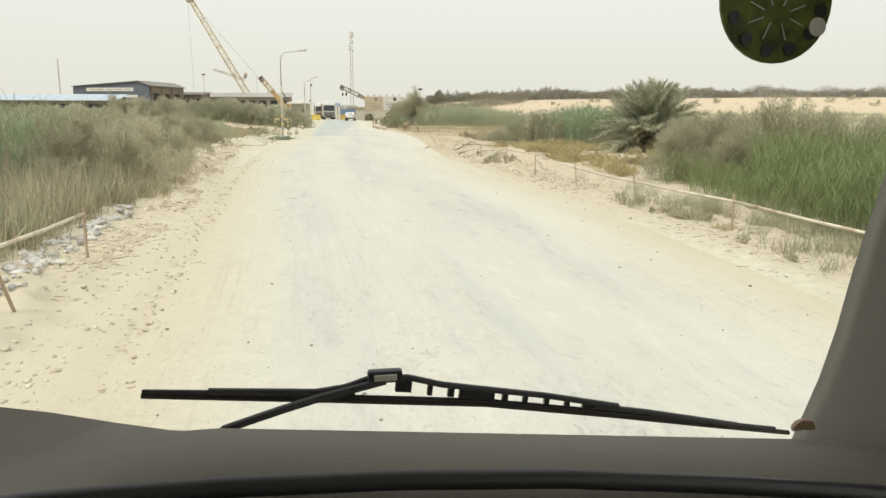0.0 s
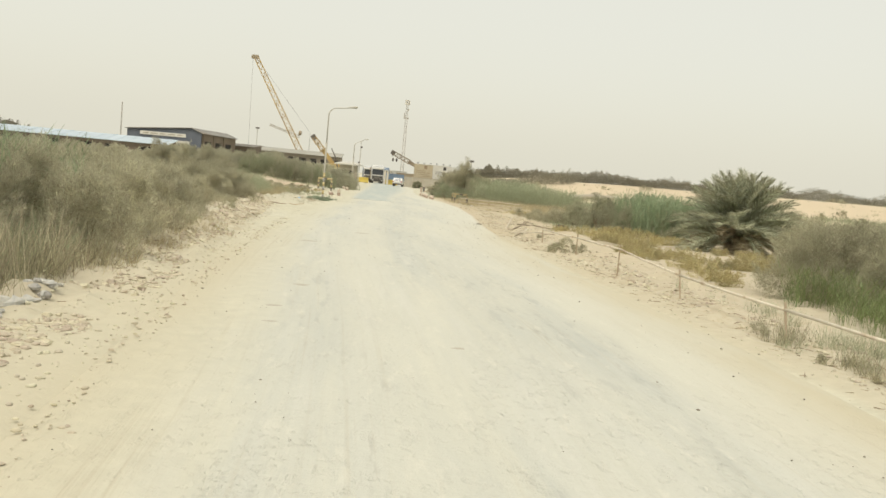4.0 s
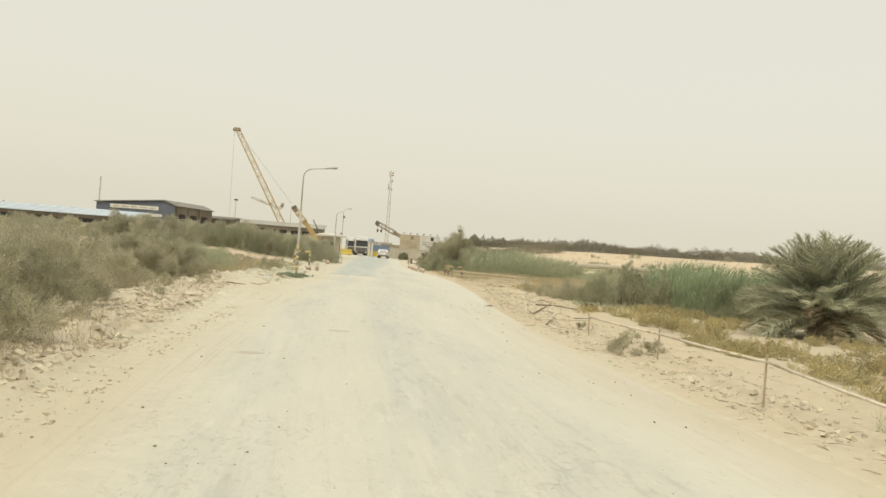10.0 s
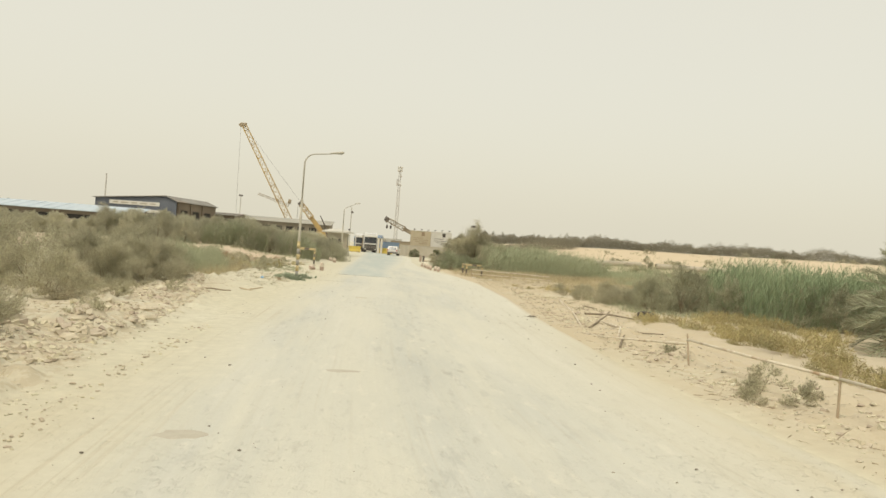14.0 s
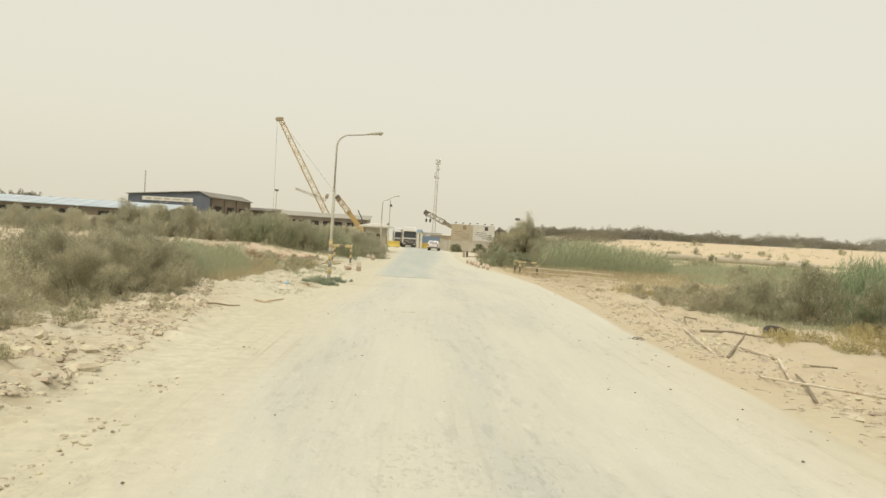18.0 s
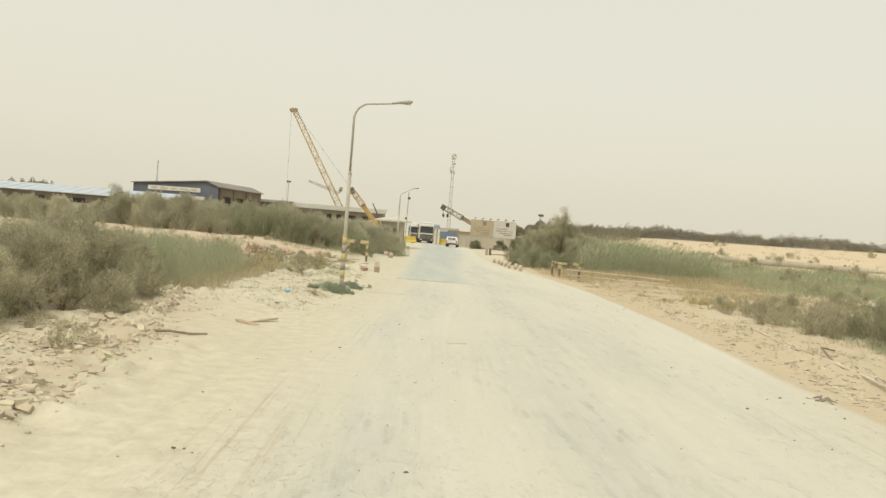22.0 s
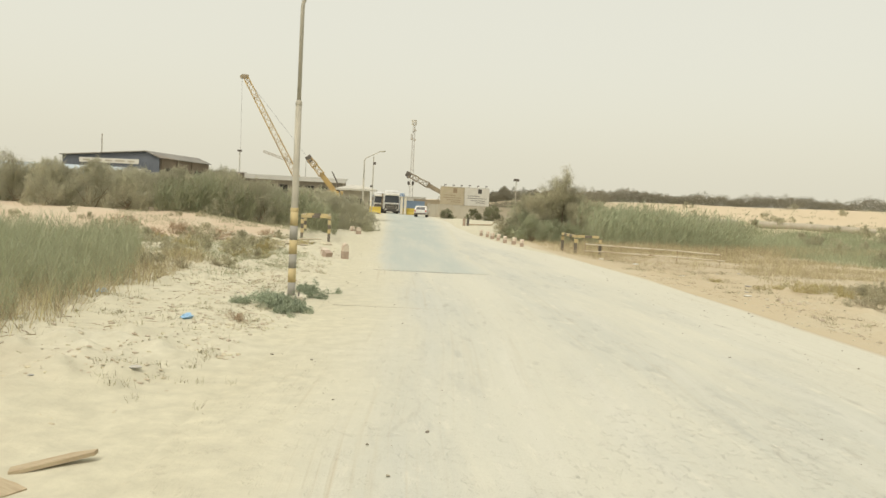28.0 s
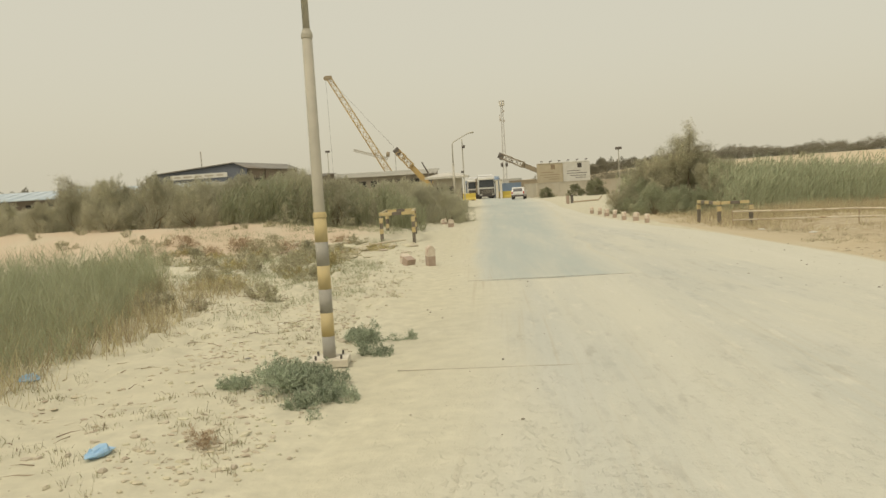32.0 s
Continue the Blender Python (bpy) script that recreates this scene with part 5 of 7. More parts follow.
def far_woods(name, line, n, h, depth, label, seed):
    """A belt of low trees far off: leaf clumps filling it from the ground to an uneven top."""
    g_ = np.random.default_rng(seed)
    t = g_.uniform(0, len(line) - 1, n)
    x = np.interp(t, range(len(line)), [p[0] for p in line])
    y = np.interp(t, range(len(line)), [p[1] for p in line]) + g_.uniform(-depth, depth, n)
    top = np.array([h * (0.68 + 0.34 * noise.noise((a_ * 0.05, b_ * 0.02, 8)) + 0.5 * noise.noise((a_ * 0.24, b_ * 0.06, 9)) + 0.3 * noise.noise((a_ * 0.6, b_ * 0.2, 10))) for a_, b_ in zip(x, y)])
    gz = np.array([ground_z(a_, b_) for a_, b_ in zip(x, y)])
    c = np.stack([x, y, gz + np.maximum(top, 0.8) * g_.uniform(0, 1, n) ** 0.8], 1)
    a_, b_ = g_.normal(size=(n, 3)), g_.normal(size=(n, 3))
    for q in (a_, b_):
        q *= (g_.uniform(0.024, 0.045, n) * h / np.linalg.norm(q, axis=1))[:, None]
    vs = np.stack([c - a_, c + b_, c + a_], 1).reshape(-1, 3)
    return solo(name, ribbon_mesh(name, [(vs, np.arange(len(vs)).reshape(-1, 3).tolist())], WOODS), WOODS, label, "trees", "stuff")


far_woods("far_woods", ((52, 482), (84, 470), (150, 440), (230, 400), (330, 360), (470, 320), (560, 230)), 330000, 7.0, 9, "long dark belt of trees beyond the dunes", 3)
far_woods("far_woods", ((26, 300), (60, 310), (96, 335)), 50000, 4.6, 9, "low grey-green scrub wood behind the boundary wall", 6)
far_woods("far_woods", ((-330, 420), (-240, 400), (-158, 405)), 150000, 12.5, 8, "low dark trees behind the blue sheds", 4)


# ---- fences, posts and barriers ----
def pipe_fence(name, posts, rail_z, label, lean=None, r=0.025):
    """Steel posts with one pipe rail along their tops."""
    e = thing(name, label, "fence")
    tops = []
    for k, (x, y, h) in enumerate(posts):
        z = ground_z(x, y) if y > 60 else 0.02
        dx, dy = (lean or {}).get(k, (0, 0))
        part("post", Shape().tube([(x, y, z - 0.35), (x + dx, y + dy, z + h)], r * 0.8, None, 8), PIPE_RUST, e)
        q = (h - 0.07) / h
        tops.append((x + dx * q, y + dy * q, z + h * q - rail_z))
    for p, q in zip(tops, tops[1:]):
        mid = [(a_ + b_) / 2 for a_, b_ in zip(p, q)]
        mid[2] -= 0.015
        part("rail", Shape().tube([p, mid, q], r, None, 8), PIPE, e, smooth=True)
    return e


pipe_fence("pipe_fence", [(7.35, 3.6, 0.62), (7.42, 8.0, 0.62), (7.5, 12.5, 0.66), (7.62, 16.8, 0.6), (7.75, 21.2, 0.58), (7.65, 25.1, 0.80), (7.85, 29.7, 0.72), (7.95, 34.6, 0.62)], 0.05,
           "pale pipe fence on thin rusty posts beside the verge", {3: (0.0, 0.25), 4: (0.05, 0.4), 7: (0.05, 0.35)})
pipe_fence("pipe_fence", [(-2.9, 4.2, 0.75), (-2.95, 8.5, 0.86), (-3.05, 11.3, 0.78)], 0.0, "short bent pale pipe rail at the dry grass", {1: (-0.1, -0.6), 2: (0.0, -0.05)})
pipe_fence("pipe_fence", [(10.7, 79.4, 0.62), (14.5, 77.4, 0.66), (16.2, 76.6, 0.6)], 0.0, "pale pipe fence running off from the barrier", None, 0.028)
f2 = Shape().tube([(10.7, 79.4, 0.3), (14.5, 77.4, 0.3), (16.4, 76.5, 0.26)], 0.026, None, 8)
solo("lower_rail", f2, PIPE, "pale lower pipe rail beside the barrier", "rail", smooth=True, at=(0, 0, ground_z(14.6, 77.3)))


def guard_frame(name, at, turn, w, d, h, label, corner=False):
    """Four posts in black and yellow, square beams round the top."""
    e = thing(name, label, "barrier", at, turn)
    for sx in (-1, 1):
        for sy in (0, 1):
            x, y = sx * w / 2, sy * d
            if corner and sx == 1 and sy == 1:
                continue
            part("post", Shape().box((x, y, h / 2 - 0.1), (0.13, 0.13, h + 0.1), bevel=0.012), BLACK, e)
            for z in (0.6,) if corner else (0.3, 0.72):
                part("band", Shape().box((x, y, z + 0.08), (0.142, 0.142, 0.2), bevel=0.006), YELLOW, e, "faded yellow painted band")
        n = 5 if not (corner and sx == 1) else 0
        for k in range(n):
            part("beam", Shape().box((sx * w / 2, (k + 0.5) * d / n, h + 0.04), (0.14, d / n - 0.006, 0.13), bevel=0.012), BLACK if k % 2 else YELLOW, e)
    for sy in (0,) if corner else (0, 1):
        n = 3
        for k in range(n):
            part("beam", Shape().box((-w / 2 + 0.07 + (k + 0.5) * (w - 0.14) / n, sy * d, h + 0.045), ((w - 0.14) / n - 0.006, 0.135, 0.125), bevel=0.012), BLACK if k == 1 else YELLOW, e)
    return e


guard_frame("guard_barrier", (10.95, 79.8, ground_z(10.95, 79.8)), -3, 1.22, 3.0, 0.86, "black and yellow painted corner barrier in dry grass", True)
guard_frame("guard_barrier", (-2.25, 79.6, ground_z(-2.25, 79.6)), 2, 1.25, 4.6, 1.0, "black and yellow painted guard barrier beside a rubble heap")


def marker_block(at, turn, tilt=0.0):
    e = thing("marker_block", "short red and white painted concrete marker block", "kerb block", at, turn, "painted blocks along the road")
    out = [(-0.17, 0)] + [(0.17 * math.cos(a_), 0.33 + 0.17 * math.sin(a_)) for a_ in (math.pi * (1 - k / 8) for k in range(9))] + [(0.17, 0)]
    low = [(-0.17, -0.05), (-0.17, 0.24), (0.17, 0.24), (0.17, -0.05)]
    # lower half: red paint with the block's shade painted into it
    part("block", Shape().prism(low, -0.12, 0.12), RED_SHADED, e, "faded red lower half with shade in its colour")
    part("cap", Shape().prism([(p * 1.01, max(q, 0.24)) for p, q in out], -0.122, 0.122), MARKER, e, "worn white top")
    e.rotation_euler.x = radians(tilt)
    return e


for k, (x, y) in enumerate(((8.5, 97.3), (8.55, 95.0), (8.46, 92.5), (8.5, 90.6), (8.4, 87.9), (8.58, 86.2), (8.64, 84.3))):
    marker_block((x, y, ground_z(x, y)), 75 + 9 * (k % 3), 4 * (k % 2)).scale = (0.85, 0.85, 0.82)


marker_block((-0.72, 70.3, 0.0), 20, 3).scale = (0.62, 1.0, 1.1)
marker_block((-1.3, 70.9, 0.05), 35, -70).scale = (0.8, 0.9, 0.9)
marker_block((-0.22, 90.6, 0.0), 10, 4).scale = (0.85, 0.9, 0.85)
marker_block((-0.55, 91.8, 0.0), 60, -12).scale = (0.85, 0.9, 0.85)


# ---- street lamps ----
def street_lamp(at, h, reach, painted, turn=0.0, r_=0.073, label="", lean=(0, 0), straight=False):
    e = thing("street_lamp", label, "street lamp", at, turn)
    e.rotation_euler.x, e.rotation_euler.y = radians(lean[0]), radians(lean[1])
    part("base_plate", Shape().box((0, 0, 0.025), (0.46, 0.4, 0.09), bevel=0.01), WHITE, e, "whitewashed concrete base plate")
    for sx in (-1, 1):
        for sy in (-1, 1):
            part("bolt", Shape().tube([(sx * 0.15, sy * 0.13, 0.05), (sx * 0.15, sy * 0.13, 0.12)], 0.014, None, 6), STEEL_DARK, e)
    s = h / 6.3
    part("lower_shaft", Shape().tube([(0, 0, 0.02), (0, 0, 3.75 * s)], r_, r_ * 0.82, 16), GALV, e, smooth=True)
    part("collar", Shape().lathe([(r_ * 0.80, 3.75 * s), (r_ * 0.92, 3.76 * s), (r_ * 0.92, 3.80 * s), (r_ * 0.6, 3.86 * s)], 16), GALV, e)
    bend, r2 = 0.55, r_ * 0.56
    arc = [(bend - bend * math.cos(a_), 0, h - 0.17 - bend + bend * math.sin(a_)) for a_ in (math.pi / 2 * k / 8 for k in range(1, 9))]
    run = [(0, 0, h - 1.0), (0.12, 0, h - 0.78), (reach - 0.45, 0, h - 0.09)] if straight else [(0, 0, h - 0.17 - bend)] + arc + [(reach - 0.45, 0, h - 0.09)]
    part("upper_shaft", Shape().tube([(0, 0, 3.8 * s)] + run, r2, r2 * 0.62, 12), GALV, e, smooth=True)
    head = Shape()
    prof = ((-0.55, 0.035, 0.03), (-0.38, 0.06, 0.045), (-0.2, 0.095, 0.06), (0.0, 0.115, 0.075), (0.1, 0.09, 0.06), (0.15, 0.03, 0.02))
    vs = [(reach + px, w_ * math.cos(a_), h + 0.0 + px * 0.14 + h_ * math.sin(a_) * (1.0 if math.sin(a_) > 0 else 0.9)) for px, w_, h_ in prof for a_ in (2 * math.pi * j / 12 for j in range(12))]
    head.add(vs, [(i * 12 + j, i * 12 + (j + 1) % 12, i * 12 + 12 + (j + 1) % 12, i * 12 + 12 + j) for i in range(5) for j in range(12)] + [tuple(range(12)), tuple(range(60, 72))])
    hd = part("lamp_head", head, GALV, e, smooth=True)
    part("lens", Shape().box((reach - 0.05, 0, h - 0.065), (0.26, 0.15, 0.03), bevel=0.012), GREEN_PLASTIC, hd, "yellowed lens")
    if painted:
        n, top = 6, 1.74
        for k in range(n):
            part("band", Shape().tube([(0, 0, 0.05 + k * (top - 0.05) / n), (0, 0, 0.05 + (k + 1) * (top - 0.05) / n - 0.002)], r_ * 1.06, r_ * 1.05, 16), (DARK_GREY, YELLOW)[k % 2], e, ("dark grey painted band", "faded yellow painted band")[k % 2], smooth=True)
        part("band", Shape().lathe([(r_ * 1.02, top), (r_ * 1.14, top + 0.01), (r_ * 1.12, top + 0.05), (r_ * 1.0, top + 0.07)], 16), YELLOW, e, "yellow collar ring")
    return e


street_lamp((-1.59, 58.7, ground_z(-1.59, 58.7) + 0.03), 6.42, 1.78, True, 3, label="tall street lamp with yellow and grey bands beside the road", lean=(0, 0))
street_lamp((0.15, 119.5, 0.0), 7.0, 1.9, False, 8, 0.1, "grey street lamp by the guard hut", straight=True)


def camera_mast(at, h):
    e = thing("camera_mast", "thin steel mast with a surveillance lamp by the hut", "mast", at)
    part("mast", Shape().tube([(0, 0, -0.1), (0, 0, h)], 0.06, 0.045, 8), GALV, e)
    part("housing", Shape().box((0.1, -0.15, h - 0.7), (0.3, 0.35, 0.28), bevel=0.04), STEEL_DARK, e, "dark housing")
    part("bracket", Shape().box((-0.12, 0, h - 1.9 * 1.6), (0.25, 0.25, 0.2), bevel=0.03), STEEL_DARK, e)


camera_mast((1.1, 122.5, 0), 6.6)


def flood_mast(at, h):
    e = thing("floodlight_mast", "slim mast with a dark floodlight box on top", "mast", at)
    part("mast", Shape().tube([(0, 0, -0.1), (0, 0, h)], 0.09, 0.06, 8), GALV, e)
    part("floodlight", Shape().box((0, -0.1, h + 0.15), (0.85, 0.4, 0.38), bevel=0.06), STEEL_DARK, e)


flood_mast((23.6, 159, 0), 6.2)
flood_mast((-24, 200, 0), 10.5)

# ---- boards, signs and boundary ----


def billboard(at, w, z0, z1, face, ink, label):
    e = thing("sign_board", label, "sign", at, 4)
    part("panel", Shape().box((0, 0, (z0 + z1) / 2), (w, 0.14, z1 - z0), bevel=0.02), face, e)
    part("frame", Shape().box((0, 0, z1 + 0.05), (w + 0.1, 0.2, 0.1)).box((0, 0, z0 - 0.05), (w + 0.1, 0.2, 0.1)).box((-w / 2 - 0.03, 0, (z0 + z1) / 2), (0.08, 0.2, z1 - z0)).box((w / 2 + 0.03, 0, (z0 + z1) / 2), (0.08, 0.2, z1 - z0)), face, e)
    for sx in (-0.4, 0.0, 0.4):
        part("support", Shape().box((sx * w, 0.15, z0 / 2 - 0.05), (0.14, 0.14, z0 + 0.1)), STEEL_DARK, e)
    part("emblem", Shape().box((w * 0.12, -0.077, z1 - 0.48), (0.62, 0.012, 0.7)), ink, e, "dark square emblem")
    for k, (cx, wd, z) in enumerate(((-0.12, 0.5, 1.25), (0.0, 0.78, 1.62), (0.05, 0.6, 1.98), (0.15, 0.4, 2.28))):
        if z0 < z1 - z - 0.05:
            part("lettering", Shape().box((cx * w, -0.077, z1 - z), (wd * w, 0.012, 0.075)), ink, e, "bar of unreadable lettering")
    for sx in (-0.35, 0.0, 0.35):
        part("lamp_arm", Shape().tube([(sx * w, 0, z1 + 0.08), (sx * w, -0.1, z1 + 0.32), (sx * w, -0.6, z1 + 0.38)], 0.03, None, 6).box((sx * w, -0.65, z1 + 0.36), (0.34, 0.22, 0.13)), STEEL_DARK, e)


billboard((14.55, 164.6, 0), 3.75, 2.2, 4.85, SIGN_TAN, BROWN_INK, "tan sign board with brown lettering above the wall")
billboard((18.55, 164.9, 0), 3.9, 2.2, 4.9, SIGN_WHITE, INK, "white sign board with dark lettering above the wall")


def wall_run(name, pts, h, label):
    e = tagged(new(name), label, "wall", kind="structure")
    for p, q in zip(pts, pts[1:]):
        d = Vector((q[0] - p[0], q[1] - p[1], 0))
        n = max(1, round(d.length / 3.2))
        rot = Matrix.Rotation(math.atan2(d.y, d.x), 4, "Z")
        for k in range(n):
            c = Vector((p[0], p[1], 0)) + d * ((k + 0.5) / n)
            part("panel", Shape().box((c.x, c.y, h / 2 - 0.1), (d.length / n - 0.02, 0.2, h + 0.2), rot, 0.015), RENDERED, e)
            c2 = Vector((p[0], p[1], 0)) + d * (k / n)
            part("pier", Shape().box((c2.x, c2.y, h / 2 - 0.07), (0.32, 0.32, h + 0.26), rot, 0.02), RENDERED, e)
        c = Vector((p[0], p[1], 0)) + d * 0.5
        part("coping", Shape().box((c.x, c.y, h + 0.03), (d.length, 0.3, 0.08), rot, 0.015), CONCRETE, e)
    return e


wall_run("wall_gate", [(11.2, 168.5), (12.4, 163.0), (24.6, 161.5)], 2.05, "sand-coloured rendered boundary wall with piers")
wall_run("wall_yard", [(-3.3, 124.0), (-22.0, 131.0), (-115.0, 137.0)], 2.3, "sand-coloured rendered yard wall behind the thicket")


def guard_hut(at):
    e = thing("guard_hut", "small beige guard hut with a white overhanging roof", "hut", at, -3)
    part("wall", Shape().box((0, -1.7, 1.5), (2.7, 0.2, 3.2)).box((0, 1.7, 1.5), (2.7, 0.2, 3.2)).box((-1.25, 0, 1.5), (0.2, 3.2, 3.2)).box((1.25, 0, 1.5), (0.2, 3.2, 3.2)), RENDERED, e)
    rf = part("roof", Shape().add([(-2.1, -2.5, 3.1), (2.1, -2.5, 3.1), (2.1, 2.5, 3.1), (-2.1, 2.5, 3.1), (-2.1, -2.5, 3.24), (2.1, -2.5, 3.24), (2.1, 2.5, 3.24), (-2.1, 2.5, 3.24), (-0.6, -0.8, 3.62), (0.6, -0.8, 3.62), (0.6, 0.8, 3.62), (-0.6, 0.8, 3.62)],
              [(0, 3, 2, 1), (0, 1, 5, 4), (1, 2, 6, 5), (2, 3, 7, 6), (3, 0, 4, 7), (4, 5, 9, 8), (5, 6, 10, 9), (6, 7, 11, 10), (7, 4, 8, 11), (8, 9, 10, 11)]), WHITE_ROOF, e, "white low-pitched roof")
    part("fascia", Shape().box((0, -2.52, 3.14), (4.2, 0.05, 0.2)), WHITE_ROOF, rf)
    for x in (0.45, -0.75):
        w = part("window", Shape().box((x, -1.81, 1.9), (0.6, 0.05, 0.7)), SHADE_PANEL, e, "dark window")
        part("frame", Shape().box((x, -1.83, 1.9 + 0.38), (0.72, 0.07, 0.06)).box((x, -1.83, 1.9 - 0.38), (0.72, 0.07, 0.06)).box((x, -1.83, 1.9), (0.05, 0.07, 0.7)), RENDERED, w)
    part("door", Shape().box((1.36, -0.4, 1.0), (0.05, 0.9, 2.05)), STEEL_DARK, e, "dark steel door")


guard_hut((-0.45, 126.3, 0))

for x, y, w in ((2.3, 170.5, 2.4), (8.3, 172.0, 3.0)):
    e = thing("traffic_barrier", "faded yellow concrete traffic barrier at the gate", "barrier", (x, y, 0), 0, "yellow gate barriers")
    part("body", Shape().prism([(-0.4, 0), (-0.4, 0.2), (-0.18, 0.5), (-0.14, 1.15), (0.14, 1.15), (0.18, 0.5), (0.4, 0.2), (0.4, 0)], -w / 2, w / 2, "x"), GATE_YELLOW, e)
    for sx in (-0.3, 0.3):
        part("slot", Shape().box((sx * w, -0.39, 0.06), (0.5, 0.06, 0.13)), BLACK, e)
for x in (6.95, 7.55):
    e = thing("gate_pillar", "white painted gate pillar with a flat cap", "pillar", (x, 171.2, 0), 0, "gate pillars")
    part("shaft", Shape().box((0, 0, 1.45), (0.42, 0.42, 2.9), bevel=0.02), WHITE, e)
    part("cap", Shape().box((0, 0, 2.95), (0.56, 0.56, 0.12), bevel=0.02), CONCRETE, e)
e = thing("low_pipe_stand", "rusty pipe stand with two stub posts on the sand", "pipe", (10.7, 122, 0), 10)
part("stub", Shape().tube([(0, 0, -0.05), (0, 0, 0.75)], 0.16, None, 10), RED_SHADED, e)
part("stub", Shape().tube([(0.45, 0.1, -0.05), (0.45, 0.1, 0.8)], 0.14, None, 10), STEEL_DARK, e)
part("pipe", Shape().tube([(0.5, 0, 0.12), (3.2, 0.5, 0.18), (3.6, 0.6, 0.5)], 0.07, None, 8), PIPE_RUST, e)


# ---- sheds and warehouse ----
def warehouse():
    e = thing("warehouse", "dark blue sheet-metal warehouse with a white name strip", "warehouse", (-44.8, 165.2, 0), -14.8)
    W, D = 15.6, 16.0
    gable = [(0, 0), (0, 6.6), (13.6, 7.55), (W, 6.75), (W, 0)]
    part("front_wall", Shape().prism(gable, 0, 0.3), BLUE_SHEET, e)
    part("side_wall", Shape().box((W - 0.15, D / 2, 3.35), (0.3, D - 0.02, 6.7)), BROWN_WALL, e, "brown weathered side wall")
    part("rear_wall", Shape().prism(gable, D, D + 0.3), BROWN_WALL, e)
    part("far_wall", Shape().box((0.15, D / 2, 3.2), (0.3, D - 0.02, 6.5)), BLUE_SHEET, e)
    part("roof", Shape().prism([(-0.3, 6.62), (13.6, 7.62), (W + 0.4, 6.70), (W + 0.4, 6.82), (13.6, 7.76), (-0.3, 6.75)], -0.4, D + 0.5), GREY_ROOF, e, "grey weathered roof sheets")
    part("name_strip", Shape().box((7.6, -0.06, 6.05), (9.6, 0.1, 0.7), bevel=0.02), SIGN_WHITE, e, "white name strip")
    for k in range(5):
        part("letter", Shape().box((4.0 + k * 1.8, -0.12, 6.05), (1.45 if k % 2 else 1.1, 0.02, 0.2)), CONCRETE, e, "bar of unreadable lettering")
    part("door_strip", Shape().box((10.6, -0.06, 4.75), (5.2, 0.1, 0.55), bevel=0.02), SIGN_WHITE, e, "lower white strip over the doors")
    for k in range(26):
        part("rib", Shape().box((0.3 + k * 0.6, -0.02, 3.0), (0.05, 0.05, 5.9)), BLUE_SHEET, e)
    for k in range(3):
        # black panel on the solid side wall, painted as interior shade
        part("opening", Shape().box((W + 0.02, 3.0 + k * 4.8, 4.6), (0.06, 2.6, 1.5)), SHADE_PANEL, e, "dark panel for the shaded inside of an opening")
        part("column", Shape().box((W + 0.08, 0.6 + k * 4.8, 3.3), (0.25, 0.3, 6.6)), BROWN_WALL, e)


warehouse()


def long_shed(at, turn, w, d, z0, z1, roof, wall, label, bays):
    e = thing("long_shed", label, "shed", at, turn)
    part("front_wall", Shape().box((0, 0, z0 / 2), (w, 0.25, z0)), wall, e)
    part("rear_wall", Shape().box((0, d, z1 / 2), (w, 0.25, z1)), wall, e)
    for sx in (-1, 1):
        part("end_wall", Shape().prism([(0.13, 0), (d - 0.13, 0), (d - 0.13, z1 - 0.05), (0.13, z0 - 0.05)], sx * (w / 2 - 0.25), sx * w / 2, "x"), wall, e)
    rf = part("roof", Shape().prism([(-0.7, z0), (d + 0.5, z1), (d + 0.5, z1 + 0.12), (-0.7, z0 + 0.12)], -w / 2 - 0.4, w / 2 + 0.4, "x"), roof, e)
    for k in range(bays * 3):
        x = -w / 2 + (k + 0.5) * w / (bays * 3)
        part("roof_rib", Shape().prism([(-0.72, z0 + 0.12), (d + 0.5, z1 + 0.12), (d + 0.5, z1 + 0.17), (-0.72, z0 + 0.17)], x - 0.04, x + 0.04, "x"), roof, rf)
    for k in range(bays):
        x = -w / 2 + (k + 0.5) * w / bays
        # bay shade as a black panel on the closed front wall
        part("opening", Shape().box((x, -0.13, z0 * 0.62), (w / bays * 0.62, 0.05, z0 * 0.45)), SHADE_PANEL, e, "dark panel for the shaded inside of a bay")


long_shed((-73.5, 148, 0), 0, 81, 6.6, 3.7, 4.85, PALE_ROOF, BROWN_WALL, "long low shed under a pale blue sheet roof", 14)
long_shed((-25.4, 180, 0), -2, 6.4, 12, 5.4, 6.1, GREY_ROOF, BROWN_WALL, "low brown workshop with a grey roof", 3)
long_shed((-15.5, 204, 0), -2, 24, 12, 5.3, 6.5, SHED_ROOF, SHED_WALL, "grey-brown workshop with a row of dark bays", 9)


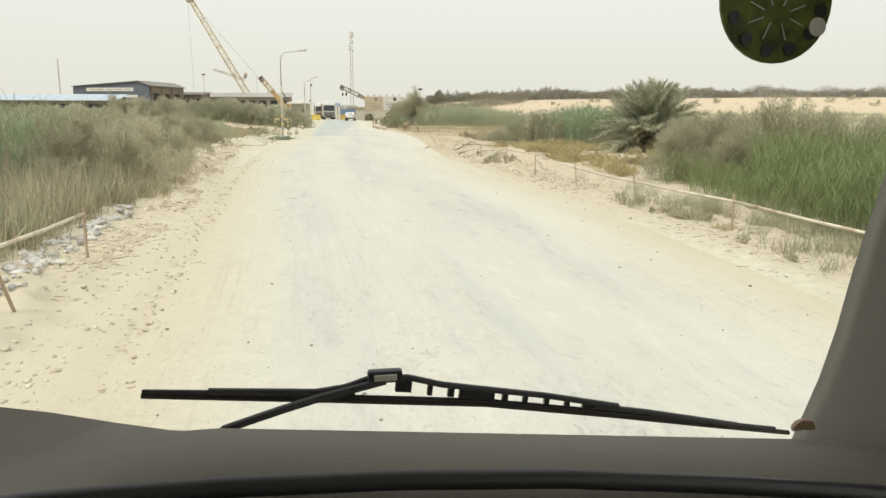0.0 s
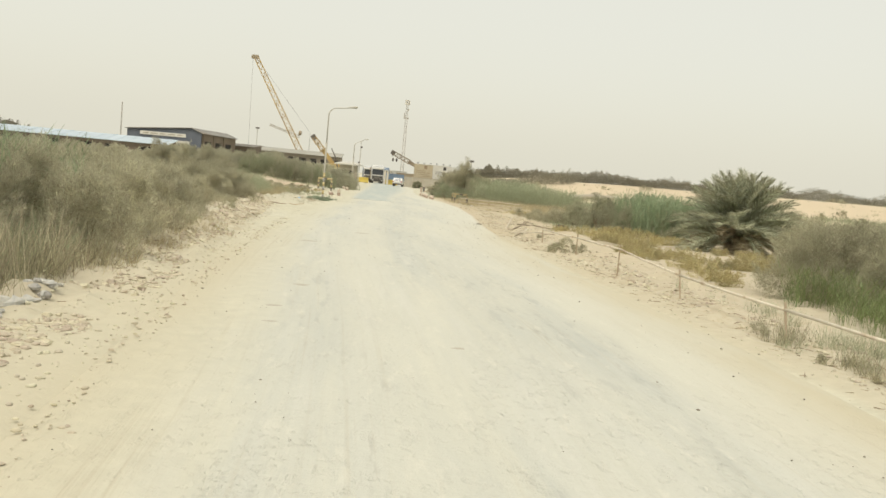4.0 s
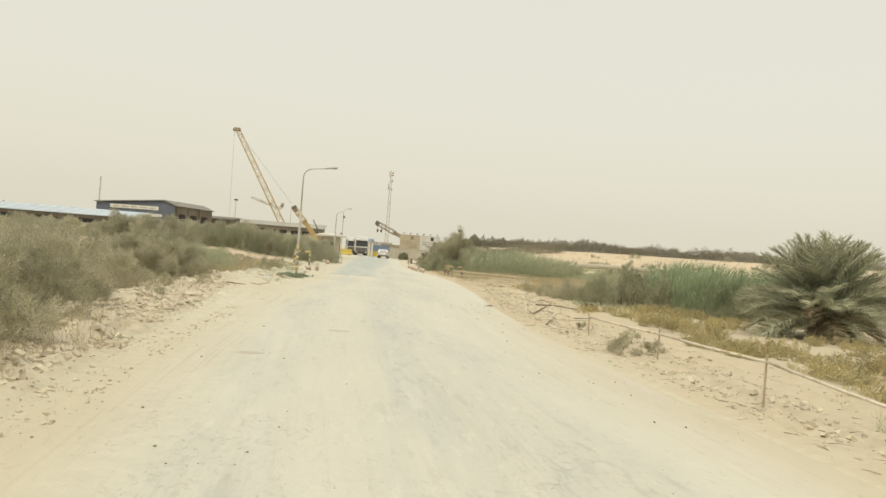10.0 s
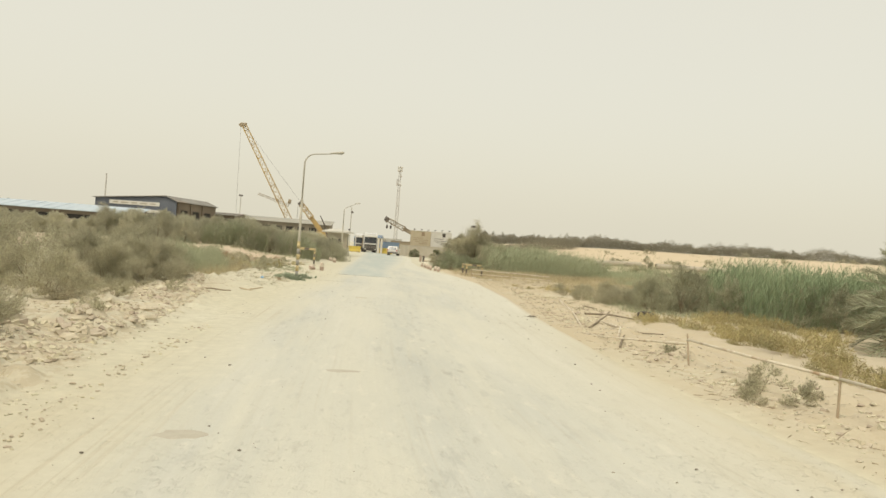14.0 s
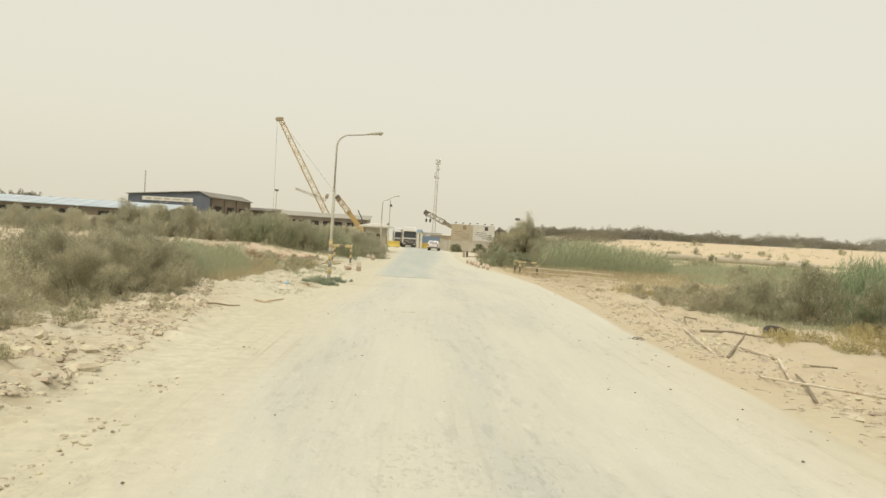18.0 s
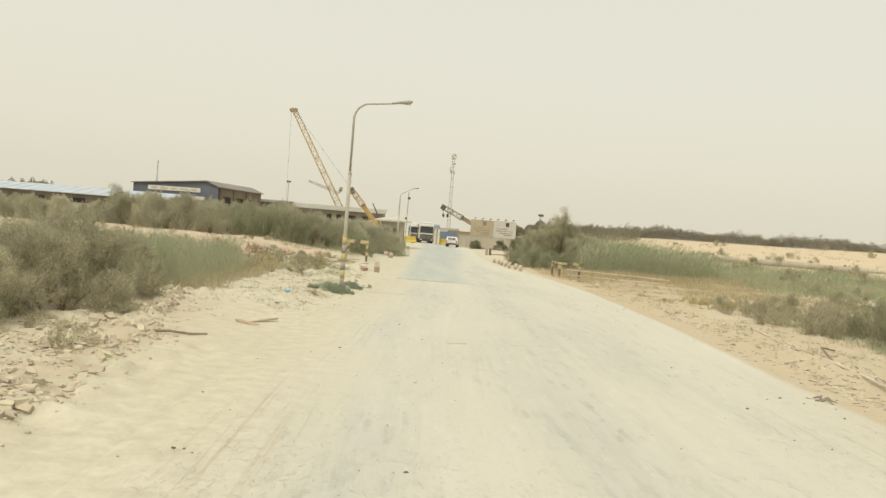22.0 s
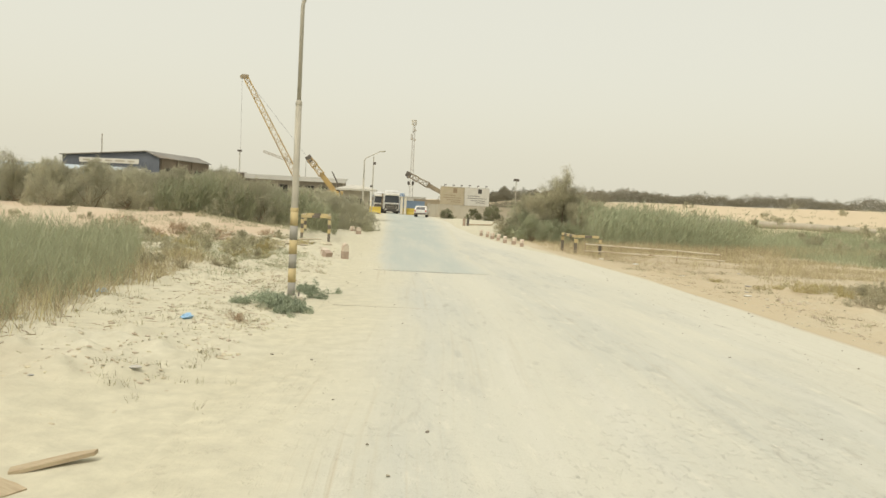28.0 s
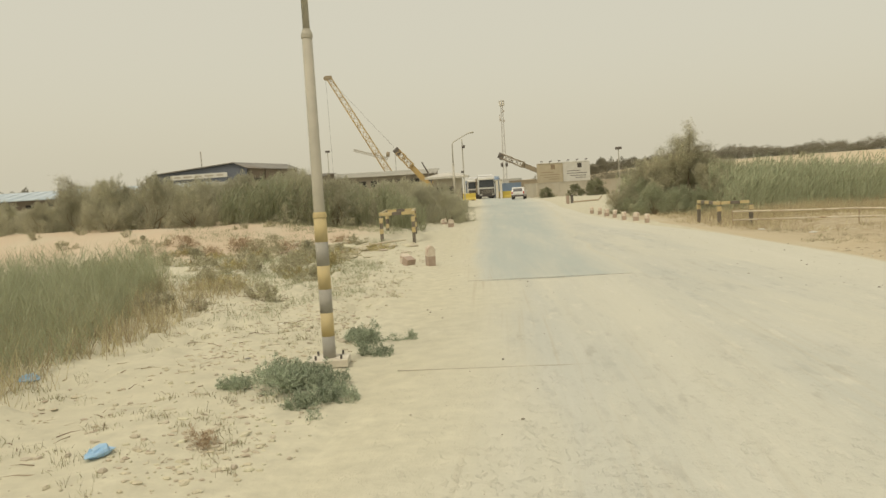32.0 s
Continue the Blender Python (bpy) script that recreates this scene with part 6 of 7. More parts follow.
# ---- cranes and masts ----
def lattice(sh, p, q, w0, w1, bays, chord=0.06, lace=0.03):
    """A four-chord lattice beam from p to q."""
    p, q = Vector(p), Vector(q)
    d = (q - p).normalized()
    s = d.cross(Vector((0, 1, 0))).normalized() if abs(d.y) < 0.9 else d.cross(Vector((1, 0, 0))).normalized()
    u = d.cross(s).normalized()
    corner = lambda t, i: p + (q - p) * t + (s * (1, -1, -1, 1)[i] + u * (1, 1, -1, -1)[i]) * (w0 + (w1 - w0) * t) / 2
    for i in range(4):
        sh.tube([corner(0, i), corner(1, i)], chord, None, 4)
    for k in range(bays):
        for i in range(4):
            j = (i + 1) % 4
            a_, b_ = (i, j) if k % 2 else (j, i)
            sh.tube([corner(k / bays, a_), corner((k + 1) / bays, b_)], lace, None, 3, False)
        if k % 3 == 0:
            for i in range(4):
                sh.tube([corner(k / bays, i), corner(k / bays, (i + 1) % 4)], lace, None, 3, False)
    return sh


def lattice_crane():
    e = thing("lattice_crane", "yellow lattice-boom crawler crane with hanging hook line", "crane")
    tip, foot = Vector((-45.6, 352, 47.4)), Vector((-22.8, 352, 6.5))
    part("boom", lattice(Shape(), foot, tip, 2.4, 1.7, 22, 0.21, 0.095), CRANE_YELLOW, e)
    part("boom_head", Shape().box(tip + Vector((-0.3, 0, 0.4)), (2.6, 1.6, 1.5), bevel=0.2).lathe([(0.8, -0.5), (0.8, 0.5)], 14, tip + Vector((-1.4, 0, 0.2)), Matrix.Rotation(math.pi / 2, 4, "X")), CRANE_TAN, e, "weathered sheave head")
    part("jib", lattice(Shape(), (-25, 352, 15.2), (-38.0, 352, 19.3), 0.9, 0.7, 9, 0.12, 0.06), CRANE_TAN, e)
    part("counter_jib", Shape().tube([(-25.2, 352, 17.0), (-24.0, 352, 16.8)], 1.0, None, 10), CRANE_TAN, e)
    part("pendant", Shape().tube([tip, (-14.5, 352, 10.5)], 0.05, None, 4), STEEL_DARK, e)
    part("hoist_line", Shape().tube([tip + Vector((-1.4, 0, -0.4)), (-46.5, 352, 8.8)], 0.05, None, 4), STEEL_DARK, e)
    part("hook", Shape().lathe([(0.1, 8.9), (0.7, 8.2), (0.7, 6.8), (0.2, 6.0)], 10, (-46.5, 352, 0)), STEEL_DARK, e)
    part("cabin", Shape().box((-20, 352, 5), (7, 3.2, 4.0), bevel=0.3), CRANE_YELLOW, e)
    part("crawler", Shape().box((-20, 352, 1.5), (8, 5.5, 3.0), bevel=0.6), STEEL_DARK, e)
    part("gantry", Shape().tube([(-18, 352, 7), (-14.5, 352, 10.5)], 0.2, None, 6), CRANE_YELLOW, e)


lattice_crane()


def telescopic_crane(at_tip, at_foot, r_, m_, label, hook, braced=False):
    e = thing("mobile_crane", label, "crane")
    t, f_ = Vector(at_tip), Vector(at_foot)
    d = t - f_
    q = d.to_track_quat("X", "Z").to_matrix().to_4x4()
    for k, (a_, b_) in enumerate(((0.0, 0.55), (0.52, 0.8), (0.78, 1.0))):
        c = f_ + d * (a_ + b_) / 2
        if braced and k:
            part("boom_section", lattice(Shape(), f_ + d * a_, f_ + d * b_, r_ * 1.5, r_ * 1.1, 3, 0.13, 0.07), m_, e)
            continue
        part("boom_section", Shape().box(c, (d.length * (b_ - a_), r_ * (1 - 0.17 * k), r_ * 1.25 * (1 - 0.17 * k)), q, 0.05), m_, e)
    part("boom_head", Shape().box(t, (r_ * 1.6, r_ * 1.1, r_ * 1.5), q, 0.08).lathe([(r_ * 0.5, -r_ * 0.6), (r_ * 0.5, r_ * 0.6)], 12, t + Vector((0, 0, -r_ * 0.6)), Matrix.Rotation(math.pi / 2, 4, "X")), STEEL_DARK, e, "dark sheave head")
    part("lift_cylinder", Shape().tube([f_ + d * 0.45, f_ + d * 0.1 + Vector((-d.x * 0.25, 0, -1.6))], r_ * 0.22, None, 8), STEEL_DARK, e)
    for k in range(hook):
        p = t + Vector((0.1 - 0.9 * k * (1 if d.x < 0 else -1) * -1, 0, -0.5))
        part("hook", Shape().tube([p, p + Vector((0, 0, -0.9))], 0.03, None, 4).lathe([(0.05, 0), (0.24, -0.2), (0.24, -0.6), (0.06, -0.9)], 8, p + Vector((0, 0, -0.8))), STEEL_DARK, e)
    b_ = Vector((f_.x, f_.y, 0))
    part("upper_body", Shape().box(b_ + Vector((0.8, 0, max(2.2, f_.z - 0.6))), (4.4, 2.5, 1.5), bevel=0.15), m_, e)
    part("cab", Shape().box(b_ + Vector((-1.6, -0.9, 2.6)), (1.6, 1.0, 1.5), bevel=0.12), CAR_WHITE, e)
    part("chassis", Shape().box(b_ + Vector((0, 0, 1.35)), (10.5, 2.5, 0.9), bevel=0.1), m_, e)
    for k in range(4):
        for sy in (-1.25, 1.25):
            part("wheel", Shape().lathe([(0.3, -0.2), (0.58, -0.2), (0.62, -0.1), (0.62, 0.1), (0.58, 0.2), (0.3, 0.2)], 16, b_ + Vector((-4 + 2.6 * k, sy, 0.6)), Matrix.Rotation(math.pi / 2, 4, "X")), RUBBER, e)


telescopic_crane((-9.5, 187, 9.2), (-4.6, 187, 3.4), 0.75, CRANE_YELLOW, "yellow crane with a braced boom parked in the yard", 0, True)
telescopic_crane((9.7, 200, 7.8), (18.6, 200, 3.6), 0.7, CRANE_TAN, "tan telescopic crane with a lowered boom", 2, True)
e = thing("excavator_arm", "short raised dark machine arm above the yard wall", "machine", (-4.2, 182, 0))
part("arm", Shape().tube([(1.0, 0, 2.0), (0.0, 0, 5.2), (-0.9, 0, 6.9)], 0.16, 0.1, 6), STEEL_DARK, e)
part("base", Shape().box((1.0, 0, 1.2), (2.4, 2.0, 2.4), bevel=0.2), CRANE_YELLOW, e)


def telecom_tower(at, h):
    e = thing("telecom_tower", "slim lattice telecom tower with panel antennas", "tower", at)
    part("mast", lattice(Shape(), (0, 0, -0.2), (0, 0, h), 1.8, 0.9, 34, 0.11, 0.05), TOWER_STEEL, e)
    for k in range(6):
        a_ = k * math.pi / 3
        part("panel_antenna", Shape().box((1.15 * math.cos(a_), 1.15 * math.sin(a_), h - 0.6), (0.4, 0.4, 2.6), Matrix.Rotation(a_, 4, "Z"), 0.05), SIGN_WHITE, e)
    part("headframe", Shape().lathe([(1.2, h - 1.9), (1.2, h - 1.8)], 12).lathe([(1.2, h + 0.4), (1.2, h + 0.5)], 12), TOWER_STEEL, e)
    for z, x in ((h - 4.6, 0.7), (h - 9.0, -0.9), (h - 9.4, 0.7)):
        part("dish", Shape().lathe([(0.2, -0.2), (0.52, 0.0), (0.54, 0.2), (0.1, 0.25)], 14, (x, -0.8, z), Matrix.Rotation(math.pi / 2, 4, "X")), TOWER_STEEL, e)
    part("side_antenna", Shape().box((-1.2, 0, h - 8), (0.4, 0.4, 3.4), bevel=0.05), TOWER_STEEL, e)


telecom_tower((26.6, 437, 0), 43.6)
for x, y, h in ((-118, 413, 26.5), (-62, 300, 12), (-13, 230, 11.5)):
    e = thing("radio_mast", "thin distant radio mast", "mast", (x, y, 0))
    part("mast", lattice(Shape(), (0, 0, 0), (0, 0, h), 0.5, 0.3, 16, 0.07, 0.03) if h > 20 else Shape().tube([(0, 0, 0), (0, 0, h)], 0.12, 0.05, 6), TOWER_STEEL, e)


# ---- vehicles ----
def wheel(e, c, r_, w):
    t = part("wheel", Shape().lathe([(r_ * 0.55, -w / 2), (r_ * 0.93, -w / 2), (r_, -w * 0.3), (r_, w * 0.3), (r_ * 0.93, w / 2), (r_ * 0.55, w / 2)], 20, c, Matrix.Rotation(math.pi / 2, 4, "Y")), RUBBER, e)
    part("rim", Shape().lathe([(r_ * 0.2, -w * 0.4), (r_ * 0.54, -w * 0.5), (r_ * 0.54, w * 0.5), (r_ * 0.2, w * 0.4)], 14, c, Matrix.Rotation(math.pi / 2, 4, "Y")), GALV, t)


def suv(at, turn):
    """White estate car, its tail towards -y."""
    e = thing("car", "white five-door off-road car seen from behind", "car", at, turn)
    side = [(-2.2, 0.42), (-2.28, 0.75), (-2.2, 1.05), (-2.05, 1.1), (-1.75, 1.62), (-1.5, 1.7), (0.15, 1.68), (0.4, 1.62), (1.0, 1.12), (2.05, 0.98), (2.25, 0.78), (2.25, 0.42)]
    bm_ = Shape()
    n = len(side)
    rows = []
    for x, squeeze in ((-0.9, 0.0), (-0.86, 1.0), (0.86, 1.0), (0.9, 0.0)):
        rows.append([(x * (0.86 if z > 1.3 else 1.0), y, z) for y, z in side])
    vs = [p for r_ in rows for p in r_]
    fs = [tuple(range(n)), tuple(range(4 * n - 1, 3 * n - 1, -1))] + [(i * n + j, i * n + (j + 1) % n, i * n + n + (j + 1) % n, i * n + n + j) for i in range(3) for j in range(n)]
    part("body", bm_.add(vs, fs), CAR_WHITE, e)
    part("rear_window", Shape().add([(-0.66, -2.06, 1.14), (0.66, -2.06, 1.14), (0.6, -1.80, 1.56), (-0.6, -1.80, 1.56)], [(0, 1, 2, 3)]), GLASS, e)
    part("windscreen", Shape().add([(-0.7, 0.98, 1.16), (0.7, 0.98, 1.16), (0.66, 0.47, 1.58), (-0.66, 0.47, 1.58)], [(0, 1, 2, 3)]), GLASS, e)
    for sx in (-1, 1):
        part("side_window", Shape().add([(sx * 0.885, -1.85, 1.14), (sx * 0.885, 0.85, 1.14), (sx * 0.79, 0.35, 1.56), (sx * 0.79, -1.65, 1.56)], [(0, 1, 2, 3)]), GLASS, e)
        part("tail_lamp", Shape().box((sx * 0.78, -2.2, 0.98), (0.16, 0.16, 0.3), bevel=0.02), LENS_RED, e)
        part("mirror", Shape().box((sx * 1.0, 0.75, 1.15), (0.2, 0.12, 0.16), bevel=0.03), CAR_WHITE, e)
        for y in (-1.35, 1.4):
            wheel(e, (sx * 0.8, y, 0.36), 0.36, 0.24)
    part("bumper", Shape().box((0, -2.27, 0.55), (1.76, 0.16, 0.24), bevel=0.05), STEEL_DARK, e)
    part("number_plate", Shape().box((0, -2.3, 0.85), (0.5, 0.02, 0.12)), SIGN_WHITE, e)


suv((9.15, 157.0, 0), -9)


def truck(at, turn, paint, label, load):
    """Cab-over truck, front towards -y."""
    e = thing("truck", label, "truck", at, turn)
    part("cab", Shape().prism([(-1.05, 0.75), (-1.1, 1.6), (-0.95, 3.3), (-0.7, 3.55), (1.0, 3.6), (1.05, 0.75)], -1.22, 1.22, "x"), paint, e)
    part("windscreen", Shape().add([(-1.14, -1.125, 1.85), (1.14, -1.125, 1.85), (1.08, -0.985, 3.0), (-1.08, -0.985, 3.0)], [(0, 1, 2, 3)]), GLASS, e)
    part("grille", Shape().box((0, -1.1, 1.2), (2.2, 0.1, 0.8), bevel=0.03), INK, e)
    for k in range(3):
        part("grille_bar", Shape().box((0, -1.17, 0.95 + 0.17 * k), (1.9, 0.04, 0.04)), GALV, e)
    part("badge", Shape().box((0, -1.16, 1.6), (0.3, 0.02, 0.16), bevel=0.01), GALV, e)
    part("bumper", Shape().box((0, -1.15, 0.6), (2.44, 0.3, 0.46), bevel=0.06), INK, e)
    part("sun_visor", Shape().box((0, -1.1, 3.12), (2.36, 0.4, 0.22), bevel=0.03), SIGN_WHITE, e, "white sun visor")
    part("wind_deflector", Shape().prism([(-0.75, 3.6), (0.6, 3.9), (0.9, 3.9), (0.9, 3.62)], -1.1, 1.1, "x"), paint, e, "roof deflector")
    for k in (-0.7, 0.0, 0.7):
        part("wiper", Shape().tube([(k, -1.15, 1.84), (k + 0.4, -1.135, 2.25)], 0.02, None, 5), RUBBER, e)
    for sx in (-1, 1):
        part("headlight", Shape().box((sx * 0.93, -1.31, 0.68), (0.36, 0.05, 0.2), bevel=0.02), GREEN_PLASTIC, e)
        part("mirror", Shape().box((sx * 1.45, -1.15, 2.5), (0.16, 0.14, 0.62), bevel=0.03).tube([(sx * 1.2, -1.0, 2.7), (sx * 1.45, -1.15, 2.7)], 0.025, None, 5), STEEL_DARK, e)
        for y in (0.0, 3.6, 5.0):
            wheel(e, (sx * 1.0, y, 0.52), 0.52, 0.32)
    part("chassis", Shape().box((0, 3.0, 0.85), (0.9, 7.0, 0.3)), STEEL_DARK, e)
    part("load_body", Shape().box((0, 3.8, 2.2), (2.45, 5.0, 2.2), bevel=0.04), load or CRANE_TAN, e)
    return e


truck((5.5, 178, 0), 3, CAR_WHITE, "white cab-over truck waiting at the gate", None).scale = (1.1, 1.1, 1.05)
truck((3.75, 183, 0), 2, CAR_WHITE, "white and dark truck waiting beside another", CAR_BLUE).scale = (1.0, 1.0, 0.98)
truck((7.7, 197, 0), -10, CAR_BLUE, "blue truck parked farther inside the yard", SIGN_WHITE)


def skip_box(at, turn, s_, m_, label):
    """Open steel container with ribbed sides."""
    e = thing("skip_container", label, "container", at, turn)
    w, d, h = s_
    part("side", Shape().box((0, -d / 2, h / 2 + 0.1), (w, 0.08, h)), m_, e)
    part("side", Shape().box((0, d / 2, h / 2 + 0.1), (w, 0.08, h)), m_, e)
    for sx in (-1, 1):
        part("end", Shape().box((sx * (w / 2 - 0.04), 0, h / 2 + 0.1), (0.08, d - 0.1, h)), m_, e)
    part("floor", Shape().box((0, 0, 0.1), (w - 0.18, d - 0.1, 0.2)), STEEL_DARK, e)
    for k in range(6):
        part("rib", Shape().box((-w / 2 + (k + 0.5) * w / 6, -d / 2 - 0.07, h / 2 + 0.1), (0.1, 0.06, h)), m_, e)
    part("rim", Shape().box((0, -d / 2 - 0.06, h + 0.1), (w + 0.1, 0.1, 0.12)), m_, e)


skip_box((9.6, 186, 0), 4, (4.6, 2.4, 2.3), CAR_BLUE, "faded blue steel container in the yard")
skip_box((13.4, 194, 0), -3, (5.6, 2.4, 2.7), CRANE_TAN, "tan steel container below the crane boom")
skip_box((11.2, 205, 0), 6, (5.0, 2.4, 3.2), SIGN_WHITE, "white steel container farther in the yard")

# ---- loose things on the ground ----
rk = random.Random(9)
for x, y, s, m_, lab in ((-3.75, 33.3, 0.26, STONE_PALE, "pale flat rock on the verge"), (-3.65, 37.8, 0.22, STONE_PALE, "pale flat rock on the verge"), (-3.35, 36.8, 0.24, STONE_PALE, "pale broken slab on the verge"),
                         (-6.0, 41.2, 0.42, STONE_PALE, "long pale slab below the bushes"), (-4.3, 30.5, 0.3, STONE_PALE, "pale rock among the clods"), 
                         (17.2, 44.0, 0.6, STONE_PALE, "rounded sandy boulder near the palm"), (7.35, 36.2, 0.2, STONE_PALE, "pale stone below the fence end")):
    solo("rock", Shape().rock((0, 0, 0), (s, s * 0.7, s * 0.45), rk), m_, lab, "rock", at=(x, y, ground_z(x, y)), turn=rk.uniform(0, 180))


def plank(at, l_, w, t, turn, tilt, m_, label):
    solo("plank", Shape().prism([(-l_ / 2, -w / 2), (-l_ * 0.3, -w * 0.55), (l_ * 0.45, -w * 0.4), (l_ / 2, w * 0.1), (l_ * 0.2, w / 2), (-l_ * 0.48, w * 0.4)], 0, t, "z"), m_, label, "board", at=at, turn=turn).rotation_euler.y = radians(tilt)


plank((-2.8, 48.7, ground_z(-2.8, 48.7) + 0.01), 0.55, 0.2, 0.03, 150, -6, BOARD, "broken pale board lying on the verge")
plank((-2.5, 49.1, ground_z(-2.5, 49.1) + 0.02), 0.6, 0.12, 0.03, 20, -9, BOARD, "broken pale board lying on the verge")
plank((1.45, 47.5, road_z(1.45, 47.5) - 0.004), 0.42, 0.07, 0.014, 12, -1, STONE_PALE, "flat splinter of board on the road")


def road_patch(x, y, a_, b_, label, seed):
    """A low scab of dried mud with a feathered rim."""
    q = random.Random(seed)
    ring = [(q.uniform(0.8, 1.2), 6.2832 * k / 14) for k in range(14)]
    vs = [(0, 0, 0.006)]
    for s_, z in ((0.6, 0.005), (1.0, -0.006)):
        vs += [(a_ * s_ * r_ * math.cos(t_), b_ * s_ * r_ * math.sin(t_), z) for r_, t_ in ring]
    fs = [(0, 1 + k, 1 + (k + 1) % 14) for k in range(14)] + [(1 + k, 15 + k, 15 + (k + 1) % 14, 1 + (k + 1) % 14) for k in range(14)]
    solo("road_patch", Shape().add(vs, fs), CRUST, label, "mud patch", smooth=True, at=(x, y, road_z(x, y) + 0.003))


for k, (x, y, a_, b_) in enumerate(((0.88, 31.65, 0.28, 0.15), (-0.33, 19.0, 0.17, 0.12), (-0.58, 16.8, 0.14, 0.09), (1.9, 14.6, 0.1, 0.05), (-0.5, 15.6, 0.13, 0.05), (-0.7, 27.5, 0.3, 0.2))):
    road_patch(x, y, a_, b_, "dull brown mud patch stuck to the road", k)
solo("road_seam", Shape().prism([(-1.15, -0.004), (-0.3, -0.012), (0.6, -0.002), (1.15, -0.006), (1.15, 0.004), (0.2, 0.008), (-0.4, -0.002), (-1.15, 0.006)], -0.01, 0.0015, "z"), CRUST, "thin faint seam across the road", "seam", at=(0.4, 58.1, road_z(0.4, 58.1)), turn=-5)
solo("asphalt_lip", Shape().prism([(-1.75, -0.004), (-0.6, -0.016), (0.5, -0.004), (1.7, -0.002), (1.7, 0.006), (-0.2, 0.007), (-1.75, 0.008)], 0, 0.006, "z"), STONE_DARK, "dark worn lip where the asphalt overlay begins", "seam", at=(1.95, 65.85, 0.045), turn=-4)


def bag(at, s, m_, label, seed):
    g_ = np.random.default_rng(seed)
    sh = Shape()
    n, k_ = 9, 5
    vs = [(s * (0.25 + 0.75 * math.sin(math.pi * (i + 0.5) / k_)) * math.cos(6.283 * j / n) * g_.uniform(0.7, 1.25), s * 0.6 * (0.25 + 0.75 * math.sin(math.pi * (i + 0.5) / k_)) * math.sin(6.283 * j / n) * g_.uniform(0.7, 1.25), s * 0.6 * i / (k_ - 1) * g_.uniform(0.55, 1.35) - 0.01) for i in range(k_) for j in range(n)]
    fs = [(i * n + j, i * n + (j + 1) % n, i * n + n + (j + 1) % n, i * n + n + j) for i in range(k_ - 1) for j in range(n)] + [tuple(range((k_ - 1) * n, k_ * n))]
    solo("plastic_bag", sh.add(vs, fs), m_, label, "plastic bag", at=at, turn=g_.uniform(0, 90))


bag((-2.95, 55.6, ground_z(-2.95, 55.6)), 0.14, BAG_BLUE, "crumpled light blue plastic bag on the sand", 1)
bag((-5.2, 58.6, ground_z(-5.2, 58.6)), 0.15, BAG_BLUE, "crumpled light blue plastic bag by the reeds", 2)
for k, (x, y, s_) in enumerate(((-3.85, 13.2, 0.16), (-3.6, 13.7, 0.14), (-3.7, 14.4, 0.17), (-3.72, 15.3, 0.2), (-3.6, 15.7, 0.15), (-3.55, 16.2, 0.13), (-3.9, 12.7, 0.12))):
    bag((x, y, ground_z(x, y)), s_, LITTER, "crumpled dusty white plastic sheet at the grass edge", 20 + k)
lt = Shape()
for k in range(80):
    y = rk.uniform(8.3, 17.0)
    x = -3.25 - abs(rk.gauss(0, 0.3)) - 0.03 * (y - 8)
    s = rk.uniform(0.03, 0.1)
    for q in range(2):
        lt.rock((x + rk.gauss(0, s * 0.6), y + rk.gauss(0, s * 0.6), ground_z(x, y) + s * 0.35), (s * rk.uniform(0.5, 1.3), s * rk.uniform(0.4, 1.0), s * rk.uniform(0.5, 1.2)), rk)
for k in range(26):
    x, y = rk.uniform(-8, -2), rk.uniform(22, 62)
    if x < interp(y, LEFT_EDGE) - 0.8:
        s = rk.uniform(0.02, 0.06)
        lt.rock((x, y, ground_z(x, y) + s * 0.3), (s * 1.6, s, s * 0.5), rk)
for k in range(9):
    x, y = rk.uniform(9.5, 15), rk.uniform(60, 79)
    s = rk.uniform(0.04, 0.1)
    lt.rock((x, y, ground_z(x, y) + s * 0.3), (s * 1.6, s, s * 0.5), rk)
solo("litter", lt, LITTER, "scattered white and grey plastic litter at the grass edge", "litter", "stuff")


def stick(pts, r_, label, m_=None):
    solo("fallen_branch", Shape().tube([(x, y, ground_z(x, y) + z) for x, y, z in pts], r_, r_ * 0.6, 7), m_ or BARK, label, "branch")


stick([(7.4, 37.2, 0.03), (7.9, 38.4, 0.12), (8.4, 39.6, 0.05)], 0.03, "bent dry branch by the fence end")
stick([(8.05, 35.0, 0.4), (7.9, 37.5, 0.2), (7.6, 39.9, 0.03)], 0.028, "fallen pipe rail lying on the sand", PIPE)
stick([(8.0, 39.0, 0.02), (8.8, 41.0, 0.06), (9.3, 44.6, 0.03)], 0.035, "long fallen pale pole on the sand", PIPE)
stick([(8.2, 42.0, 0.02), (9.2, 43.4, 0.3), (9.4, 43.7, 0.45)], 0.035, "dry forked branch on the sand")
stick([(9.1, 43.0, 0.02), (9.6, 41.9, 0.04), (10.2, 41.2, 0.02)], 0.03, "dry branch on the sand")
stick([(9.5, 46.5, 0.03), (10.6, 46.9, 0.06), (11.4, 46.6, 0.1)], 0.04, "dark dry branch on the sand")
stick([(9.2, 46.1, 0.05), (10.1, 51.3, 0.06), (10.8, 54.5, 0.04)], 0.032, "long fallen pale pole on the sand", PIPE)
stick([(8.0, 42.2, 0.04), (9.0, 46.4, 0.05), (10.9, 54.7, 0.04)], 0.03, "long fallen pale pole on the sand", PIPE)
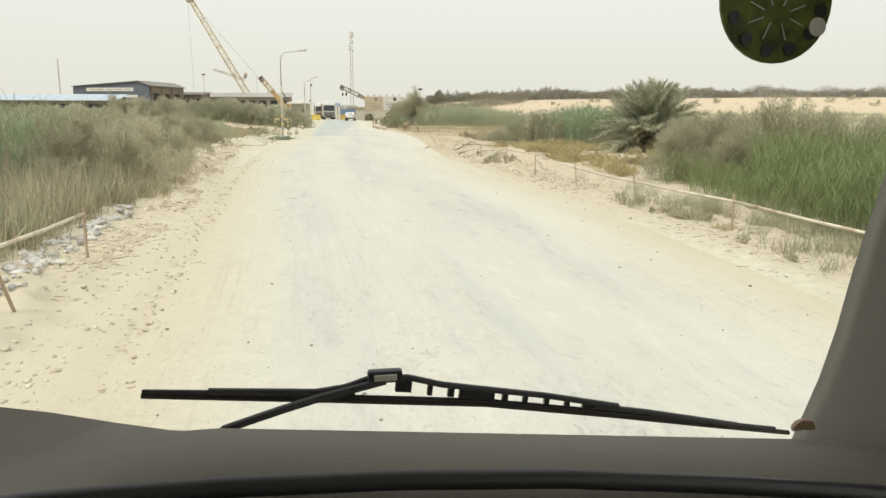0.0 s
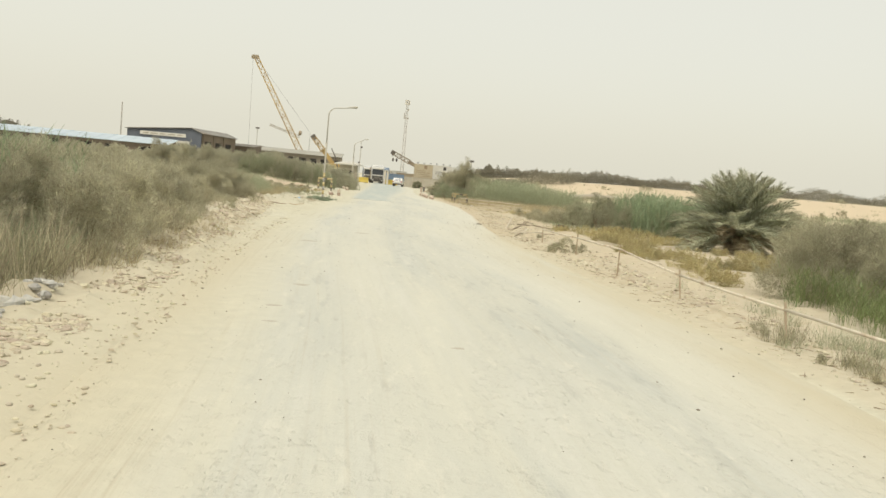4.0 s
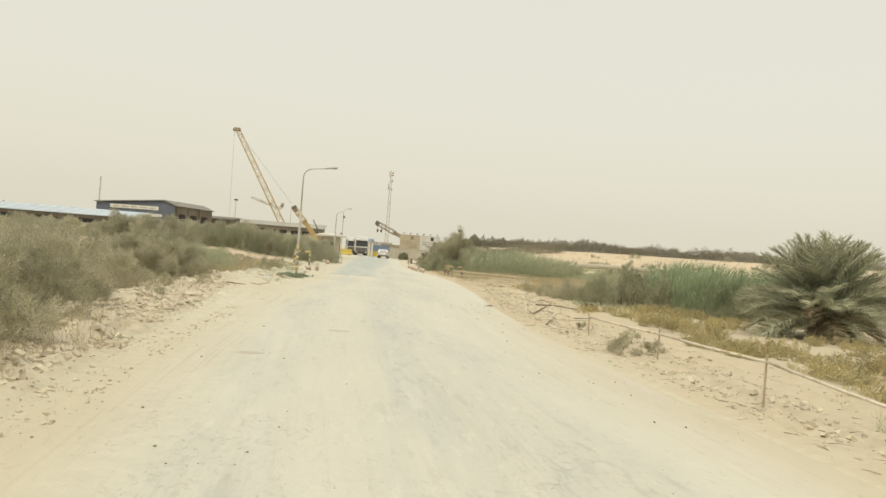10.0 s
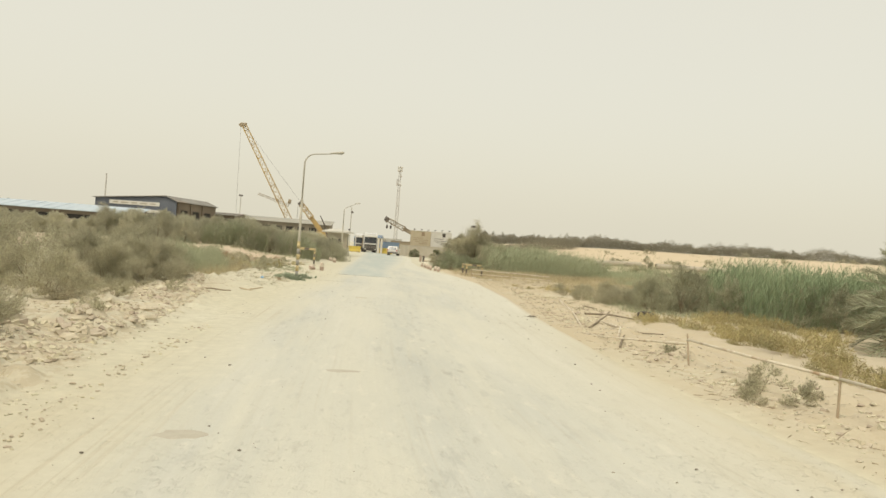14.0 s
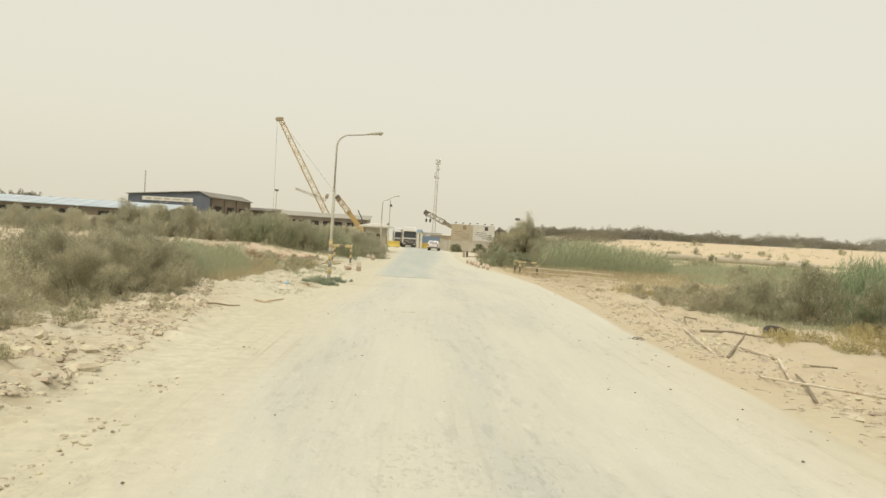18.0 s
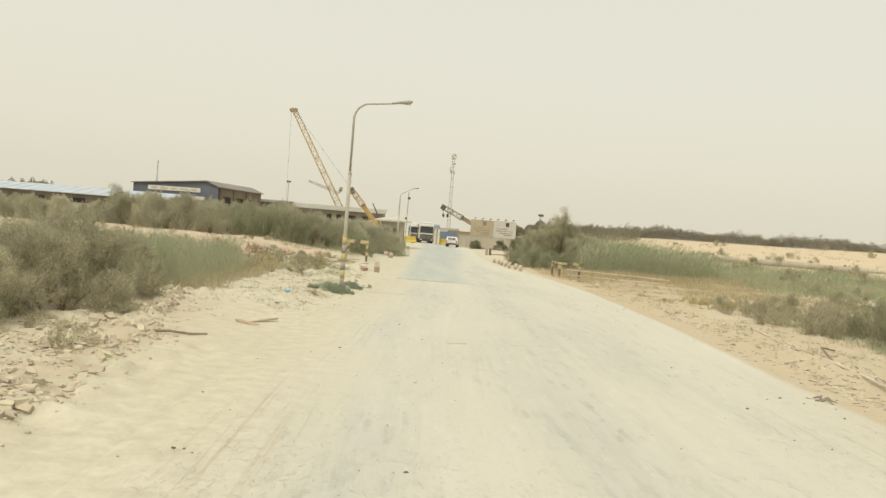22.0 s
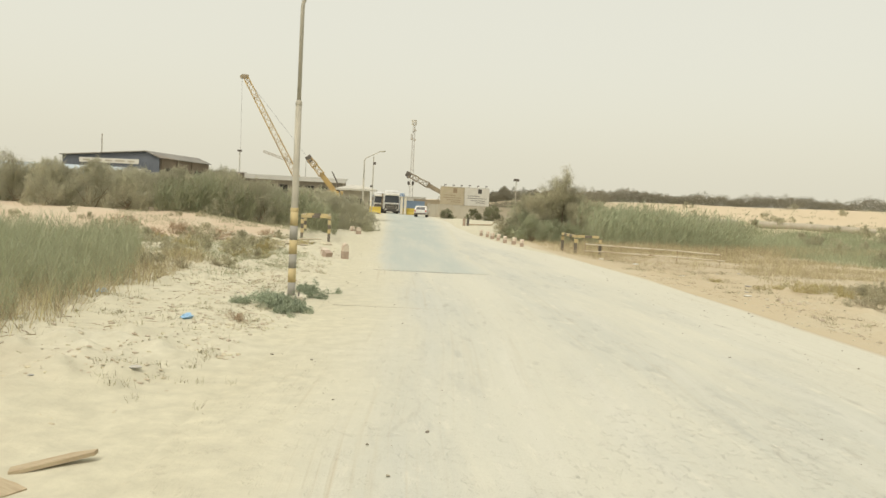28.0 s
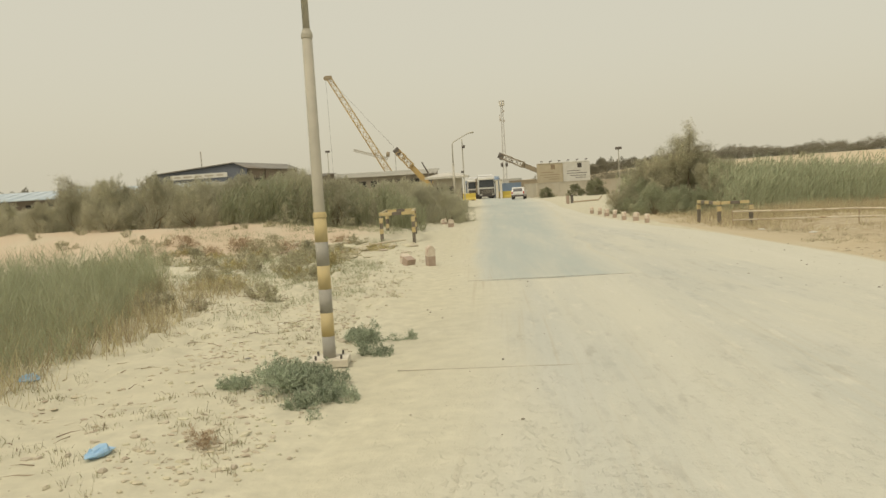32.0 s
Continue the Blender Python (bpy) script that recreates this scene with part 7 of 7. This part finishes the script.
for k in range(7):
    a_, c_ = k * 0.9, (6.9 + 0.05 * (k % 3), 44.3 + 0.04 * (k % 2))
    stick([(c_[0], c_[1], 0.05), (c_[0] + 0.14 * math.cos(a_), c_[1] + 0.14 * math.sin(a_), 0.1), (c_[0] + 0.26 * math.cos(a_ + 0.3), c_[1] + 0.26 * math.sin(a_ + 0.3), 0.04)], 0.016, "dark twisted scrap of dry root on the road edge", STONE_DARK)
stick([(10.6, 50.2, 0.02), (11.0, 51.4, 0.12), (11.6, 51.8, 0.03)], 0.03, "dry branch on the sand")
stick([(-3.8, 45.7, 0.02), (-3.5, 45.75, 0.06), (-3.2, 45.9, 0.03), (-2.95, 46.05, 0.05)], 0.026, "grey-brown dead branch lying on the verge", TWIG)
stick([(-3.6, 78.0, 0.05), (-5.2, 77.0, 0.12), (-6.4, 77.6, 0.1)], 0.06, "weathered pole on the rubble by the barrier")
stick([(-4.0, 76.0, 0.05), (-2.6, 77.6, 0.2), (-1.9, 78.4, 0.12)], 0.06, "weathered pole on the rubble by the barrier", PIPE)
stick([(-5.0, 79.0, 0.05), (-3.6, 78.2, 0.22)], 0.06, "weathered pole on the rubble by the barrier", PIPE)
rub = Shape()
for k in range(90):
    x, y = rk.gauss(-4.6, 1.5), rk.gauss(77.2, 1.5)
    if x < -1.2:
        s = rk.uniform(0.06, 0.22)
        rub.rock((x, y, ground_z(x, y) + s * 0.2), (s * 1.5, s, s * 0.6), rk)
solo("rubble_heap", rub, CLOD, "low heap of broken rubble and earth by the barrier", "rubble", "stuff")


def tyre(at, tilt):
    e = thing("tyre", "worn black tyre half buried in sand", "tyre", at)
    sh = Shape()
    n, k_ = 22, 10
    vs = [((0.27 + 0.1 * math.cos(b_)) * math.cos(a_), (0.27 + 0.1 * math.cos(b_)) * math.sin(a_), 0.11 * math.sin(b_)) for a_ in (6.2832 * i / n for i in range(n)) for b_ in (6.2832 * j / k_ for j in range(k_))]
    fs = [(i * k_ + j, ((i + 1) % n) * k_ + j, ((i + 1) % n) * k_ + (j + 1) % k_, i * k_ + (j + 1) % k_) for i in range(n) for j in range(k_)]
    part("carcass", sh.add(vs, fs), RUBBER, e, smooth=True)
    e.rotation_euler.x = radians(tilt)


tyre((12.4, 47.9, ground_z(12.4, 47.9) + 0.08), 14)
for run_ in (((35.4, 131.4), (40.2, 131.2), (45.0, 131.0)), ((47.2, 130.6), (54.0, 129.6), (61.0, 128.4))):
    solo("pipeline", Shape().tube([(x, y, ground_z(x, y) + 0.34) for x, y in run_], 0.46, None, 14, False).tube([(x, y, ground_z(x, y) + 0.34) for x, y in run_], 0.40, None, 14, False), CONCRETE,
         "length of large grey pipe lying on a sand berm", "pipe", smooth=True)


# ---- the minibus in which the drive begins, standing at its starting place ----
DASH = mat("dark_grey_dashboard", (0.175, 0.16, 0.135), (0.145, 0.132, 0.112), 3, 0.7, 0.25, 260, spec=0.3)
TRIM = mat("taupe_pillar_trim", (0.19, 0.177, 0.153), (0.155, 0.145, 0.125), 3, 0.8, 0.15, 200)
BUS_PAINT = mat("beige_bus_paint", (0.50, 0.47, 0.40), (0.44, 0.41, 0.34), 1.5, 0.4, spec=0.4)
BLACK_PLASTIC = mat("black_plastic", (0.02, 0.02, 0.022), (0.03, 0.03, 0.03), 8, 0.4, spec=0.4)
DIAL_GREEN = mat("green_dial_card", (0.15, 0.19, 0.03), (0.035, 0.05, 0.01), 45, 0.5)
DIAL_BLUE = mat("blue_dial_card", (0.01, 0.06, 0.12), (0.008, 0.04, 0.085), 14, 0.5)
DIAL_INK = mat("dial_marks", (0.45, 0.45, 0.38), (0.35, 0.35, 0.3), 20, 0.6)
MIRROR = mat("mirror_glass", (0.85, 0.85, 0.83), (0.85, 0.85, 0.83), 1, 0.02, metal=1.0)


def minibus():
    e = thing("minibus", "beige minibus with dark dashboard, wiper and outside mirror", "minibus", (0, 0, 0))
    # dashboard, lofted across the cab
    sh = Shape()
    xs_ = [-1.42 + 2.06 * k / 40 for k in range(41)]
    for x in xs_:
        hump = 0.07 * smooth(-0.34, -0.62, x) * smooth(-1.35, -1.0, x)
        fall = -0.03 * smooth(0.35, 0.64, x)
        prof = ((0.36, 1.30), (0.40, 1.70), (0.425, 1.80), (0.45, 1.862 + hump), (0.478, 1.88 + hump), (0.485, 1.868 + hump), (0.50, 1.868 + hump), (0.508, 1.884 + hump),
                (0.58, 1.885 + hump * 1.1), (0.66, 1.866 + hump), (0.715, 1.838 + hump * 0.7 + fall), (0.75, 1.79 + fall), (0.76, 1.45))
        dip, lip = 0.03 * smooth(-0.08, -0.28, x), 0.022 * smooth(-0.1, -0.3, x)
        sh.v += [(x, y, z - 0.095 * x * smooth(1.3, 1.8, z) + (lip if y > 0.69 else 0.0) - (dip if 0.5 < y < 0.69 else 0.0)) for y, z in prof]
    m_ = 13
    sh.f = [(i * m_ + j, i * m_ + m_ + j, i * m_ + m_ + j + 1, i * m_ + j + 1) for i in range(40) for j in range(6, m_ - 1)]
    hood = Shape()
    hood.v = list(sh.v)
    hood.f = [(i * m_ + j, i * m_ + m_ + j, i * m_ + m_ + j + 1, i * m_ + j + 1) for i in range(40) for j in range(6)]
    part("instrument_hood", hood, BLACK_PLASTIC, e, "black instrument hood", smooth=True)
    part("trim_strip", Shape().tube([(-0.26, 0.5, 1.893), (-0.18, 0.5, 1.898), (-0.142, 0.5, 1.8984), (-0.059, 0.5, 1.898), (0.056, 0.5, 1.893), (0.181, 0.5, 1.883), (0.317, 0.5, 1.866), (0.416, 0.5, 1.851), (0.56, 0.5, 1.828)], 0.0075, None, 10), BLACK_PLASTIC, e, "glossy black rim of the instrument hood", smooth=True)
    part("dashboard", sh, DASH, e, "soft dark grey dashboard top", smooth=True)
    part("cowl", Shape().prism([(0.77, 1.42), (0.80, 1.62), (1.12, 1.56), (1.2, 1.4)], -1.45, 0.7, "x"), BUS_PAINT, e)
    part("front_panel", Shape().prism([(1.12, 0.42), (1.24, 0.5), (1.26, 0.9), (1.2, 1.42), (1.1, 1.42), (1.1, 0.42)], -1.5, 0.76, "x"), BUS_PAINT, e)
    part("bumper", Shape().box((-0.37, 1.26, 0.5), (2.3, 0.2, 0.26), bevel=0.06), BLACK_PLASTIC, e)
    for x in (-1.2, 0.46):
        part("headlight", Shape().box((x, 1.25, 0.92), (0.36, 0.08, 0.22), bevel=0.04), GREEN_PLASTIC, e)
    # pillar on the passenger side and the door behind it
    pl = Shape()
    for px, py, pz, w in ((0.485, 0.68, 1.76, 0.075), (0.512, 0.68, 1.81, 0.06), (0.534, 0.68, 1.856, 0.05), (0.551, 0.68, 1.91, 0.046), (0.562, 0.68, 1.964, 0.046), (0.567, 0.675, 2.011, 0.05), (0.575, 0.665, 2.08, 0.055), (0.6, 0.62, 2.3, 0.07), (0.63, 0.5, 2.75, 0.1)):
        pl.v += [(px, py, pz), (px + w * 0.45, py + 0.05, pz), (px + w, py + 0.0, pz), (px + w, py - 0.13, pz), (px + 0.045, py - 0.12, pz)]
    pl.f = [(i * 5 + j, i * 5 + (j + 1) % 5, i * 5 + 5 + (j + 1) % 5, i * 5 + 5 + j) for i in range(8) for j in range(5)]
    part("windscreen_pillar", pl, TRIM, e, "taupe trimmed windscreen pillar", smooth=True)
    part("door_edge", Shape().tube([(0.535, 0.55, 1.5), (0.56, 0.55, 1.8), (0.605, 0.54, 1.95), (0.64, 0.52, 2.2), (0.69, 0.42, 2.7)], 0.06, None, 10), BLACK_PLASTIC, e, "black door seal")
    part("windscreen_pillar", Shape().tube([(-1.45, 0.75, 1.6), (-1.45, 0.66, 2.1), (-1.42, 0.5, 2.75)], 0.06, None, 8), TRIM, e)
    # shell
    for x in (-1.52, 0.78):
        part("side_panel", Shape().box((x, -1.66, 1.1), (0.06, 4.5, 1.3), bevel=0.02), BUS_PAINT, e)
        for y in (-0.35, -1.7, -3.0, -3.85):
            part("window_pillar", Shape().box((x, y, 2.25), (0.06, 0.1, 1.02), bevel=0.01), BUS_PAINT, e)
        for y in (-0.1, -2.9):
            wheel(e, (x * 0.93, y, 0.38), 0.38, 0.24)
    part("rear_panel", Shape().box((-0.37, -3.92, 1.6), (2.3, 0.06, 2.3), bevel=0.02), BUS_PAINT, e)
    part("roof", Shape().prism([(-1.56, 2.74), (-1.45, 2.86), (-0.9, 2.92), (0.16, 2.92), (0.71, 2.86), (0.82, 2.74), (0.7, 2.74), (-1.44, 2.74)], -3.95, 0.55), BUS_PAINT, e)
    part("floor", Shape().box((-0.37, -1.4, 0.5), (2.24, 4.96, 0.1)), STEEL_DARK, e)
    part("front_wall", Shape().box((-0.37, 0.72, 0.97), (2.2, 0.06, 0.9)), DASH, e)
    # wiper
    wp = part("wiper", Shape().tube([(-0.2145, 0.98, 1.7905), (0.005, 0.98, 1.7705), (0.236, 0.98, 1.7485), (0.436, 0.98, 1.717), (0.569, 0.98, 1.694), (0.704, 0.98, 1.672)], 0.0038, None, 8), RUBBER, e, "black rubber wiper blade")
    part("backing", Shape().tube([(-0.213, 0.979, 1.7965), (0.005, 0.979, 1.7768), (0.236, 0.979, 1.7545), (0.436, 0.979, 1.7225), (0.569, 0.979, 1.6995), (0.68, 0.979, 1.6805)], 0.0034, None, 6), BLACK_PLASTIC, wp, "black steel backing strip")
    part("yoke", Shape().tube([(-0.131, 0.972, 1.7945), (0.005, 0.972, 1.7848), (0.0425, 0.972, 1.789), (0.0727, 0.972, 1.7985), (0.126, 0.972, 1.7975), (0.172, 0.972, 1.7845), (0.2435, 0.972, 1.772), (0.317, 0.972, 1.7595), (0.4265, 0.972, 1.736)], 0.0045, None, 8), BLACK_PLASTIC, wp, "black main yoke")
    part("yoke", Shape().tube([(0.39, 0.974, 1.738), (0.47, 0.974, 1.724), (0.614, 0.974, 1.6935)], 0.0042, None, 8), BLACK_PLASTIC, wp)
    part("yoke", Shape().tube([(-0.21, 0.974, 1.7985), (-0.13, 0.974, 1.7925), (0.02, 0.974, 1.781)], 0.003, None, 8), BLACK_PLASTIC, wp)
    for x, z, w_, h_ in ((0.121, 1.786, 0.022, 0.02), (0.157, 1.779, 0.007, 0.02), (0.186, 1.774, 0.009, 0.018), (0.222, 1.767, 0.05, 0.016), (0.262, 1.761, 0.008, 0.016), (0.291, 1.757, 0.007, 0.016), (0.322, 1.752, 0.007, 0.015), (0.352, 1.746, 0.007, 0.014), (0.385, 1.739, 0.02, 0.013), (0.046, 1.779, 0.02, 0.014)):
        part("bridge", Shape().box((x, 0.977, z), (w_, 0.008, h_), Matrix.Rotation(radians(6), 4, "Y"), 0.001), BLACK_PLASTIC, wp)
    part("clip", Shape().box((0.095, 0.967, 1.8035), (0.046, 0.016, 0.017), bevel=0.004), BLACK_PLASTIC, wp, "moulded hook clip")
    part("clip_recess", Shape().box((0.095, 0.9575, 1.8035), (0.03, 0.004, 0.008), bevel=0.001), DIAL_INK, wp)
    part("arm", Shape().tube([(0.095, 0.965, 1.797), (0.0046, 0.95, 1.7835), (-0.04, 0.935, 1.7775), (-0.107, 0.92, 1.7635), (-0.17, 0.9, 1.71)], 0.0058, None, 8), BLACK_PLASTIC, wp, "black wiper arm")
    orn = Shape()
    for k in range(11):
        a_ = math.pi * k / 10
        orn.tube([(0.4867, 0.655, 1.834), (0.4867 + 0.012 * math.cos(a_), 0.655, 1.834 + 0.009 * math.sin(a_))], 0.0022, 0.003, 5)
    part("ornament", orn, PIPE, e, "small pale fringed ornament on the dashboard edge")
    # outside mirror on its arm
    out = ((0.314, 2.60), (0.312, 2.52), (0.322, 2.47), (0.345, 2.425), (0.385, 2.38), (0.43, 2.352), (0.475, 2.338), (0.51, 2.345), (0.56, 2.375), (0.605, 2.41), (0.63, 2.46), (0.63, 2.60), (0.58, 2.68), (0.37, 2.68))
    cx, cz = 0.47, 2.52
    mr = part("mirror", Shape().add([(x, 1.15, z) for x, z in out] + [(cx + (x - cx) * 0.86, 1.24, cz + (z - cz) * 0.86) for x, z in out],
              [(i, (i + 1) % 14, (i + 1) % 14 + 14, i + 14) for i in range(14)] + [tuple(range(27, 13, -1))]), BLACK_PLASTIC, e, "black mirror housing")
    part("mirror_glass", Shape().add([(cx + (x - cx) * 0.97, 1.152 - 0.03 * (1 - k_), cz + (z - cz) * 0.97 * 1.0) for k_ in (1.0,) for x, z in out] + [(cx, 1.138, cz)], [(i, (i + 1) % 14, 14) for i in range(14)]), MIRROR, mr, "convex mirror glass")
    part("mirror_arm", Shape().tube([(0.6, 1.18, 2.53), (0.72, 1.12, 2.55), (0.86, 0.95, 2.56), (0.8, 0.6, 2.6)], 0.024, None, 8), BLACK_PLASTIC, mr)
    # dial cards hung inside the windscreen
    dc = part("dial_card", Shape().lathe([(0.0585, 0.0), (0.0585, 0.003)], 36, (0.449, 0.7, 2.2525), Matrix.Rotation(math.pi / 2, 4, "X")), DIAL_GREEN, e, "green dial card with pale marks")
    for k in range(12):
        a_ = radians(20 + 30 * k)
        part("mark", Shape().lathe([(0.0065, 0), (0.0065, 0.001)], 10, (0.449 + 0.047 * math.cos(a_), 0.696, 2.2525 + 0.047 * math.sin(a_)), Matrix.Rotation(math.pi / 2, 4, "X")), BLACK_PLASTIC, dc)
    for k in range(8):
        a_ = radians(20 + 45 * k)
        part("tick", Shape().box((0.449 + 0.023 * math.cos(a_), 0.6955, 2.240 + 0.017 * math.sin(a_)), (0.017, 0.001, 0.0014), Matrix.Rotation(-a_, 4, "Y")), DIAL_INK, dc)
    part("hole", Shape().lathe([(0.009, 0), (0.009, 0.001)], 16, (0.492, 0.6945, 2.229), Matrix.Rotation(math.pi / 2, 4, "X")), SIGN_WHITE, dc, "round white spot")
    part("thread", Shape().tube([(0.449, 0.702, 2.31), (0.46, 0.66, 2.76)], 0.0012, None, 4), BLACK_PLASTIC, dc)
    bo = ((0.42, 2.40), (0.44, 2.392), (0.464, 2.36), (0.449, 2.317), (0.422, 2.30), (0.422, 2.316), (0.378, 2.307), (0.379, 2.33), (0.396, 2.333), (0.388, 2.354))
    bc = part("dial_card", Shape().prism(list(bo), 0.70, 0.703), DIAL_BLUE, e, "blue angular dial card")
    part("dial", Shape().lathe([(0.016, 0), (0.016, 0.001)], 18, (0.412, 0.698, 2.335), Matrix.Rotation(math.pi / 2, 4, "X")), YELLOW, bc, "yellow printed dial")
    part("thread", Shape().tube([(0.42, 0.702, 2.40), (0.43, 0.66, 2.76)], 0.0012, None, 4), BLACK_PLASTIC, bc)


minibus()
